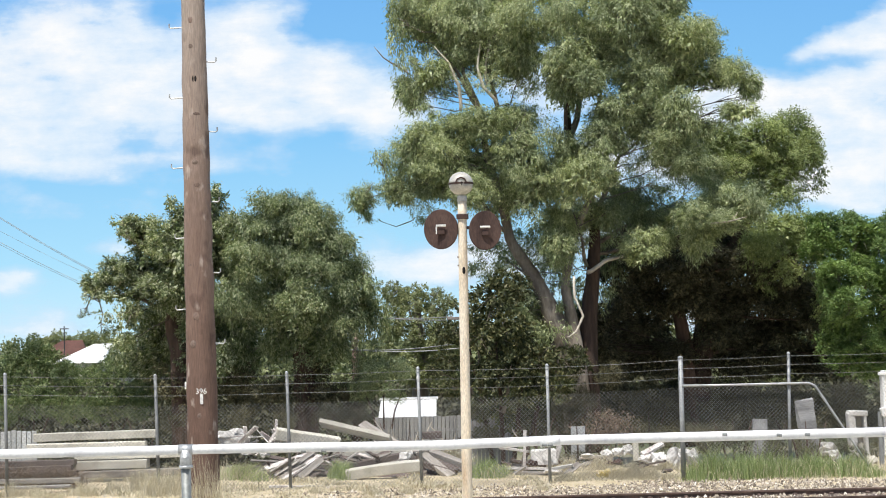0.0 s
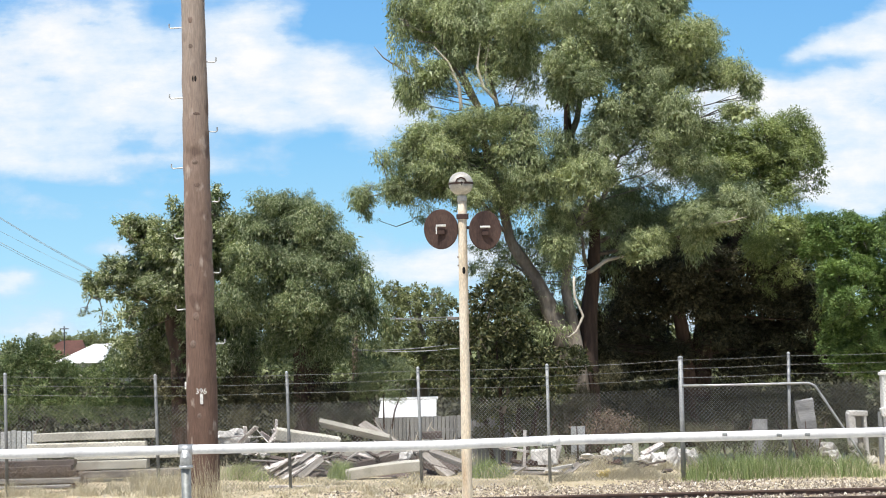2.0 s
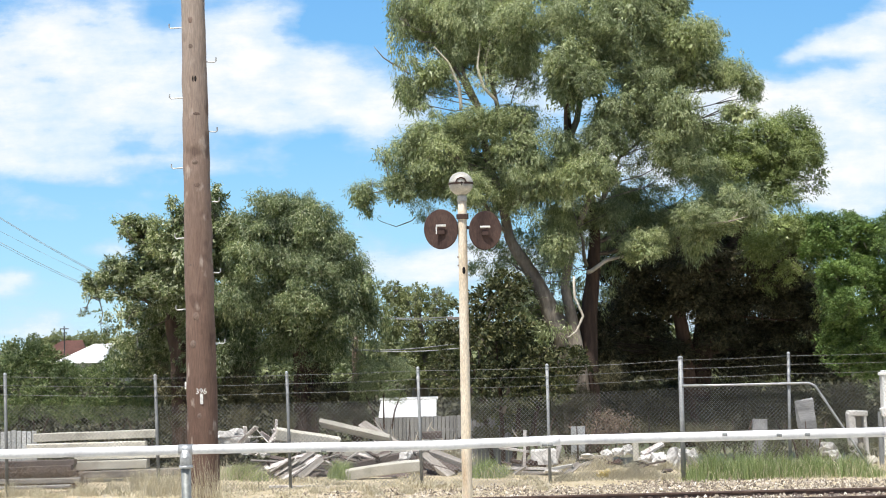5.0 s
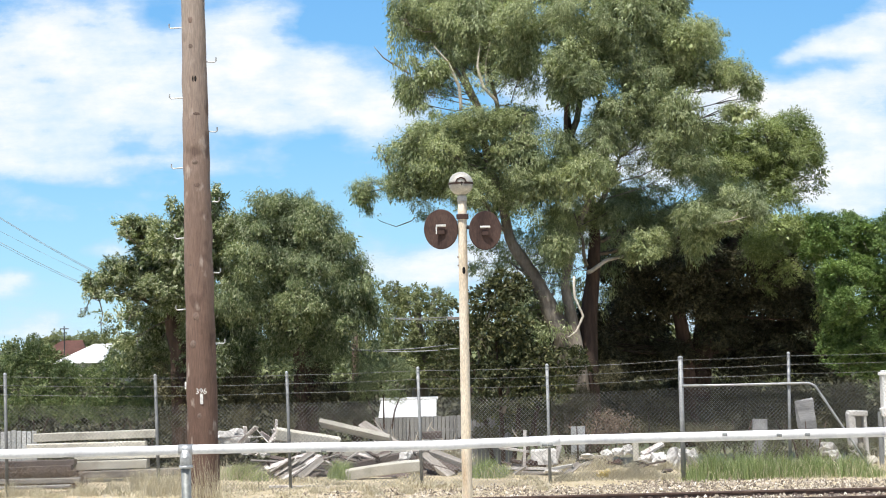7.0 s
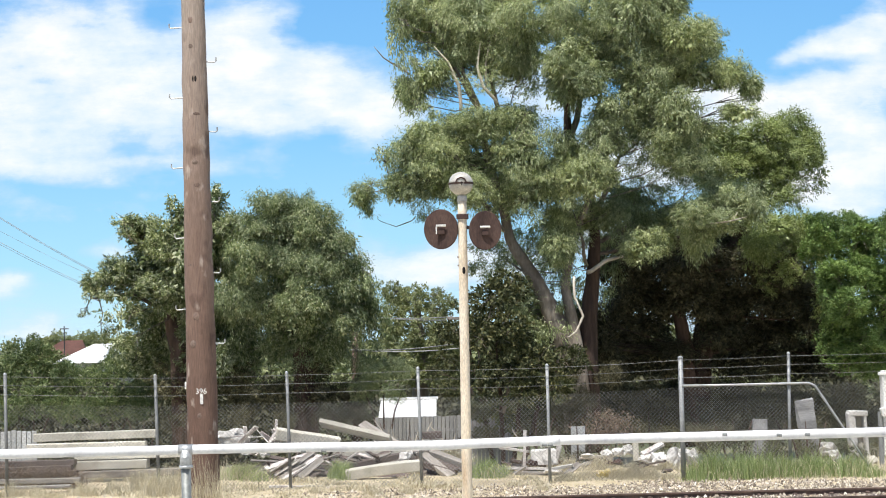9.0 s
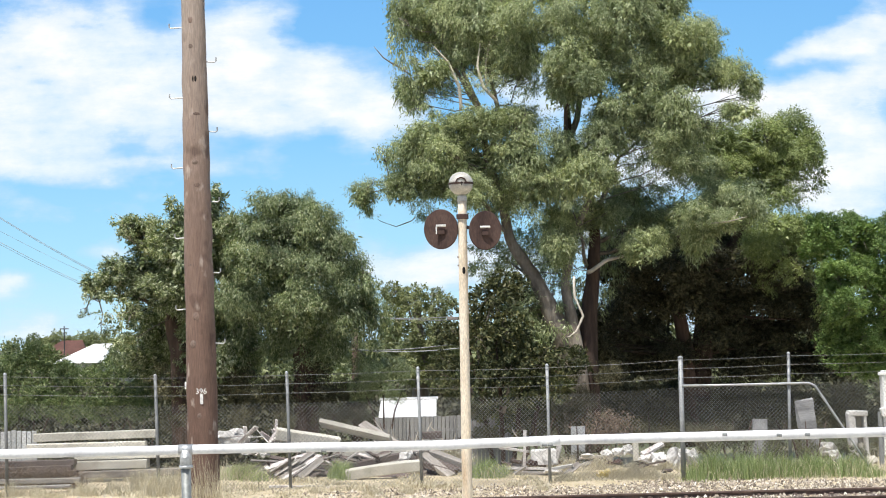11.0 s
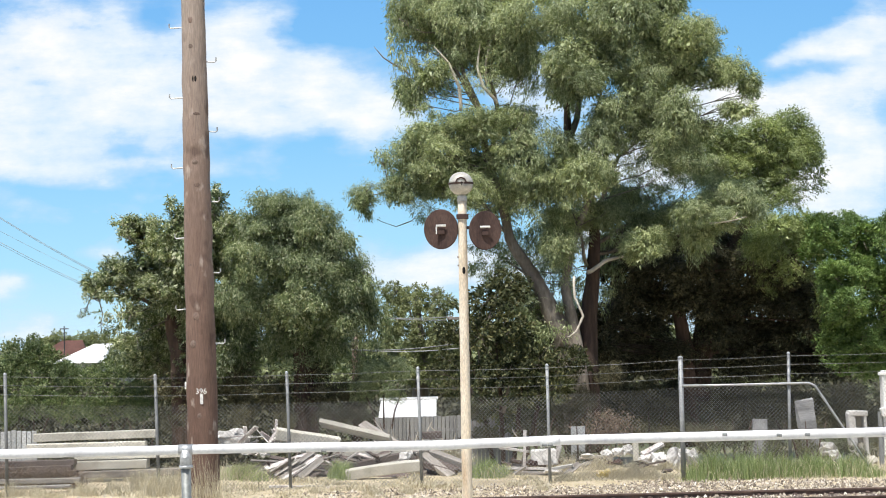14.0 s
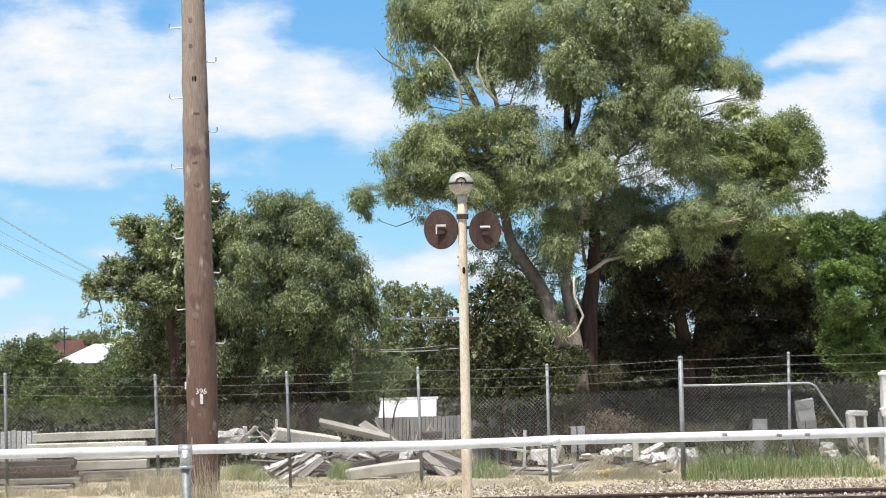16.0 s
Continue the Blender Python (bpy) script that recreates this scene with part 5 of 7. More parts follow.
def utility_pole():
    D = 22.0
    pole = thing("utility_pole", (-3.25, D, 0.0), "weathered brown timber utility pole with steel climbing steps", "utility pole")
    o = Vector(pole.location)
    foot, mid, top = Vector((-3.23, 22.00, 0.10)), Vector((-3.26, 22.00, 4.59)), Vector((-3.28, 22.00, 8.09))
    way = top - mid
    pts, rr = [], []
    n = 70
    for i in range(n + 1):
        s = i / n
        p = foot.lerp(mid, s * 2) if s < 0.5 else mid.lerp(top, s * 2 - 1)
        pts.append(p - o)
        rr.append(0.216 - 0.064 * s)
    for k in range(1, 9):
        pts.append(top + way.normalized() * 0.5 * k - o)
        rr.append(0.152 - 0.003 * k)
    pts[0].z = -0.3
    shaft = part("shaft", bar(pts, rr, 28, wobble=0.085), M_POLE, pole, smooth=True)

    def on_pole(z, ang, out=0.0):
        for p, q, r in zip(pts, pts[1:], rr):
            if p.z <= z <= q.z:
                c = p.lerp(q, (z - p.z) / (q.z - p.z))
                return c + Vector((math.sin(ang), -math.cos(ang), 0)) * (r + out)
        return pts[-1]

    # knots: low swellings with a dark heart
    rk = random.Random(3)
    zs = [(-3.29, 22.00, 7.33), (-3.31, 22.00, 6.98), (-3.22, 22.00, 6.07), (-3.28, 22.00, 5.72), (-3.33, 22.00, 5.12), (-3.24, 22.00, 5.12), (-3.29, 22.00, 4.55), (-3.35, 22.00, 4.06), (-3.27, 22.00, 3.38), (-3.33, 22.00, 3.01), (-3.19, 22.00, 2.00), (-3.23, 22.00, 2.07), (-3.26, 22.00, 5.42)]
    for k in zs:
        dx = k[0] - (foot + (top - foot) * ((k[2] - foot.z) / (top.z - foot.z))).x
        ang = max(-1.2, min(1.2, math.asin(max(-0.95, min(0.95, dx / 0.2)))))
        c = on_pole(k[2], ang, -0.020)
        bm = bmesh.new()
        bmesh.ops.create_icosphere(bm, subdivisions=2, radius=1.0, matrix=Matrix.Translation(c) @ Matrix.Rotation(ang, 4, "Z") @ Matrix.Diagonal((rk.uniform(.035, .065), .024, rk.uniform(.04, .08), 1)))
        part("knot", bm, M_KNOT, pole, smooth=True)


    for q, w in (((-3.27, 22.00, 6.54), .010), ((-3.23, 22.00, 6.54), .016)):
        c = on_pole(q[2], math.asin(max(-.9, min(.9, (q[0] - on_pole(q[2], 0).x - o.x) / 0.19))), -0.012)
        bm = bmesh.new()
        bmesh.ops.create_icosphere(bm, subdivisions=2, radius=1.0, matrix=Matrix.Translation(c) @ Matrix.Diagonal((w, .022, .045, 1)))
        part("bolt_hole", bm, M_BLACK, pole)
    # climbing steps: a bar out of the side with its tip turned up
    for q, s in (((-3.60, 22.00, 7.28), -1), ((-2.98, 22.00, 6.81), 1), ((-3.61, 22.00, 6.33), -1), ((-2.98, 22.00, 5.87), 1), ((-3.60, 22.00, 5.39), -1), ((-2.97, 22.00, 4.93), 1), ((-3.57, 22.00, 4.45), -1),
                 ((-2.97, 22.00, 3.98), 1), ((-3.57, 22.00, 3.50), -1), ((-2.93, 22.00, 3.04), 1)):
        root = on_pole(q[2] - 0.016, s * math.pi / 2, -0.05)
        tip = Vector((q[0], q[1], q[2] - 0.016)) - o
        tip.y = root.y
        part("climbing_step", bar([root, tip + Vector((-s * 0.02, 0, -0.012)), tip + Vector((0, 0, 0.004)), tip + Vector((0, 0, 0.05))], 0.0095, 8), M_STEEL, pole)
    c = on_pole((-3.23, 22.00, 2.36)[2], 0.1, 0.014)
    words("396", 0.10, M_WHITE, pole, Matrix.Translation((c.x, c.y, c.z)) @ pose(0, 0, 0, 90, 0, 3))
    c = on_pole((-3.23, 22.00, 2.29)[2], 0.12, 0.004)
    part("marker_plate", block(bmesh.new(), pose(c.x, c.y, c.z, 0, 0, 4), (0.04, 0.02, 0.135), 0.004), M_WHITE, pole, "small white painted plate")


utility_pole()


def disc_signal():
    D = 22.0
    sig = thing("railway_signal", ((0.21, 22.00, 0.13)[0], D, 0.0), "disused railway signal with rusty discs on a cream post", "railway signal")
    o = Vector(sig.location)
    base, head = Vector((0.23, 22.00, 0.02)), Vector((0.27, 22.00, 4.86))
    base.z = 0.0
    n = 24
    pts = [base.lerp(head, i / n) - o for i in range(n + 1)]
    rr = [0.072 - 0.012 * min(1, i / n * 1.1) for i in range(n + 1)]
    part("post", bar(pts, rr, 20, wobble=0.02), M_SIGNALPOST, sig, "cream post streaked with rust", smooth=True)
    u = (head - base).normalized()

    def at(p):
        return Vector(p) - o

    c = at((0.27, 22.00, 4.62))
    part("collar", bar([c - u * 0.035, c - u * 0.03, c + u * 0.03, c + u * 0.035], [.07, .082, .082, .07], 20), M_RUST, sig, "rusty clamp collar")
    part("cap_collar", bar([at((0.27, 22.00, 4.82)), at((0.27, 22.00, 4.90))], [.068, .06], 20), M_LAMPMETAL, sig)
    # round lamp case: two half shells, a flange with a hump, a key plate
    k = at((0.26, 22.00, 5.06))
    R = 0.163
    for name, a0, a1, rad in (("upper_shell", 3, 90, R), ("lower_shell", -90, -3, R * 0.985)):
        bm = bmesh.new()
        prof = [(math.cos(radians(a0 + (a1 - a0) * i / 12)) * rad, math.sin(radians(a0 + (a1 - a0) * i / 12)) * rad * 0.98) for i in range(13)]
        tube(bm, [k + Vector((0, 0, z)) for _, z in prof], [max(x, 0.004) for x, _ in prof], 32)
        part(name, bm, M_LAMPMETAL, sig, smooth=True)
    bm = bmesh.new()
    tube(bm, [k + Vector((0, 0, -0.012)), k + Vector((0, 0, 0.012))], R * 1.03, 32)
    part("flange", bm, M_RUST, sig, "dark seam flange")
    hump = [k + Vector((math.sin(radians(a)) * 0.068, -R * 0.99, math.cos(radians(a)) * 0.068 + 0.002)) for a in range(-90, 91, 15)]
    part("door_rim", bar(hump, 0.009, 8), M_RUST, sig)
    part("door_plate", bar([k + Vector((0.004, -R * 0.9, 0.0)), k + Vector((0.004, -R * 1.01, 0.0))], 0.034, 20), M_LAMPMETAL, sig)
    part("keyhole", block(bmesh.new(), pose(k.x + .008, k.y - R * 1.03, k.z - 0.008), (0.015, 0.012, 0.055), 0.006), M_BLACK, sig)
    # discs: dished rusty plates seen from behind, each with a pale handle over a hinge box
    for q, w, h, lean in (((-0.02, 22.00, 4.46), .235, .268, -4), ((0.57, 22.00, 4.43), .222, .262, 5)):
        c = at(q)
        side = 1 if c.x > c.x * 0 + at((0.26, 22.00, 4.45)).x else -1
        bm = bmesh.new()
        rings = [(-0.030, 0.80), (-0.024, 0.95), (-0.016, 1.0), (0.0, 1.0), (0.012, 0.97)]
        tube(bm, [(0, 0, z) for z, _ in rings], [s for _, s in rings], 40)
        bmesh.ops.transform(bm, matrix=Matrix.Translation(c) @ pose(0, 0, 0, 90, lean, side * 14) @ Matrix.Diagonal((w, h, 1, 1)), verts=bm.verts)
        disc = part("disc", bm, M_RUST, sig, "rusty back of a signal disc")
        part("hinge_box", block(bmesh.new(), pose(c.x, c.y - 0.035, c.z - 0.035), (0.10, 0.03, 0.085), 0.012), M_RUST, disc)
        part("handle", block(bmesh.new(), pose(c.x, c.y - 0.06, c.z + 0.042, 25), (0.135, 0.022, 0.03), 0.006), M_WHITE, disc, "pale worn handle")
        if side < 0:
            part("handle_strap", block(bmesh.new(), pose(c.x - 0.062, c.y - 0.058, c.z - 0.015), (0.018, 0.014, 0.105), 0.004), M_WHITE, disc, "pale worn strap below a handle")
        part("arm", bar([c + Vector((0, 0.02, 0.02)), at((0.26, 22.00, 4.48))], 0.022, 8), M_RUST, sig)
    c = at((0.27, 22.00, 3.90))
    bm = bmesh.new()
    bmesh.ops.create_icosphere(bm, subdivisions=2, radius=1.0, matrix=Matrix.Translation(c + Vector((0, -0.062, 0))) @ Matrix.Diagonal((.022, .012, .05, 1)))
    part("cable_hole", bm, M_BLACK, sig)
    for q in ((0.21, 22.00, 4.08), (0.21, 22.00, 3.97)):
        part("bolt", bar([at(q), at(q) + Vector((-.02, 0, 0))], 0.012, 6), M_RUST, sig)


disc_signal()


# ---- wire fence ----
FENCE_Y = 34.0


def fence():
    f = thing("fence", (0.0, FENCE_Y, 0.0), "chain-link fence with galvanised posts and three barbed wires", "fence")
    tops = [(-11.82, 34.00, 2.48), (-9.05, 34.00, 2.485), (-5.97, 34.00, 2.38), (-3.27, 34.00, 2.373), (-0.58, 34.00, 2.398), (2.07, 34.00, 2.39), (4.81, 34.00, 2.48), (7.03, 34.00, 2.51), (9.87, 34.00, 2.52)]
    feet = [(-11.79, 34.00, -0.00), (-9.03, 34.00, -0.00), (-5.92, 34.00, 0.01), (-3.23, 34.00, 0.02), (-0.55, 34.00, 0.00), (2.07, 34.00, 0.01), (4.80, 34.00, -0.01), (6.98, 34.00, -0.04), (9.81, 34.00, -0.04)]
    loc = lambda p: Vector((p[0], 0, p[2]))
    for i, (a, b) in enumerate(zip(tops, feet)):
        r = 0.050 if i == 6 else 0.033
        a, b = loc(a), loc(b)
        b.z = -0.2
        post = part("post", bar([b, a], r, 12), M_FENCEPOST, f, "stout galvanised corner post" if i == 6 else "", smooth=True)
        part("cap", bar([a, a + Vector((0, 0, .03)), a + Vector((0, 0, .05))], [r * 1.12, r * 1.0, r * .3], 12), M_STEEL, post)
    rows = 3
    for i in range(len(tops) - 1):
        a, b, c, d = (loc(q) for q in (tops[i], tops[i + 1], feet[i], feet[i + 1]))
        for k in range(rows):
            s = (0.035, 0.21, 0.40)[k]
            p, q = a + Vector((0, -0.045, -s)), b + Vector((0, -0.045, -s))
            bm = bmesh.new()
            line = [p.lerp(q, j / 12) + Vector((0, 0, -0.012 * math.sin(math.pi * j / 12))) for j in range(13)]
            tube(bm, line, 0.0042, 4)
            for j in range(24):                 # barbs
                e = p.lerp(q, (j + .5) / 24) + Vector((0, 0, -0.012 * math.sin(math.pi * (j + .5) / 24)))
                tube(bm, [e + Vector((.01, 0, -.018)), e + Vector((-.01, 0, .018))], 0.003, 3)
            part("barbed_wire", bm, M_WIRE, f)
        # woven wire: strands crossing both ways
        x0, x1 = min(a.x, c.x), max(b.x, d.x)
        zt = lambda x: a.z + (b.z - a.z) * (x - x0) / (x1 - x0) - (0.59 if i < 6 else 0.565)
        pitch, quad = 0.082, []
        for sgn in (1, -1):
            k = x0 - 2.2
            while k < x1 + 2.2:
                p0, p1 = Vector((k, 0, -0.02)), Vector((k + sgn * 1.9, 0, 1.9))
                ends = []
                for s in [j / 60 for j in range(61)]:
                    q = p0.lerp(p1, s)
                    if x0 <= q.x <= x1 and q.z <= zt(q.x):
                        ends.append(q)
                if len(ends) > 1:
                    e0, e1 = ends[0], ends[-1]
                    w = Vector((sgn * -0.7071, 0, 0.7071)) * 0.0021
                    y = Vector((0, 0.004 * sgn, 0))
                    quad.append([e0 - w + y, e1 - w + y, e1 + w + y, e0 + w + y])
                    t2 = Vector((0, 0.005, 0))
                    quad.append([e0 + w + y, e1 + w + y, e1 + t2 + y, e0 + t2 + y])
                    quad.append([e0 - w + y, e1 - w + y, e1 + t2 + y, e0 + t2 + y])
                k += pitch
        tagged(part("wire_mesh", quads("wire_mesh", np.array(quad), M_WIRE), None, f, at=(0, 0.05, 0)), kind="stuff")
    # bent brace pipe at the gate end
    pts = [loc(q) for q in ((4.82, 34.00, 1.92), (5.90, 34.00, 1.91), (7.01, 34.00, 1.91), (7.41, 34.00, 1.91), (7.53, 34.00, 1.86), (7.62, 34.00, 1.73), (8.18, 34.00, 0.83), (8.70, 34.00, -0.01))]
    part("brace_pipe", bar([p + Vector((0, -.05, 0)) for p in pts], 0.024, 10), M_STEEL, f, "bent galvanised brace pipe", smooth=True)


fence()


def gate_post():
    f = thing("fence_post", ((-5.28, 34.00, 1.46)[0], 34.4, 0.0), "thin steel post with a small white box", "post")
    o = f.location
    top = Vector((-5.36, 34.40, 2.31)) - o
    part("post", bar([(0, 0, -.1), top], 0.026, 10), M_FENCEPOST, f, smooth=True)
    part("box", block(bmesh.new(), pose(top.x - .01, -.04, top.z - .14), (.10, .05, .15), .01), M_WHITE, f, "small white junction box")


gate_post()


# ---- railway track in front of the fence ----
def track():
    t = thing("railway_track", (0.0, 29.6, 0.0), "railway track with rusty rails on stony ballast", "railway track")
    for y in (-0.72, 0.72):
        bm = bmesh.new()
        for cx, cz, w, h in ((0, 0.105, .068, .035), (0, .06, .018, .08), (0, 0.012, .13, .022)):
            block(bm, pose(0, y + cx, cz - 0.02), (70, w, h), 0.004)
        part("rail", bm, M_RAILSTEEL, t)
    sl = block(bmesh.new(), pose(0, 0, 0), (0.24, 2.6, 0.12), 0.012, 0.006)
    me = bpy.data.meshes.new("sleeper")
    sl.to_mesh(me)
    sl.free()
    clip = bpy.data.meshes.new("clip")
    cb = block(bmesh.new(), pose(0, 0, 0), (0.07, 0.11, 0.05), 0.012)
    cb.to_mesh(clip)
    cb.free()
    for i in range(100):
        x = -32 + i * 0.66
        s = part("sleeper", me, M_DARKTIMBER, t, at=(x, 0, -0.052))
        if x > 0:
            for y in (-0.81, -0.63, 0.63, 0.81):
                part("clip", clip, M_RAILSTEEL, s, at=(0, y, 0.075))


track()


def stones():
    """Loose ballast along the track and the fence foot."""
    rng = np.random.default_rng(11)
    octa = np.array([(1, 0, 0), (0, 1, 0), (-1, 0, 0), (0, -1, 0), (0, 0, 1), (0, 0, -1)], float)
    tri = np.array([(0, 1, 4), (1, 2, 4), (2, 3, 4), (3, 0, 4), (1, 0, 5), (2, 1, 5), (3, 2, 5), (0, 3, 5)])
    n = 34000
    x = rng.uniform(-10, 12, n)
    y = 28.4 + rng.random(n) * 5.6
    keep = rng.random(n) < np.where(y < 33.2, np.clip(0.5 + 0.14 * (x + 1), 0.10, 1.0), 0.7 * np.clip(0.4 + 0.12 * x, 0.1, 1))
    x, y = x[keep], y[keep]
    n = len(x)
    size = rng.uniform(0.010, 0.026, n) * np.where(rng.random(n) < 0.12, 1.7, 1.0)
    v = octa[None] * rng.uniform(0.6, 1.3, (n, 6, 1)) * size[:, None, None] * rng.uniform(0.7, 1.3, (n, 1, 3))
    a = rng.uniform(0, 6.28, n)
    c, s = np.cos(a)[:, None], np.sin(a)[:, None]
    vx, vy = v[..., 0] * c - v[..., 1] * s, v[..., 0] * s + v[..., 1] * c
    co = np.stack([vx + x[:, None], vy + y[:, None], v[..., 2] + size[:, None] * 0.35], -1).reshape(-1, 3)
    faces = (tri[None] + 6 * np.arange(n)[:, None, None]).reshape(-1, 3)
    me = bpy.data.meshes.new("ballast")
    me.from_pydata(co.tolist(), [], faces.tolist())
    m, t, b = nodes_of("ballast_pebbles")
    geo = t.nodes.new("ShaderNodeNewGeometry")
    t.links.new(ramp(t, geo.outputs["Random Per Island"], [(0, (0.095, 0.076, 0.06)), (0.4, (0.25, 0.21, 0.165)), (0.8, (0.46, 0.405, 0.33)), (1, (0.78, 0.74, 0.67))]), b.inputs["Base Color"])
    b.inputs["Roughness"].default_value = 0.95
    tagged(part("ballast", me, m), "loose grey and pale ballast stones", "ballast", kind="stuff")


stones()


# ---- scrap yard ----
def lump(name, a, b, w, h, material, label, category, lean=0.0, bow=0.0, rag=0.012, group=""):
    """A heavy straight piece from end to end, its edges chipped, perhaps a little bowed."""
    m, ln = span(a, b, lean)
    bm = bmesh.new()
    n = max(3, int(ln / 0.25))
    prof = [(-.5, -.42), (-.5, .42), (-.42, .5), (.42, .5), (.5, .42), (.5, -.42), (.42, -.5), (-.42, -.5)]
    rings = []
    for i in range(n + 1):
        s = i / n - 0.5
        sag = bow * (0.25 - s * s) * 4
        rings.append([bm.verts.new(Vector((s * ln, py * w, pz * h + sag)) + noise.noise_vector(Vector((s * ln * 2 + a[0], py * 2 + a[2], pz * 2))) * rag) for py, pz in prof])
    for r0, r1 in zip(rings, rings[1:]):
        for k in range(8):
            bm.faces.new((r0[k], r0[(k + 1) % 8], r1[(k + 1) % 8], r1[k]))
    bm.faces.new(rings[0][::-1])
    bm.faces.new(rings[-1])
    bmesh.ops.recalc_face_normals(bm, faces=bm.faces)
    ob = part(name, bm, material)
    ob.matrix_basis = m
    return tagged(ob, label, category, group)


def boulder(name, at, size, material, label, category, turn=0.0, rough=0.22, tilt=0.0):
    bm = bmesh.new()
    bmesh.ops.create_icosphere(bm, subdivisions=3, radius=0.62)
    for v in bm.verts:
        q = v.co.normalized()
        k = 0.5 / max(abs(q.x), abs(q.y), abs(q.z))
        v.co = v.co.lerp(q * k, 0.72)
        v.co += noise.noise_vector(v.co * 2.3 + Vector(at)) * rough + noise.noise_vector(v.co * 7 + Vector(at)) * rough * 0.25
    ob = part(name, bm, material)
    ob.matrix_basis = pose(*at, 0, tilt, turn) @ Matrix.Diagonal((*size, 1))
    return tagged(ob, label, category)


def yard():
    G1 = "concrete beams in the yard"
    # stacked beams on the west side
    lump("concrete_beam", (-9.44, 38.00, 0.98), (-6.66, 38.00, 1.01), .30, .18, M_CONCRETE, "long pale concrete beam on top of a stack", "beam", group=G1)
    lump("concrete_beam", (-9.55, 37.80, 0.76), (-6.87, 37.80, 0.77), .34, .17, M_CONCRETE, "long pale concrete beam in a stack", "beam", group=G1)
    lump("concrete_beam", (-8.44, 37.70, 0.55), (-5.94, 37.70, 0.56), .34, .16, M_CONCRETE, "weathered concrete beam in a stack", "beam", group=G1)
    lump("concrete_beam", (-8.38, 37.60, 0.35), (-6.79, 37.60, 0.36), .4, .2, M_CONCRETE, "weathered concrete beam low in a stack", "beam", group=G1)
    lump("timber_sleeper", (-8.33, 37.50, 0.15), (-5.91, 37.50, 0.17), .4, .16, M_GREYTIMBER, "grey old sleeper at the foot of a stack", "sleeper")
    G2 = "stacked dark sleepers"
    for a, b in (((-10.56, 36.40, 0.50), (-8.16, 36.40, 0.51)), ((-10.35, 36.30, 0.39), (-8.21, 36.30, 0.40)), ((-10.51, 36.20, 0.29), (-8.07, 36.20, 0.29))):
        lump("timber_sleeper", a, b, .26, .115, M_DARKTIMBER, "dark red-brown timber sleeper in a low stack", "sleeper", group=G2)
    lump("timber_sleeper", (-10.33, 35.60, 0.19), (-7.89, 35.60, 0.18), .24, .10, M_GREYTIMBER, "grey weathered sleeper lying on the soil", "sleeper", group=G2)
    lump("timber_plank", (-10.13, 34.90, 0.11), (-7.94, 34.90, 0.12), .2, .05, M_GREYTIMBER, "grey plank lying in straw", "plank")
    # the heap
    boulder("concrete_lump", (-5.02, 38.50, 0.82), (.55, .5, .36), M_STONE, "pale broken concrete lump", "concrete lump", 20)
    lump("concrete_beam", (-3.93, 38.00, 0.93), (-2.51, 38.30, 0.66), .3, .27, M_CONCRETE, "thick pale concrete beam tipped on a heap", "beam", 8, group=G1)
    lump("concrete_trough", (-2.94, 38.60, 1.12), (-1.31, 38.20, 0.73), .34, .11, M_CONCRETE, "tilted concrete trough on a scrap heap", "beam", -28, group=G1)
    lump("concrete_trough", (-2.02, 39.00, 1.04), (-1.22, 38.60, 0.54), .3, .12, M_GREYTIMBER, "grey tilted trough on a scrap heap", "beam", 25, group=G1)
    lump("concrete_beam", (-2.26, 36.10, 0.09), (-0.62, 36.50, 0.24), .28, .235, M_CONCRETE, "heavy bowed concrete beam on the ground", "beam", 4, bow=0.03, group=G1)
    lump("concrete_beam", (-2.64, 38.20, 0.47), (-0.82, 38.20, 0.46), .3, .2, M_CONCRETE, "concrete beam under a heap", "beam", 5, group=G1)
    G3 = "dark timbers in the heap"
    lump("timber_beam", (-2.23, 37.30, 0.19), (-1.04, 37.50, 0.40), .2, .13, M_DARKTIMBER, "dark rotting timber in a scrap heap", "timber", group=G3)
    lump("timber_beam", (-2.06, 37.00, 0.09), (-0.83, 37.20, 0.30), .2, .13, M_DARKTIMBER, "dark rotting timber leaning in a heap", "timber", 10, group=G3)
    lump("timber_beam", (-1.78, 37.80, 0.32), (-0.74, 37.60, 0.39), .2, .12, M_GREYTIMBER, "grey timber on a scrap heap", "timber", 10, group=G3)
    lump("timber_beam", (-0.61, 37.20, 0.45), (0.07, 36.40, -0.04), .2, .14, M_GREYTIMBER, "grey timber sloping off a heap", "timber", 20, group=G3)
    lump("timber_beam", (-0.52, 36.90, 0.23), (0.17, 36.60, 0.06), .22, .14, M_DARKTIMBER, "dark timber at the end of a heap", "timber", 5, group=G3)
    lump("timber_beam", (-0.40, 37.40, 0.47), (0.36, 36.90, 0.21), .18, .12, M_GREYTIMBER, "weathered grey timber in a heap", "timber", 15, group=G3)
    lump("timber_beam", (-0.60, 39.50, 0.72), (-0.14, 39.50, 0.73), .3, .16, M_DARKTIMBER, "dark timber end on top of a heap", "timber", group=G3)
    G4 = "bleached planks"
    ends = (((-3.93, 36.40, 0.16), (-3.42, 36.80, 0.44)), ((-3.81, 36.20, 0.10), (-3.28, 36.60, 0.40)), ((-3.71, 36.10, 0.07), (-3.17, 36.50, 0.33)), ((-3.57, 36.00, 0.05), (-2.85, 36.90, 0.49)),
            ((-3.63, 36.30, 0.16), (-3.03, 37.00, 0.54)), ((-4.05, 36.80, 0.23), (-3.15, 37.30, 0.48)), ((-3.24, 36.10, 0.07), (-2.79, 36.80, 0.42)))
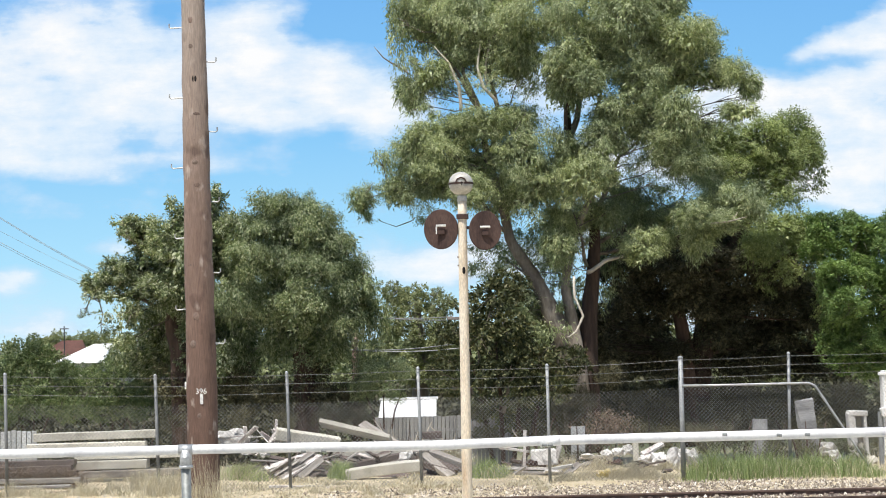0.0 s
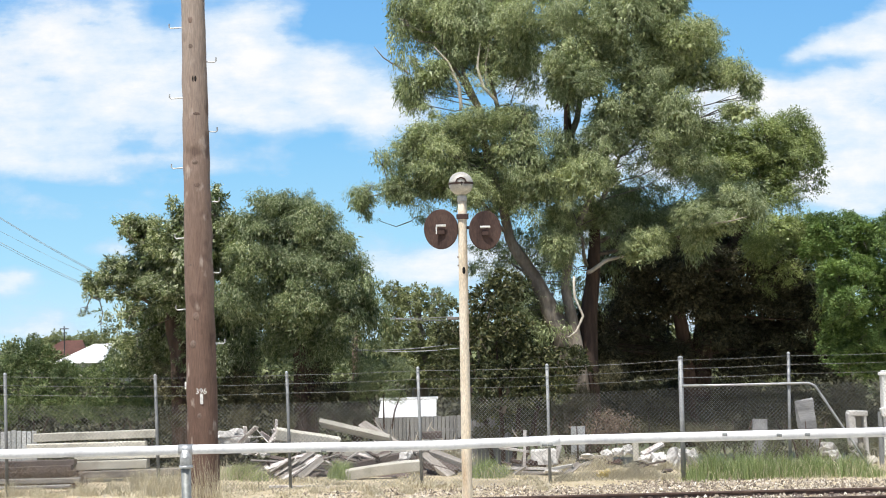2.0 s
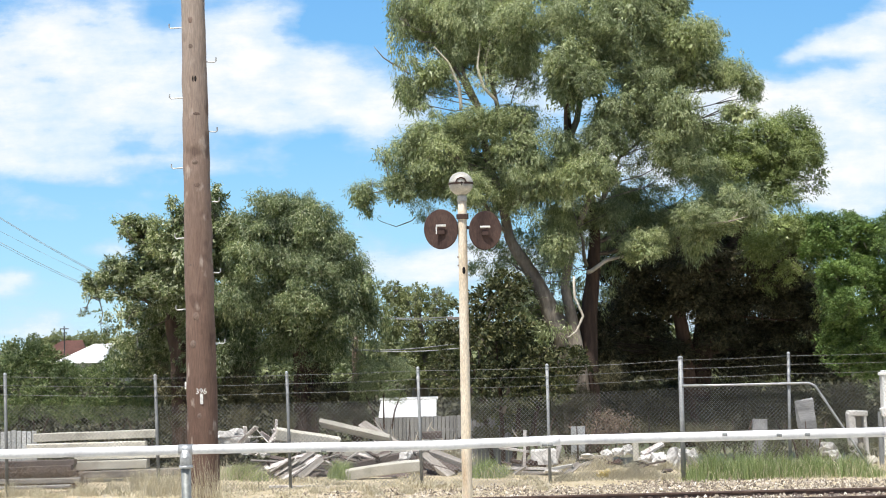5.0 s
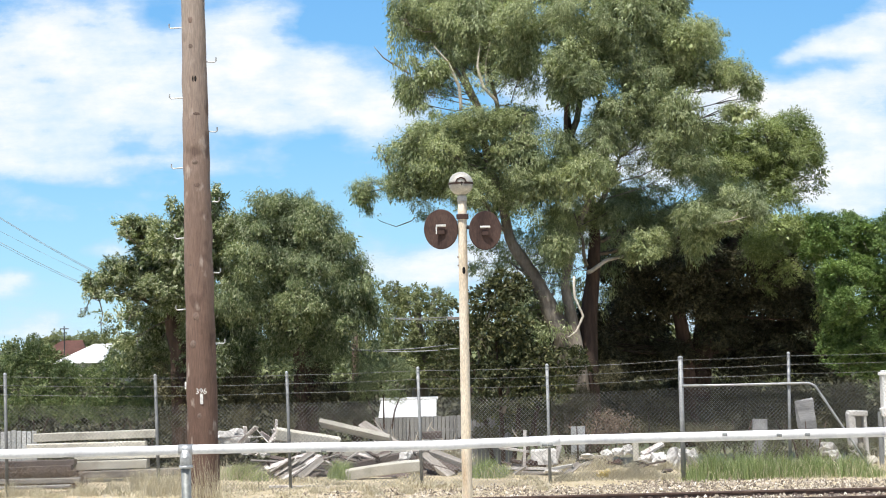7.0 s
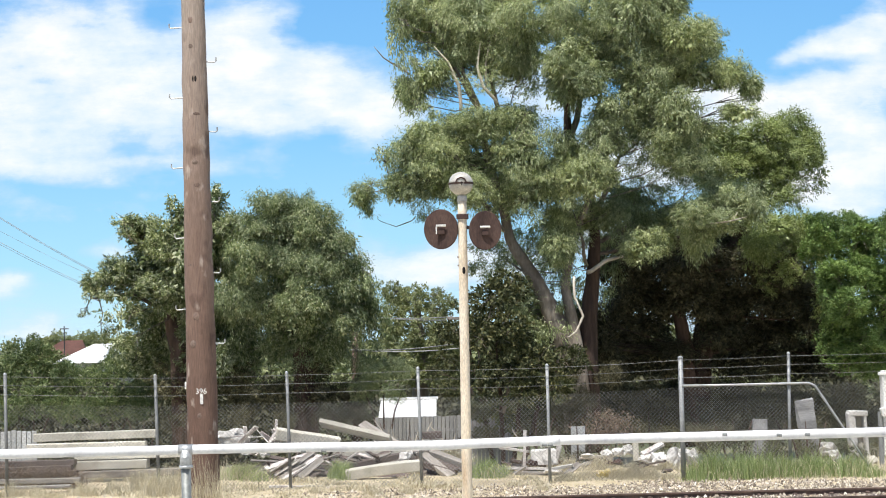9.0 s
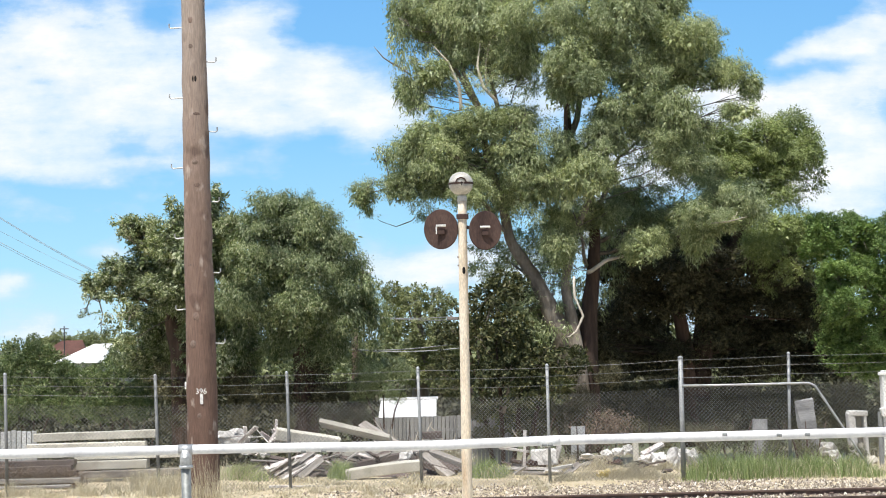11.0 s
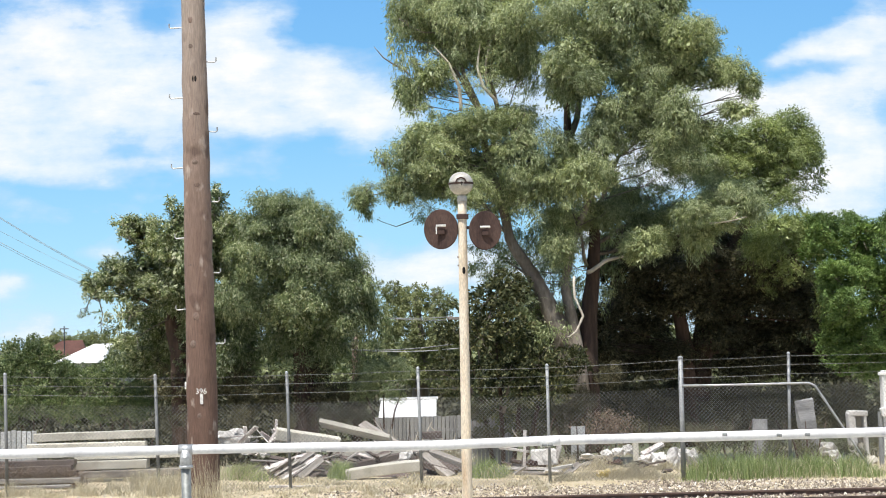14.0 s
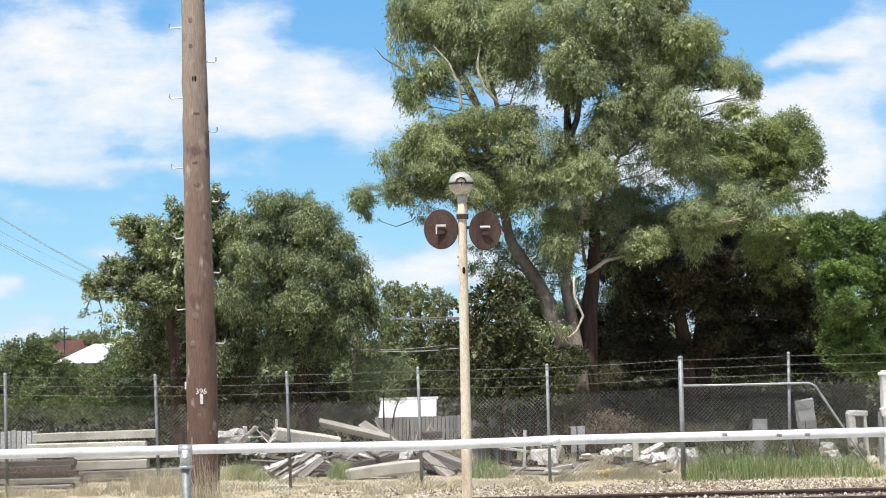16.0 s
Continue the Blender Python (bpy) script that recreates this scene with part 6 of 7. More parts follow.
    for k, (a, b) in enumerate(ends):
        lump("timber_plank", a, b, .14, .045, M_PAINTEDTIMBER if k in (3, 5) else M_GREYTIMBER, "bleached plank in a fanned scrap pile", "plank", 15 * k - 40, group=G4)
    G5 = "broken painted boards"
    rb = random.Random(21)
    for k in range(16):
        c = Vector(((-4.35, 38.20, 0.84))) + Vector((rb.uniform(-.42, .42), rb.uniform(-.3, .3), rb.uniform(-.25, .08)))
        d = Vector((rb.uniform(-1, 1), rb.uniform(-.5, .5), rb.uniform(-.8, .8))).normalized() * rb.uniform(.18, .4)
        lump("broken_board", c - d, c + d, rb.uniform(.06, .12), .025, M_PAINTEDTIMBER, "broken board with flaking white and red paint", "board", rb.uniform(-60, 60), rag=.006, group=G5)
    # mostly dark offcuts, added to deepen the shading between the larger pieces
    for k in range(46):
        c = Vector(((-2.98, 37.60, 0.42))) + Vector((rb.uniform(-1.3, 2.6), rb.uniform(-.6, .5), rb.uniform(-.35, .12)))
        d = Vector((rb.uniform(-1, 1), rb.uniform(-.5, .5), rb.uniform(-.5, .5))).normalized() * rb.uniform(.2, .55)
        lump("timber_offcut", c - d, c + d, rb.uniform(.06, .14), .04, rb.choice((M_GREYTIMBER, M_DARKTIMBER, M_DARKTIMBER, M_PAINTEDTIMBER)), "splintered offcut in a scrap heap", "offcut", rb.uniform(-60, 60), group="offcuts in the heap")
    for q, s in (((-0.97, 36.90, 0.42), .16), ((-0.87, 37.00, 0.48), .12), ((-1.24, 36.60, 0.22), .1), ((-4.51, 37.60, 0.61), .2), ((-4.11, 37.40, 0.56), .16)):
        boulder("pale_stone", q, (s * 1.4, s, s), M_STONE, "pale stone lying in a heap", "stone", s * 900)
    lump("pipe", (-3.75, 34.70, -0.00), (-1.05, 34.50, -0.06), .07, .075, M_PAINTEDTIMBER, "pale pipe lying along the ground", "pipe", rag=0.0)
    # east of the signal
    G6 = "stacked slabs"
    for k, (a, b) in enumerate((((1.12, 36.40, 0.14), (2.36, 36.40, 0.09)), ((1.30, 36.20, 0.05), (2.48, 36.20, 0.04)), ((1.48, 36.00, -0.03), (2.55, 36.00, -0.05)))):
        lump("timber_plank", a, b, .5, .06, (M_PAINTEDTIMBER, M_GREYTIMBER, M_DARKTIMBER)[k], "weathered board in a low stack", "plank", 6 * k - 6, group=G6)
    base = thing("scrap_machine", (2.11, 36.60, 0.19), "broken white cast machine part on weathered boards", "scrap")
    o = base.location
    part("body", block(bmesh.new(), pose(0, 0, .16, 0, 0, 12), (.55, .35, .32), .03, .03), M_STONE, base)
    part("flange", bar([Vector((.05, -.22, .22)), Vector((.05, -.26, .22))], .12, 18), M_STONE, base)
    part("bracket", block(bmesh.new(), pose(.3, -.02, .26, 0, 20, 0), (.12, .2, .34), .02, .02), M_PAINTEDTIMBER, base)
    part("pipe_stub", bar([Vector((-.3, -.1, .06)), Vector((-.2, -.25, .04))], .06, 12), M_RUST, base)
    lump("stake", (1.68, 36.80, 0.13), (1.71, 36.80, 0.94), .07, .07, M_PAINTEDTIMBER, "pale upright stake in the yard", "stake")
    lump("timber_plank", (1.21, 38.50, 0.45), (1.83, 38.00, 0.38), .12, .05, M_PAINTEDTIMBER, "pale board lying on scrap", "plank", group=G4)
    lump("branch", (1.52, 39.00, 0.83), (1.66, 39.00, 0.60), .035, .035, M_PALEBARK, "thin pale stick among scrap", "stick")
    lump("sheet_panel", (3.08, 39.50, -0.06), (3.10, 39.50, 0.84), .33, .05, M_STEEL, "upright grey sheet panel", "panel", 90)
    for q, s, tl in (((3.64, 38.00, 0.25), (.25, .2, .2), 20), ((3.86, 38.00, 0.31), (.22, .2, .16), -10), ((3.19, 38.00, 0.24), (.4, .2, .1), 4), ((4.19, 38.60, 0.32), (.2, .2, .2), 0),
                     ((4.97, 37.00, 0.14), (.3, .25, .55), 28), ((4.75, 37.30, 0.16), (.5, .3, .26), -15), ((5.47, 37.30, 0.20), (.24, .2, .32), -20), ((5.26, 37.60, 0.27), (.3, .3, .2), 5), ((4.49, 37.60, 0.18), (.3, .22, .16), 0),
                     ((8.68, 38.00, 0.26), (.35, .3, .26), 12), ((8.79, 37.80, 0.13), (.2, .2, .2), 40)):
        boulder("rubble_block", q, s, M_STONE, "white crumbling rubble block in dry grass", "rubble", 17 * s[0] * 10, 0.3, tl)
    lump("timber_plank", (4.39, 37.60, 0.28), (4.87, 37.80, 0.50), .16, .06, M_PAINTEDTIMBER, "pale plank tilted on rubble", "plank", 20, group=G4)
    lump("timber_plank", (3.00, 38.00, 0.20), (3.50, 38.00, 0.23), .14, .05, M_PAINTEDTIMBER, "pale plank among rubble", "plank", group=G4)
    lump("stake", (4.25, 37.70, 0.14), (4.25, 37.70, 0.55), .17, .12, M_CONCRETE, "short pale stump of a post", "stake")
    for k in range(34):
        x, y = rb.uniform(1.2, 5.6), rb.uniform(35.4, 39.6)
        c = Vector((x, y, level(x, y) + rb.uniform(.03, .16)))
        g = Vector((rb.uniform(-1, 1), rb.uniform(-.6, .6), rb.uniform(-.15, .3))).normalized() * rb.uniform(.1, .42)
        lump("timber_offcut", c - g, c + g, rb.uniform(.05, .15), rb.uniform(.03, .09), rb.choice((M_GREYTIMBER, M_DARKTIMBER, M_STONE, M_RUST, M_DARKTIMBER)), "weathered offcut lying in straw", "offcut", rb.uniform(-60, 60), group="offcuts in the straw")
    # old concrete pieces at the east end
    # both slabs: a shade grey is used in place of the concrete colour
    lump("concrete_slab", (8.78, 40.00, -0.24), (8.59, 40.00, 1.31), .10, .42, M_PALING, "upright broken concrete slab leaning over", "concrete slab", 0, rag=.07)
    lump("concrete_slab", (7.49, 40.00, -0.20), (7.53, 40.00, 0.88), .34, .12, M_PALING, "concrete slab on edge, coloured grey for shade", "concrete slab", 90)
    cab = thing("concrete_pit", (9.62, 39.00, 0.56), "pale concrete cable pit with an arched opening", "cable pit")
    for dx, w in ((-.13, .17), (.18, .07)):
        part("side", block(bmesh.new(), pose(dx, 0, -.12, 0, -3, 0), (w, .3, 1.2), .02, .01), M_STONE, cab)
    part("top", block(bmesh.new(), pose(0, 0, .45, 0, 2, 0), (.44, .32, .13), .02, .01), M_STONE, cab)
    part("back", block(bmesh.new(), pose(0, .12, -.12), (.3, .05, 1.2), .01), M_CONCRETE, cab)
    boulder("concrete_lump", (9.42, 37.00, 0.05), (.22, .2, .2), M_CONCRETE, "small concrete footing in grass", "concrete lump")
    box = thing("signal_cabinet", ((9.58, 36.50, 0.03)[0] + .05, 36.5, 0.0), "white trackside cabinet post with a rounded cap", "cabinet")
    z = lambda p: p[2]
    part("column", block(bmesh.new(), pose(.06, 0, ((9.60, 36.50, 2.01)[2] + .2) / 2), (.26, .26, (9.60, 36.50, 2.01)[2] - .2), .02), M_WHITE, box)
    part("cap", bar([(.06, 0, (9.60, 36.50, 1.96)[2]), (.06, 0, (9.60, 36.50, 2.01)[2]), (.06, 0, (9.61, 36.50, 2.06)[2])], [.19, .19, .12], 16), M_WHITE, box)
    part("tilted_box", block(bmesh.new(), pose(.02, -.18, (9.55, 36.50, 1.19)[2], 0, -14, 0), (.34, .12, .19), .012), M_WHITE, box, "white hinged box, tilted")
    part("leg", block(bmesh.new(), pose(-.13, -.05, (9.44, 36.50, 0.59)[2] - .18, 0, 0, 0), (.09, .09, 1.5), .01), M_FENCEPOST, box, "grey steel leg")


yard()


def mound():
    """The low bank of soil and rubble, added under the scrap to carry it; its dark colour fills the gaps."""
    me = bpy.data.meshes.new("soil_mound")
    nx, ny = 70, 26
    verts, faces = [], []
    for j in range(ny + 1):
        for i in range(nx + 1):
            u, v = i / nx, j / ny
            x, y = -5.4 + 6.2 * u, 36.7 + 3.4 * v
            edge = max(0.0, math.sin(math.pi * u)) ** 0.6 * max(0.0, math.sin(math.pi * min(1, v * 0.8))) ** 0.8
            h = edge * (0.42 + 0.16 * noise.noise((x * 1.1, y * 1.1, 2)) + 0.10 * noise.noise((x * 4, y * 4, 5)) + 0.05 * noise.noise((x * 11, y * 11, 5)))
            verts.append((x, y, level(x, y) + h - 0.03))
    for j in range(ny):
        for i in range(nx):
            k = j * (nx + 1) + i
            faces.append((k, k + 1, k + nx + 2, k + nx + 1))
    me.from_pydata(verts, [], faces)
    tagged(part("soil_mound", me, M_DARKTIMBER), "low dark soil bank added under scrap", "mound", kind="structure")


mound()


def paling_fences():
    for at, n, h, w, m, label in (((-2.12, 50.00, -0.17), 36, 1.75, .12, M_PALING, "grey weathered paling fence behind the yard"), ((-12.46, 44.00, 0.32), 12, 1.0, .14, M_GREYSHEET, "pale grey corrugated fence behind stacked beams")):
        f = thing("paling_fence", (at[0], at[1], level(at[0], at[1])), label, "fence")
        top = ((-1.22, 50.00, 0.68)[2] if h > 1.5 else (-11.41, 44.00, 0.86)[2]) - f.location.z
        r = random.Random(2)
        bm = block(bmesh.new(), pose(0, 0, top / 2), (w * .86, .02, top), .004)
        me = bpy.data.meshes.new("paling")
        bm.to_mesh(me)
        bm.free()
        for i in range(n):
            part("paling", me, m, f, at=(i * w * .98, r.uniform(-.008, .008), r.uniform(-.03, .01)))
        part("bearer", block(bmesh.new(), pose(n * w * .49, .05, top * .75), (n * w, .05, .08), .004), m, f)


paling_fences()


def shed():
    s = thing("shed", ((-1.26, 53.00, 0.15)[0], 52.0, level(0, 52)), "low shed with a white sheet metal roof behind a paling fence", "shed")
    o = s.location
    eave, ridge = (-1.20, 50.60, 0.64)[2] - o.z, (-1.24, 53.00, 1.08)[2] - o.z
    x0, x1 = (-2.10, 51.00, 0.97)[0] - o.x, (-0.33, 51.00, 0.93)[0] - o.x
    part("wall", block(bmesh.new(), pose((x0 + x1) / 2, .9, eave / 2), (x1 - x0 - .2, 4.0, eave), .01), M_PALING, s)
    for front in (1, -1):
        ya, yb = (-1.4, 1.0) if front > 0 else (3.4, 1.0)
        bm = bmesh.new()
        n = 30
        lo = [bm.verts.new((x0 + (x1 - x0) * i / n, ya, eave + .02 * (i % 2))) for i in range(n + 1)]
        hi = [bm.verts.new((x0 + (x1 - x0) * i / n, yb, ridge + .02 * (i % 2))) for i in range(n + 1)]
        for i in range(n):
            bm.faces.new((lo[i], lo[i + 1], hi[i + 1], hi[i]))
        part("roof", bm, M_SHEET, s)
    part("ridge_cap", bar([(x0 - .05, 1.0, ridge + .02), (x1 + .05, 1.0, ridge + .02)], .07, 8), M_STEEL, s)


shed()


def house(at, w, d, hw, hr, wall, roof, label, turn=0.0):
    h = thing("house", at, label, "house")
    h.rotation_euler = (0, 0, radians(turn))
    part("wall", block(bmesh.new(), pose(0, 0, hw / 2), (w, d, hw), .02), wall, h)
    bm = bmesh.new()
    v = [bm.verts.new(p) for p in ((-w / 2 - .4, -d / 2 - .4, hw + .003), (w / 2 + .4, -d / 2 - .4, hw + .003), (w / 2 + .4, d / 2 + .4, hw + .003), (-w / 2 - .4, d / 2 + .4, hw + .003), (0, 0, hw + hr), (w * .42, 0, hw + hr))]
    for q in ((0, 1, 5, 4), (2, 3, 4, 5), (1, 2, 5), (3, 0, 4), (3, 2, 1, 0)):
        bm.faces.new([v[i] for i in q])
    part("roof", bm, roof, h)
    for x in (-w * .25, w * .25):
        win = part("window", block(bmesh.new(), pose(x, -d / 2 - .02, hw * .55), (1.4, .1, 1.2), .01), M_WHITE, h)
        part("pane", block(bmesh.new(), pose(x, -d / 2 - .08, hw * .55), (1.2, .04, 1.0), .005), M_CABLE, win)


def far_houses():
    p = (-43.99, 190.00, 1.91)
    house((p[0], 190.0, p[2] - 2.6), 5.5, 7, 2.6, 2.0, M_REDROOF, M_REDROOF, "distant red-brown brick house", 10)
    p = (-36.47, 170.00, 1.49)
    house((p[0] + .4, 170.0, p[2] - 2.4), 4.6, 8, 2.4, 1.9, M_HOUSE, M_SHEET, "distant house with a pale metal roof", -12)
    m = thing("aerial_mast", ((-42.56, 185.00, 3.44)[0], 185.0, (-42.60, 185.00, 0.29)[2]), "thin rooftop aerial mast far away", "mast")
    part("pole", bar([(0, 0, -3), (0, 0, 5.2)], .07, 6), M_CABLE, m)
    part("crossbar", bar([(-.5, 0, 4.9), (.5, 0, 4.9)], .06, 6), M_CABLE, m)


far_houses()


def power_pole(at, top, arm, label):
    p = thing("power_pole", (at[0], at[1], level(at[0], at[1])), label, "power pole", "power poles")
    h = top - p.location.z
    part("shaft", bar([(0, 0, -.3), (0, 0, h + .25)], [.15, .10], 10), M_POLE, p, smooth=True)
    part("crossarm", block(bmesh.new(), pose(0, -.12, h - .06), (arm, .1, .1), .01), M_GREYTIMBER, p)
    return p.location + Vector((0, -.12, h))


def cables():
    west = power_pole((-21.39, 70.00, 10.62), (-21.39, 70.00, 10.62)[2], 2.4, "distant timber power pole with a crossarm")
    hid = power_pole((-10.65, 70.50, 3.51), (-10.64, 70.50, 4.23)[2], 2.4, "distant timber power pole behind trees")
    for k, (dx, r) in enumerate(((-.35, .011), (-.15, .010), (0.1, .007), (.0, .010), (.2, .008))):
        a, b = west + Vector((dx, 0, -(0, .12, 1.1, 1.5, 1.75)[k])), hid + Vector((dx, 0, -(0, 0, .0, .5, .6)[k]))
        pts = [a.lerp(b, i / 16) + Vector((0, 0, -.35 * math.sin(math.pi * i / 16))) for i in range(17)]
        tagged(part("power_line", bar([p - a for p in pts], r, 5), M_FENCEPOST, at=a), "thin overhead power line", "cable", "power lines")
    left = power_pole((-3.14, 57.50, 3.08), (-3.12, 57.50, 3.94)[2], 1.4, "power pole hidden among drooping trees")
    right = power_pole((0.78, 57.50, 2.98), (0.80, 57.50, 3.76)[2], 1.4, "power pole behind a signal post")
    for dx, dz, r in ((-.5, 0, .013), (.5, -.1, .013), (-.5, -1.22, .018), (.5, -1.3, .018)):
        a, b = left + Vector((dx, 0, dz)), right + Vector((dx, 0, dz * .78))
        bm = bar([(b - a) * i / 8 - Vector((0, 0, .10 * math.sin(math.pi * i / 8))) for i in range(9)], r, 6)
        tagged(part("power_line", bm, M_FENCEPOST, at=a), "pale overhead wire among trees", "cable", "power lines")


cables()


# ---- grass and weeds ----
def tufts(name, material, label, spots, seed, lean=0.35, width=0.006, category="grass"):
    """Blades in spots (x, y, half width, half depth, height, count), rooted in the ground."""
    rng = np.random.default_rng(seed)
    out = []
    for x, y, rx, ry, h, n in spots:
        n = int(n)
        px, py = x + rng.normal(size=n) * rx * .55, y + rng.normal(size=n) * ry * .55
        hh = h * rng.uniform(.35, 1.05, n) * np.exp(-((px - x) / (rx * 1.6)) ** 2)
        z = np.array([level(a, b) for a, b in zip(px, py)]) - .02
        d = rng.normal(size=(n, 2)) * lean * hh[:, None]
        a = rng.uniform(0, 3.14, n)
        wx, wy = np.cos(a) * width, np.sin(a) * width * .5
        root = np.stack([px, py, z], 1)
        mid = root + np.stack([d[:, 0] * .3, d[:, 1] * .3, hh * .62], 1)
        tip = root + np.stack([d[:, 0], d[:, 1], hh], 1)
        w = np.stack([wx, wy, np.zeros(n)], 1)
        out.append(np.stack([root - w, root + w, mid + w, mid - w], 1))
        out.append(np.stack([mid - w, mid + w, tip + w * .25, tip - w * .25], 1))
    ob = part(name, quads(name, np.concatenate(out), material))
    return tagged(ob, label, category, kind="stuff")


def meadow():
    rng = random.Random(31)
    # straw all along the fence foot and in the yard
    spots = [(rng.uniform(-10, 11), rng.uniform(33.2, 40.5), rng.uniform(.15, .5), rng.uniform(.1, .3), rng.uniform(.06, .2), 90) for _ in range(300)]
    tufts("dry_grass", M_DRY, "short dry straw over the yard", spots, 1, .6)
    spots = [(rng.uniform(-10, 1.5), rng.uniform(31.0, 34.2), rng.uniform(.15, .45), .25, rng.uniform(.05, .17), 70) for _ in range(85)]
    tufts("dry_grass", M_DRY, "dry straw and weeds in front of the fence", spots, 2, .5)
    tall = [(x, y, .22, .25, h, n) for (x, y, _), h, n in (((-5.60, 33.31, 0.00), .8, 160), ((-5.91, 33.15, 0.00), .95, 160), ((-6.46, 34.27, 0.00), .7, 120), ((-6.95, 34.41, 0.00), .5, 90), ((-7.40, 33.79, 0.00), .6, 80), ((-5.61, 34.81, 0.00), .8, 120),
            ((3.82, 34.50, 0.00), .62, 260), ((3.50, 34.32, 0.00), .5, 200), ((4.19, 34.67, 0.00), .45, 150), ((1.82, 32.49, 0.00), .3, 120), ((2.92, 35.05, 0.00), .4, 160), ((-8.44, 33.82, 0.00), .5, 80), ((-8.94, 33.95, 0.00), .6, 80), ((-1.49, 32.44, 0.00), .28, 160), ((-0.83, 32.50, 0.00), .3, 160), ((-2.65, 33.24, 0.00), .26, 100), ((2.73, 37.22, 0.00), .5, 200), ((3.37, 37.33, 0.00), .5, 200), ((4.79, 36.56, 0.00), .4, 200), ((1.31, 36.42, 0.00), .3, 160), ((2.42, 34.64, 0.00), .3, 160), ((-6.92, 37.41, 0.00), .6, 160), ((-7.80, 37.37, 0.00), .4, 120))]
    tufts("tall_dry_grass", M_DRY, "tall dry seeding grass by the fence", [(x, y, rx, ry, h * .72, n * 2.6) for x, y, rx, ry, h, n in tall], 3, .34, .0023)
    tufts("dry_grass", M_DRY, "dry stems mixed through green grass", [(x, y - .1, .5, .35, h, 70) for (x, y, _), h in (((5.27, 34.07, 0.00), .5), ((5.93, 33.87, 0.00), .42), ((6.63, 33.93, 0.00), .5), ((7.28, 33.74, 0.00), .45), ((7.95, 33.67, 0.00), .5), ((8.54, 33.49, 0.00), .4), ((0.91, 35.37, 0.00), .4))], 9, .4, .0035)
    # stalks round the pole's foot
    near = [(-3.25 + dx, 21.6 + dy, .18, .12, h * 1.0, 130) for dx, dy, h in ((-.25, -.1, 1.3), (.05, -.15, 1.55), (.25, -.1, 1.4), (-.55, .1, 1.2), (.4, .15, 1.1), (-.85, .3, 1.45), (-1.05, .4, 1.2))]
    tufts("tall_dry_grass", M_DRY, "tall dry stalks round the foot of a pole", near, 4, .18, .0022)
    tufts("dry_vine", M_DRY, "brown dry tangle climbing a timber pole", [(-3.18 + dx, 21.66, .2, .06, h, 240) for dx, h in ((-.2, 1.5), (.0, 1.75), (.2, 1.6), (.32, 1.35))], 10, .12, .0026)
    tufts("red_weed", M_DEAD, "low reddish dead weeds over old sleepers", [(x, 35.95, .4, .12, .62, 420) for x in (-10.3, -9.8, -9.3, -8.8, -8.3)], 12, .8, .005)
    green = [(x, y, rx, .3, h, n) for (x, y, _), rx, h, n in (((5.65, 34.23, 0.00), .5, .85, 60), ((6.42, 34.00, 0.00), .6, .9, 60), ((7.39, 33.70, 0.00), .6, .8, 50), ((8.14, 33.48, 0.00), .4, .75, 40), ((5.38, 34.03, 0.00), .45, .62, 420), ((6.04, 33.84, 0.00), .5, .58, 480), ((6.74, 33.90, 0.00), .5, .55, 480), ((7.42, 33.83, 0.00), .5, .52, 460), ((8.09, 33.77, 0.00), .5, .5, 420), ((8.50, 33.37, 0.00), .3, .3, 200), ((4.99, 33.61, 0.00), .2, .4, 120),
            ((0.79, 35.41, 0.00), .3, .5, 420), ((1.10, 35.60, 0.00), .25, .35, 200), ((-2.38, 36.07, 0.00), .2, .5, 300), ((-2.23, 36.60, 0.00), .12, .4, 120))]
    tufts("green_grass", M_GRASS, "tall green grass along the wire fence", green + [(x, y + .2, rx, .3, h * .9, n) for x, y, rx, _, h, n in green], 5, .3, .0048)
    grey = [(x, y, rx, .3, h, n) for (x, y, _), rx, h, n in (((-4.54, 36.71, 0.00), .42, .42, 500), ((-4.19, 36.31, 0.00), .3, .3, 250), ((-4.87, 36.80, 0.00), .25, .35, 200))]
    tufts("straw_bush", M_DRY, "pale dry stems through a tussock", grey, 16, .6, .004)
    tufts("straw_bush", M_GRASS, "rounded grey-green tussock in dry soil", grey, 6, .55, .005)
    yel = [(x, y, .22, .2, .2, 240) for x, y, _ in ((3.34, 35.07, 0.00), (3.59, 35.13, 0.00))]
    tufts("yellow_weed", M_YELLOW, "low yellow weeds in straw", yel, 7, .7, .008)


meadow()


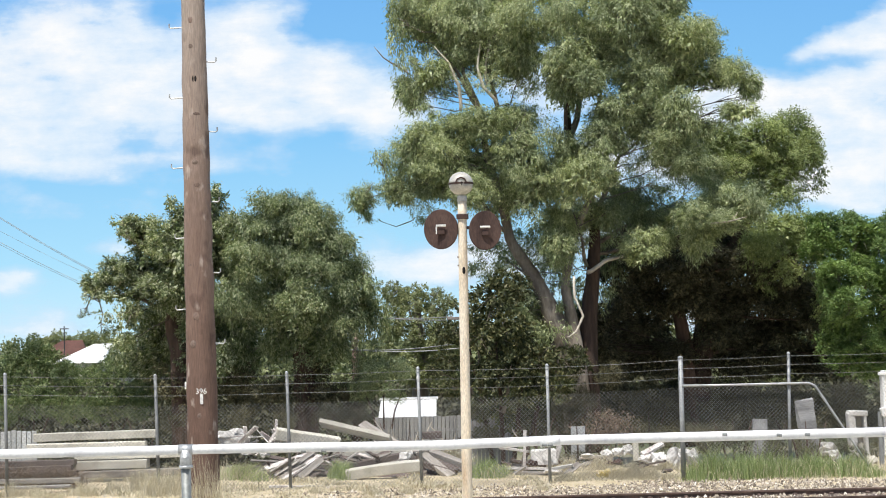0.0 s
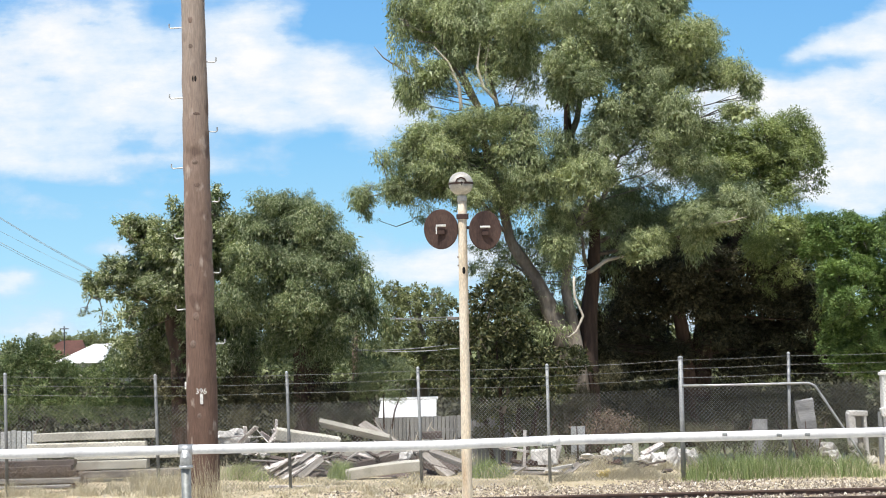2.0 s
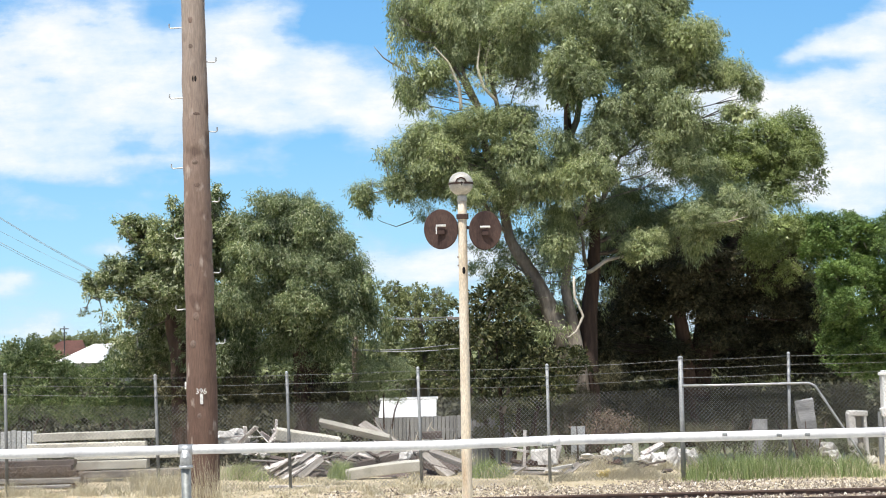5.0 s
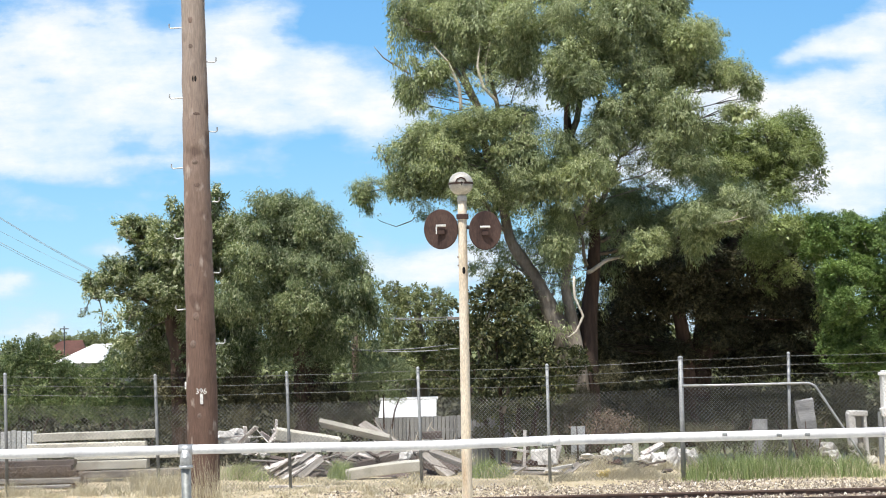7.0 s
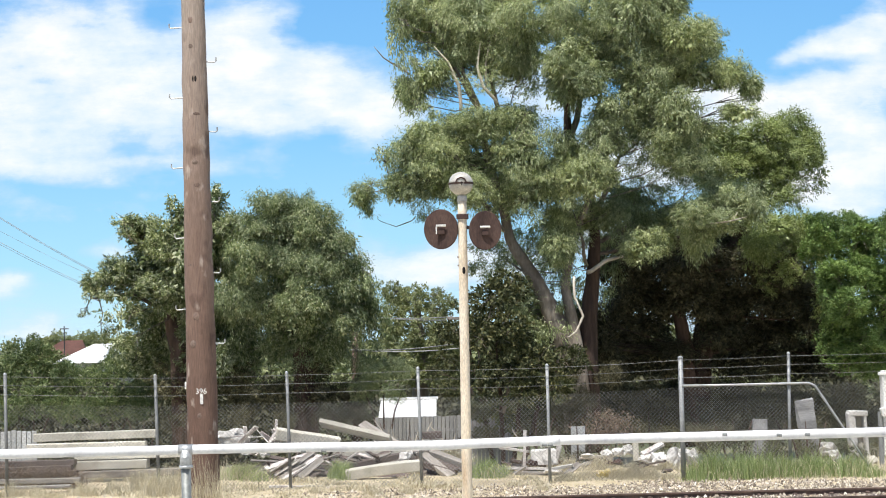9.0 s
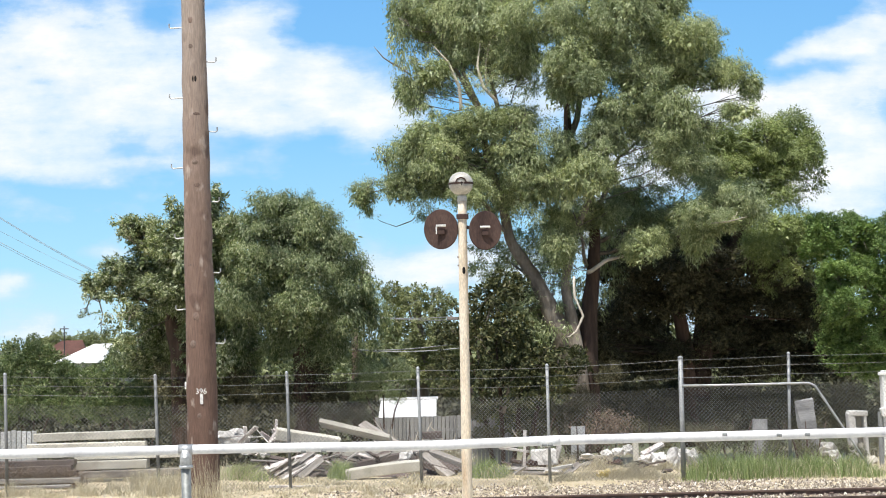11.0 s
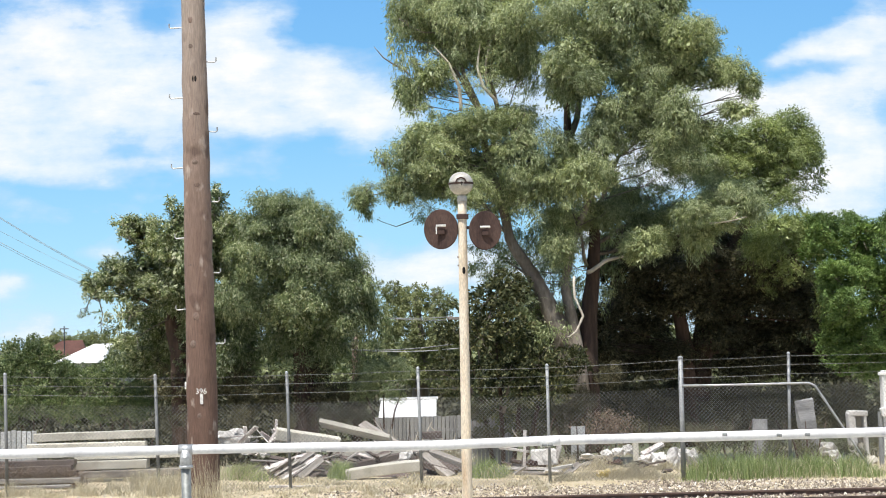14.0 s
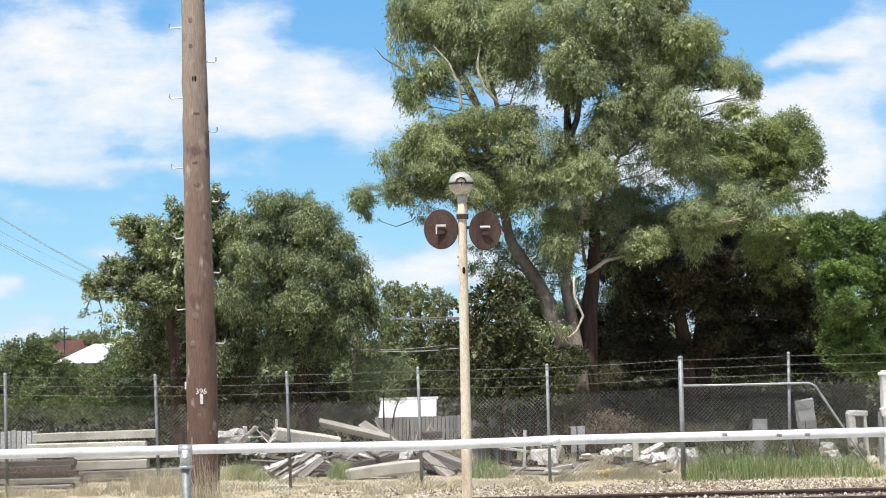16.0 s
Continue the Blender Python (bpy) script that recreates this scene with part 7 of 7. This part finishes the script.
def dead_brush():
    b = thing("dead_bush", ((3.86, 41.00, 0.26)[0], 41.0, level(5, 41)), "dead reddish-brown bush against the shade", "bush")
    rng = np.random.default_rng(8)
    for k in range(6):
        part("stem", bar([(0.1 * k - .3, 0, 0), (.22 * k - .6, 0, .6), (.3 * k - .8, 0, 1.2)], [.02, .015, .006], 5), M_DARKBARK, b)
    pts = clump_cloud(rng, 60, 40, .13, .1) * np.array([1.0, .5, .72]) + np.array([0.1, 0, 1.0])
    tagged(part("dry_crown", quads("dry_crown", leaf_corners(rng, pts, .09, .012, 0, 0), M_DEAD), None, b), kind="stuff")
    w = thing("dead_bush", ((0.10, 41.00, 0.35)[0], 41.0, level(0, 41)), "low straw-coloured dead bush by the paling fence", "bush")
    pts = clump_cloud(rng, 50, 30, .13, .1) * np.array([.45, .4, .35]) + np.array([0, 0, .4])
    tagged(part("dry_crown", quads("dry_crown", leaf_corners(rng, pts, .1, .012, 0, 0), M_DRY), None, w), kind="stuff")
    t = thing("fallen_branches", (-1.03, 42.00, 0.57), "bare fallen branches lying on the heap", "branches")
    r = random.Random(4)
    for k in range(26):
        a = Vector((r.uniform(-.7, 1.3), 0, -.5))
        e = a + Vector((r.uniform(-.6, .6), r.uniform(-.2, .2), r.uniform(.3, 1.0)))
        part("branch", bar([a, a.lerp(e, .5) + Vector((.06, 0, .05)), e], [.022, .016, .006], 5), M_PALEBARK if k % 3 == 0 else M_DARKBARK, t)


dead_brush()


# ---- what moves: clouds drift, limbs and leaves sway ----
GUSTS = {
    "limb": ((0, 0), (1.5, .0), (3, .35), (4, .25), (6.5, .85), (8, 1.0), (9, .65), (11.5, .7), (12, .25), (13, .15), (14.5, .2), (16, -.05)),
    "west": ((0, 0), (2, .2), (4, .5), (6.5, .7), (8, 1.0), (9, .3), (11.5, .5), (12.5, -.2), (15, -.35), (16, -.2)),
    "east": ((0, 0), (2, .4), (3.5, 1.0), (7, 1.0), (9, .5), (11.5, .0), (14, -.9), (16, 0)),
    "left": ((0, 0), (2, .7), (4, 1.0), (6.5, .5), (7.5, .75), (9, .5), (11.5, .1), (12, -.2), (13, .5), (15, -.3), (16, -.2)),
}


def gust(kind, phase, t):
    if kind == "own":
        return 0.55 * math.sin(1.3 * t + phase) + 0.35 * math.sin(2.9 * t + 2 * phase) + 0.3 * math.sin(0.45 * t)
    rows = GUSTS[kind]
    for (t0, a), (t1, b) in zip(rows, rows[1:]):
        if t <= t1:
            s = (t - t0) / (t1 - t0)
            return a + (b - a) * s * s * (3 - 2 * s) + 0.12 * math.sin(3.1 * t + phase)
    return rows[-1][1]


def motions():
    walk(cloud_west, [(0.0, pose(0, 2950, 0)), (8.0, pose(-11, 2950, -4.5)), (16.0, pose(-22, 2950, -9))])
    walk(cloud_east, [(0.0, pose(0, 2940, 0)), (8.0, pose(-25, 2940, -5.5)), (16.0, pose(-49, 2940, -11))])
    for ob, place, turn, strength, kind, phase in SWAYS:
        step = 1.0 if ob.name.startswith("leaf_clump") else 0.5
        rest, rows = turn.to_matrix().to_4x4(), []
        for i in range(int(16 / step) + 1):
            t = i * step
            g = gust(kind, phase, t) * strength
            rows.append((t, Matrix.Translation(place) @ pose(0, 0, 0, 0.35 * strength * math.sin(1.7 * t + phase), g, 0) @ rest))
        walk(ob, rows)


motions()
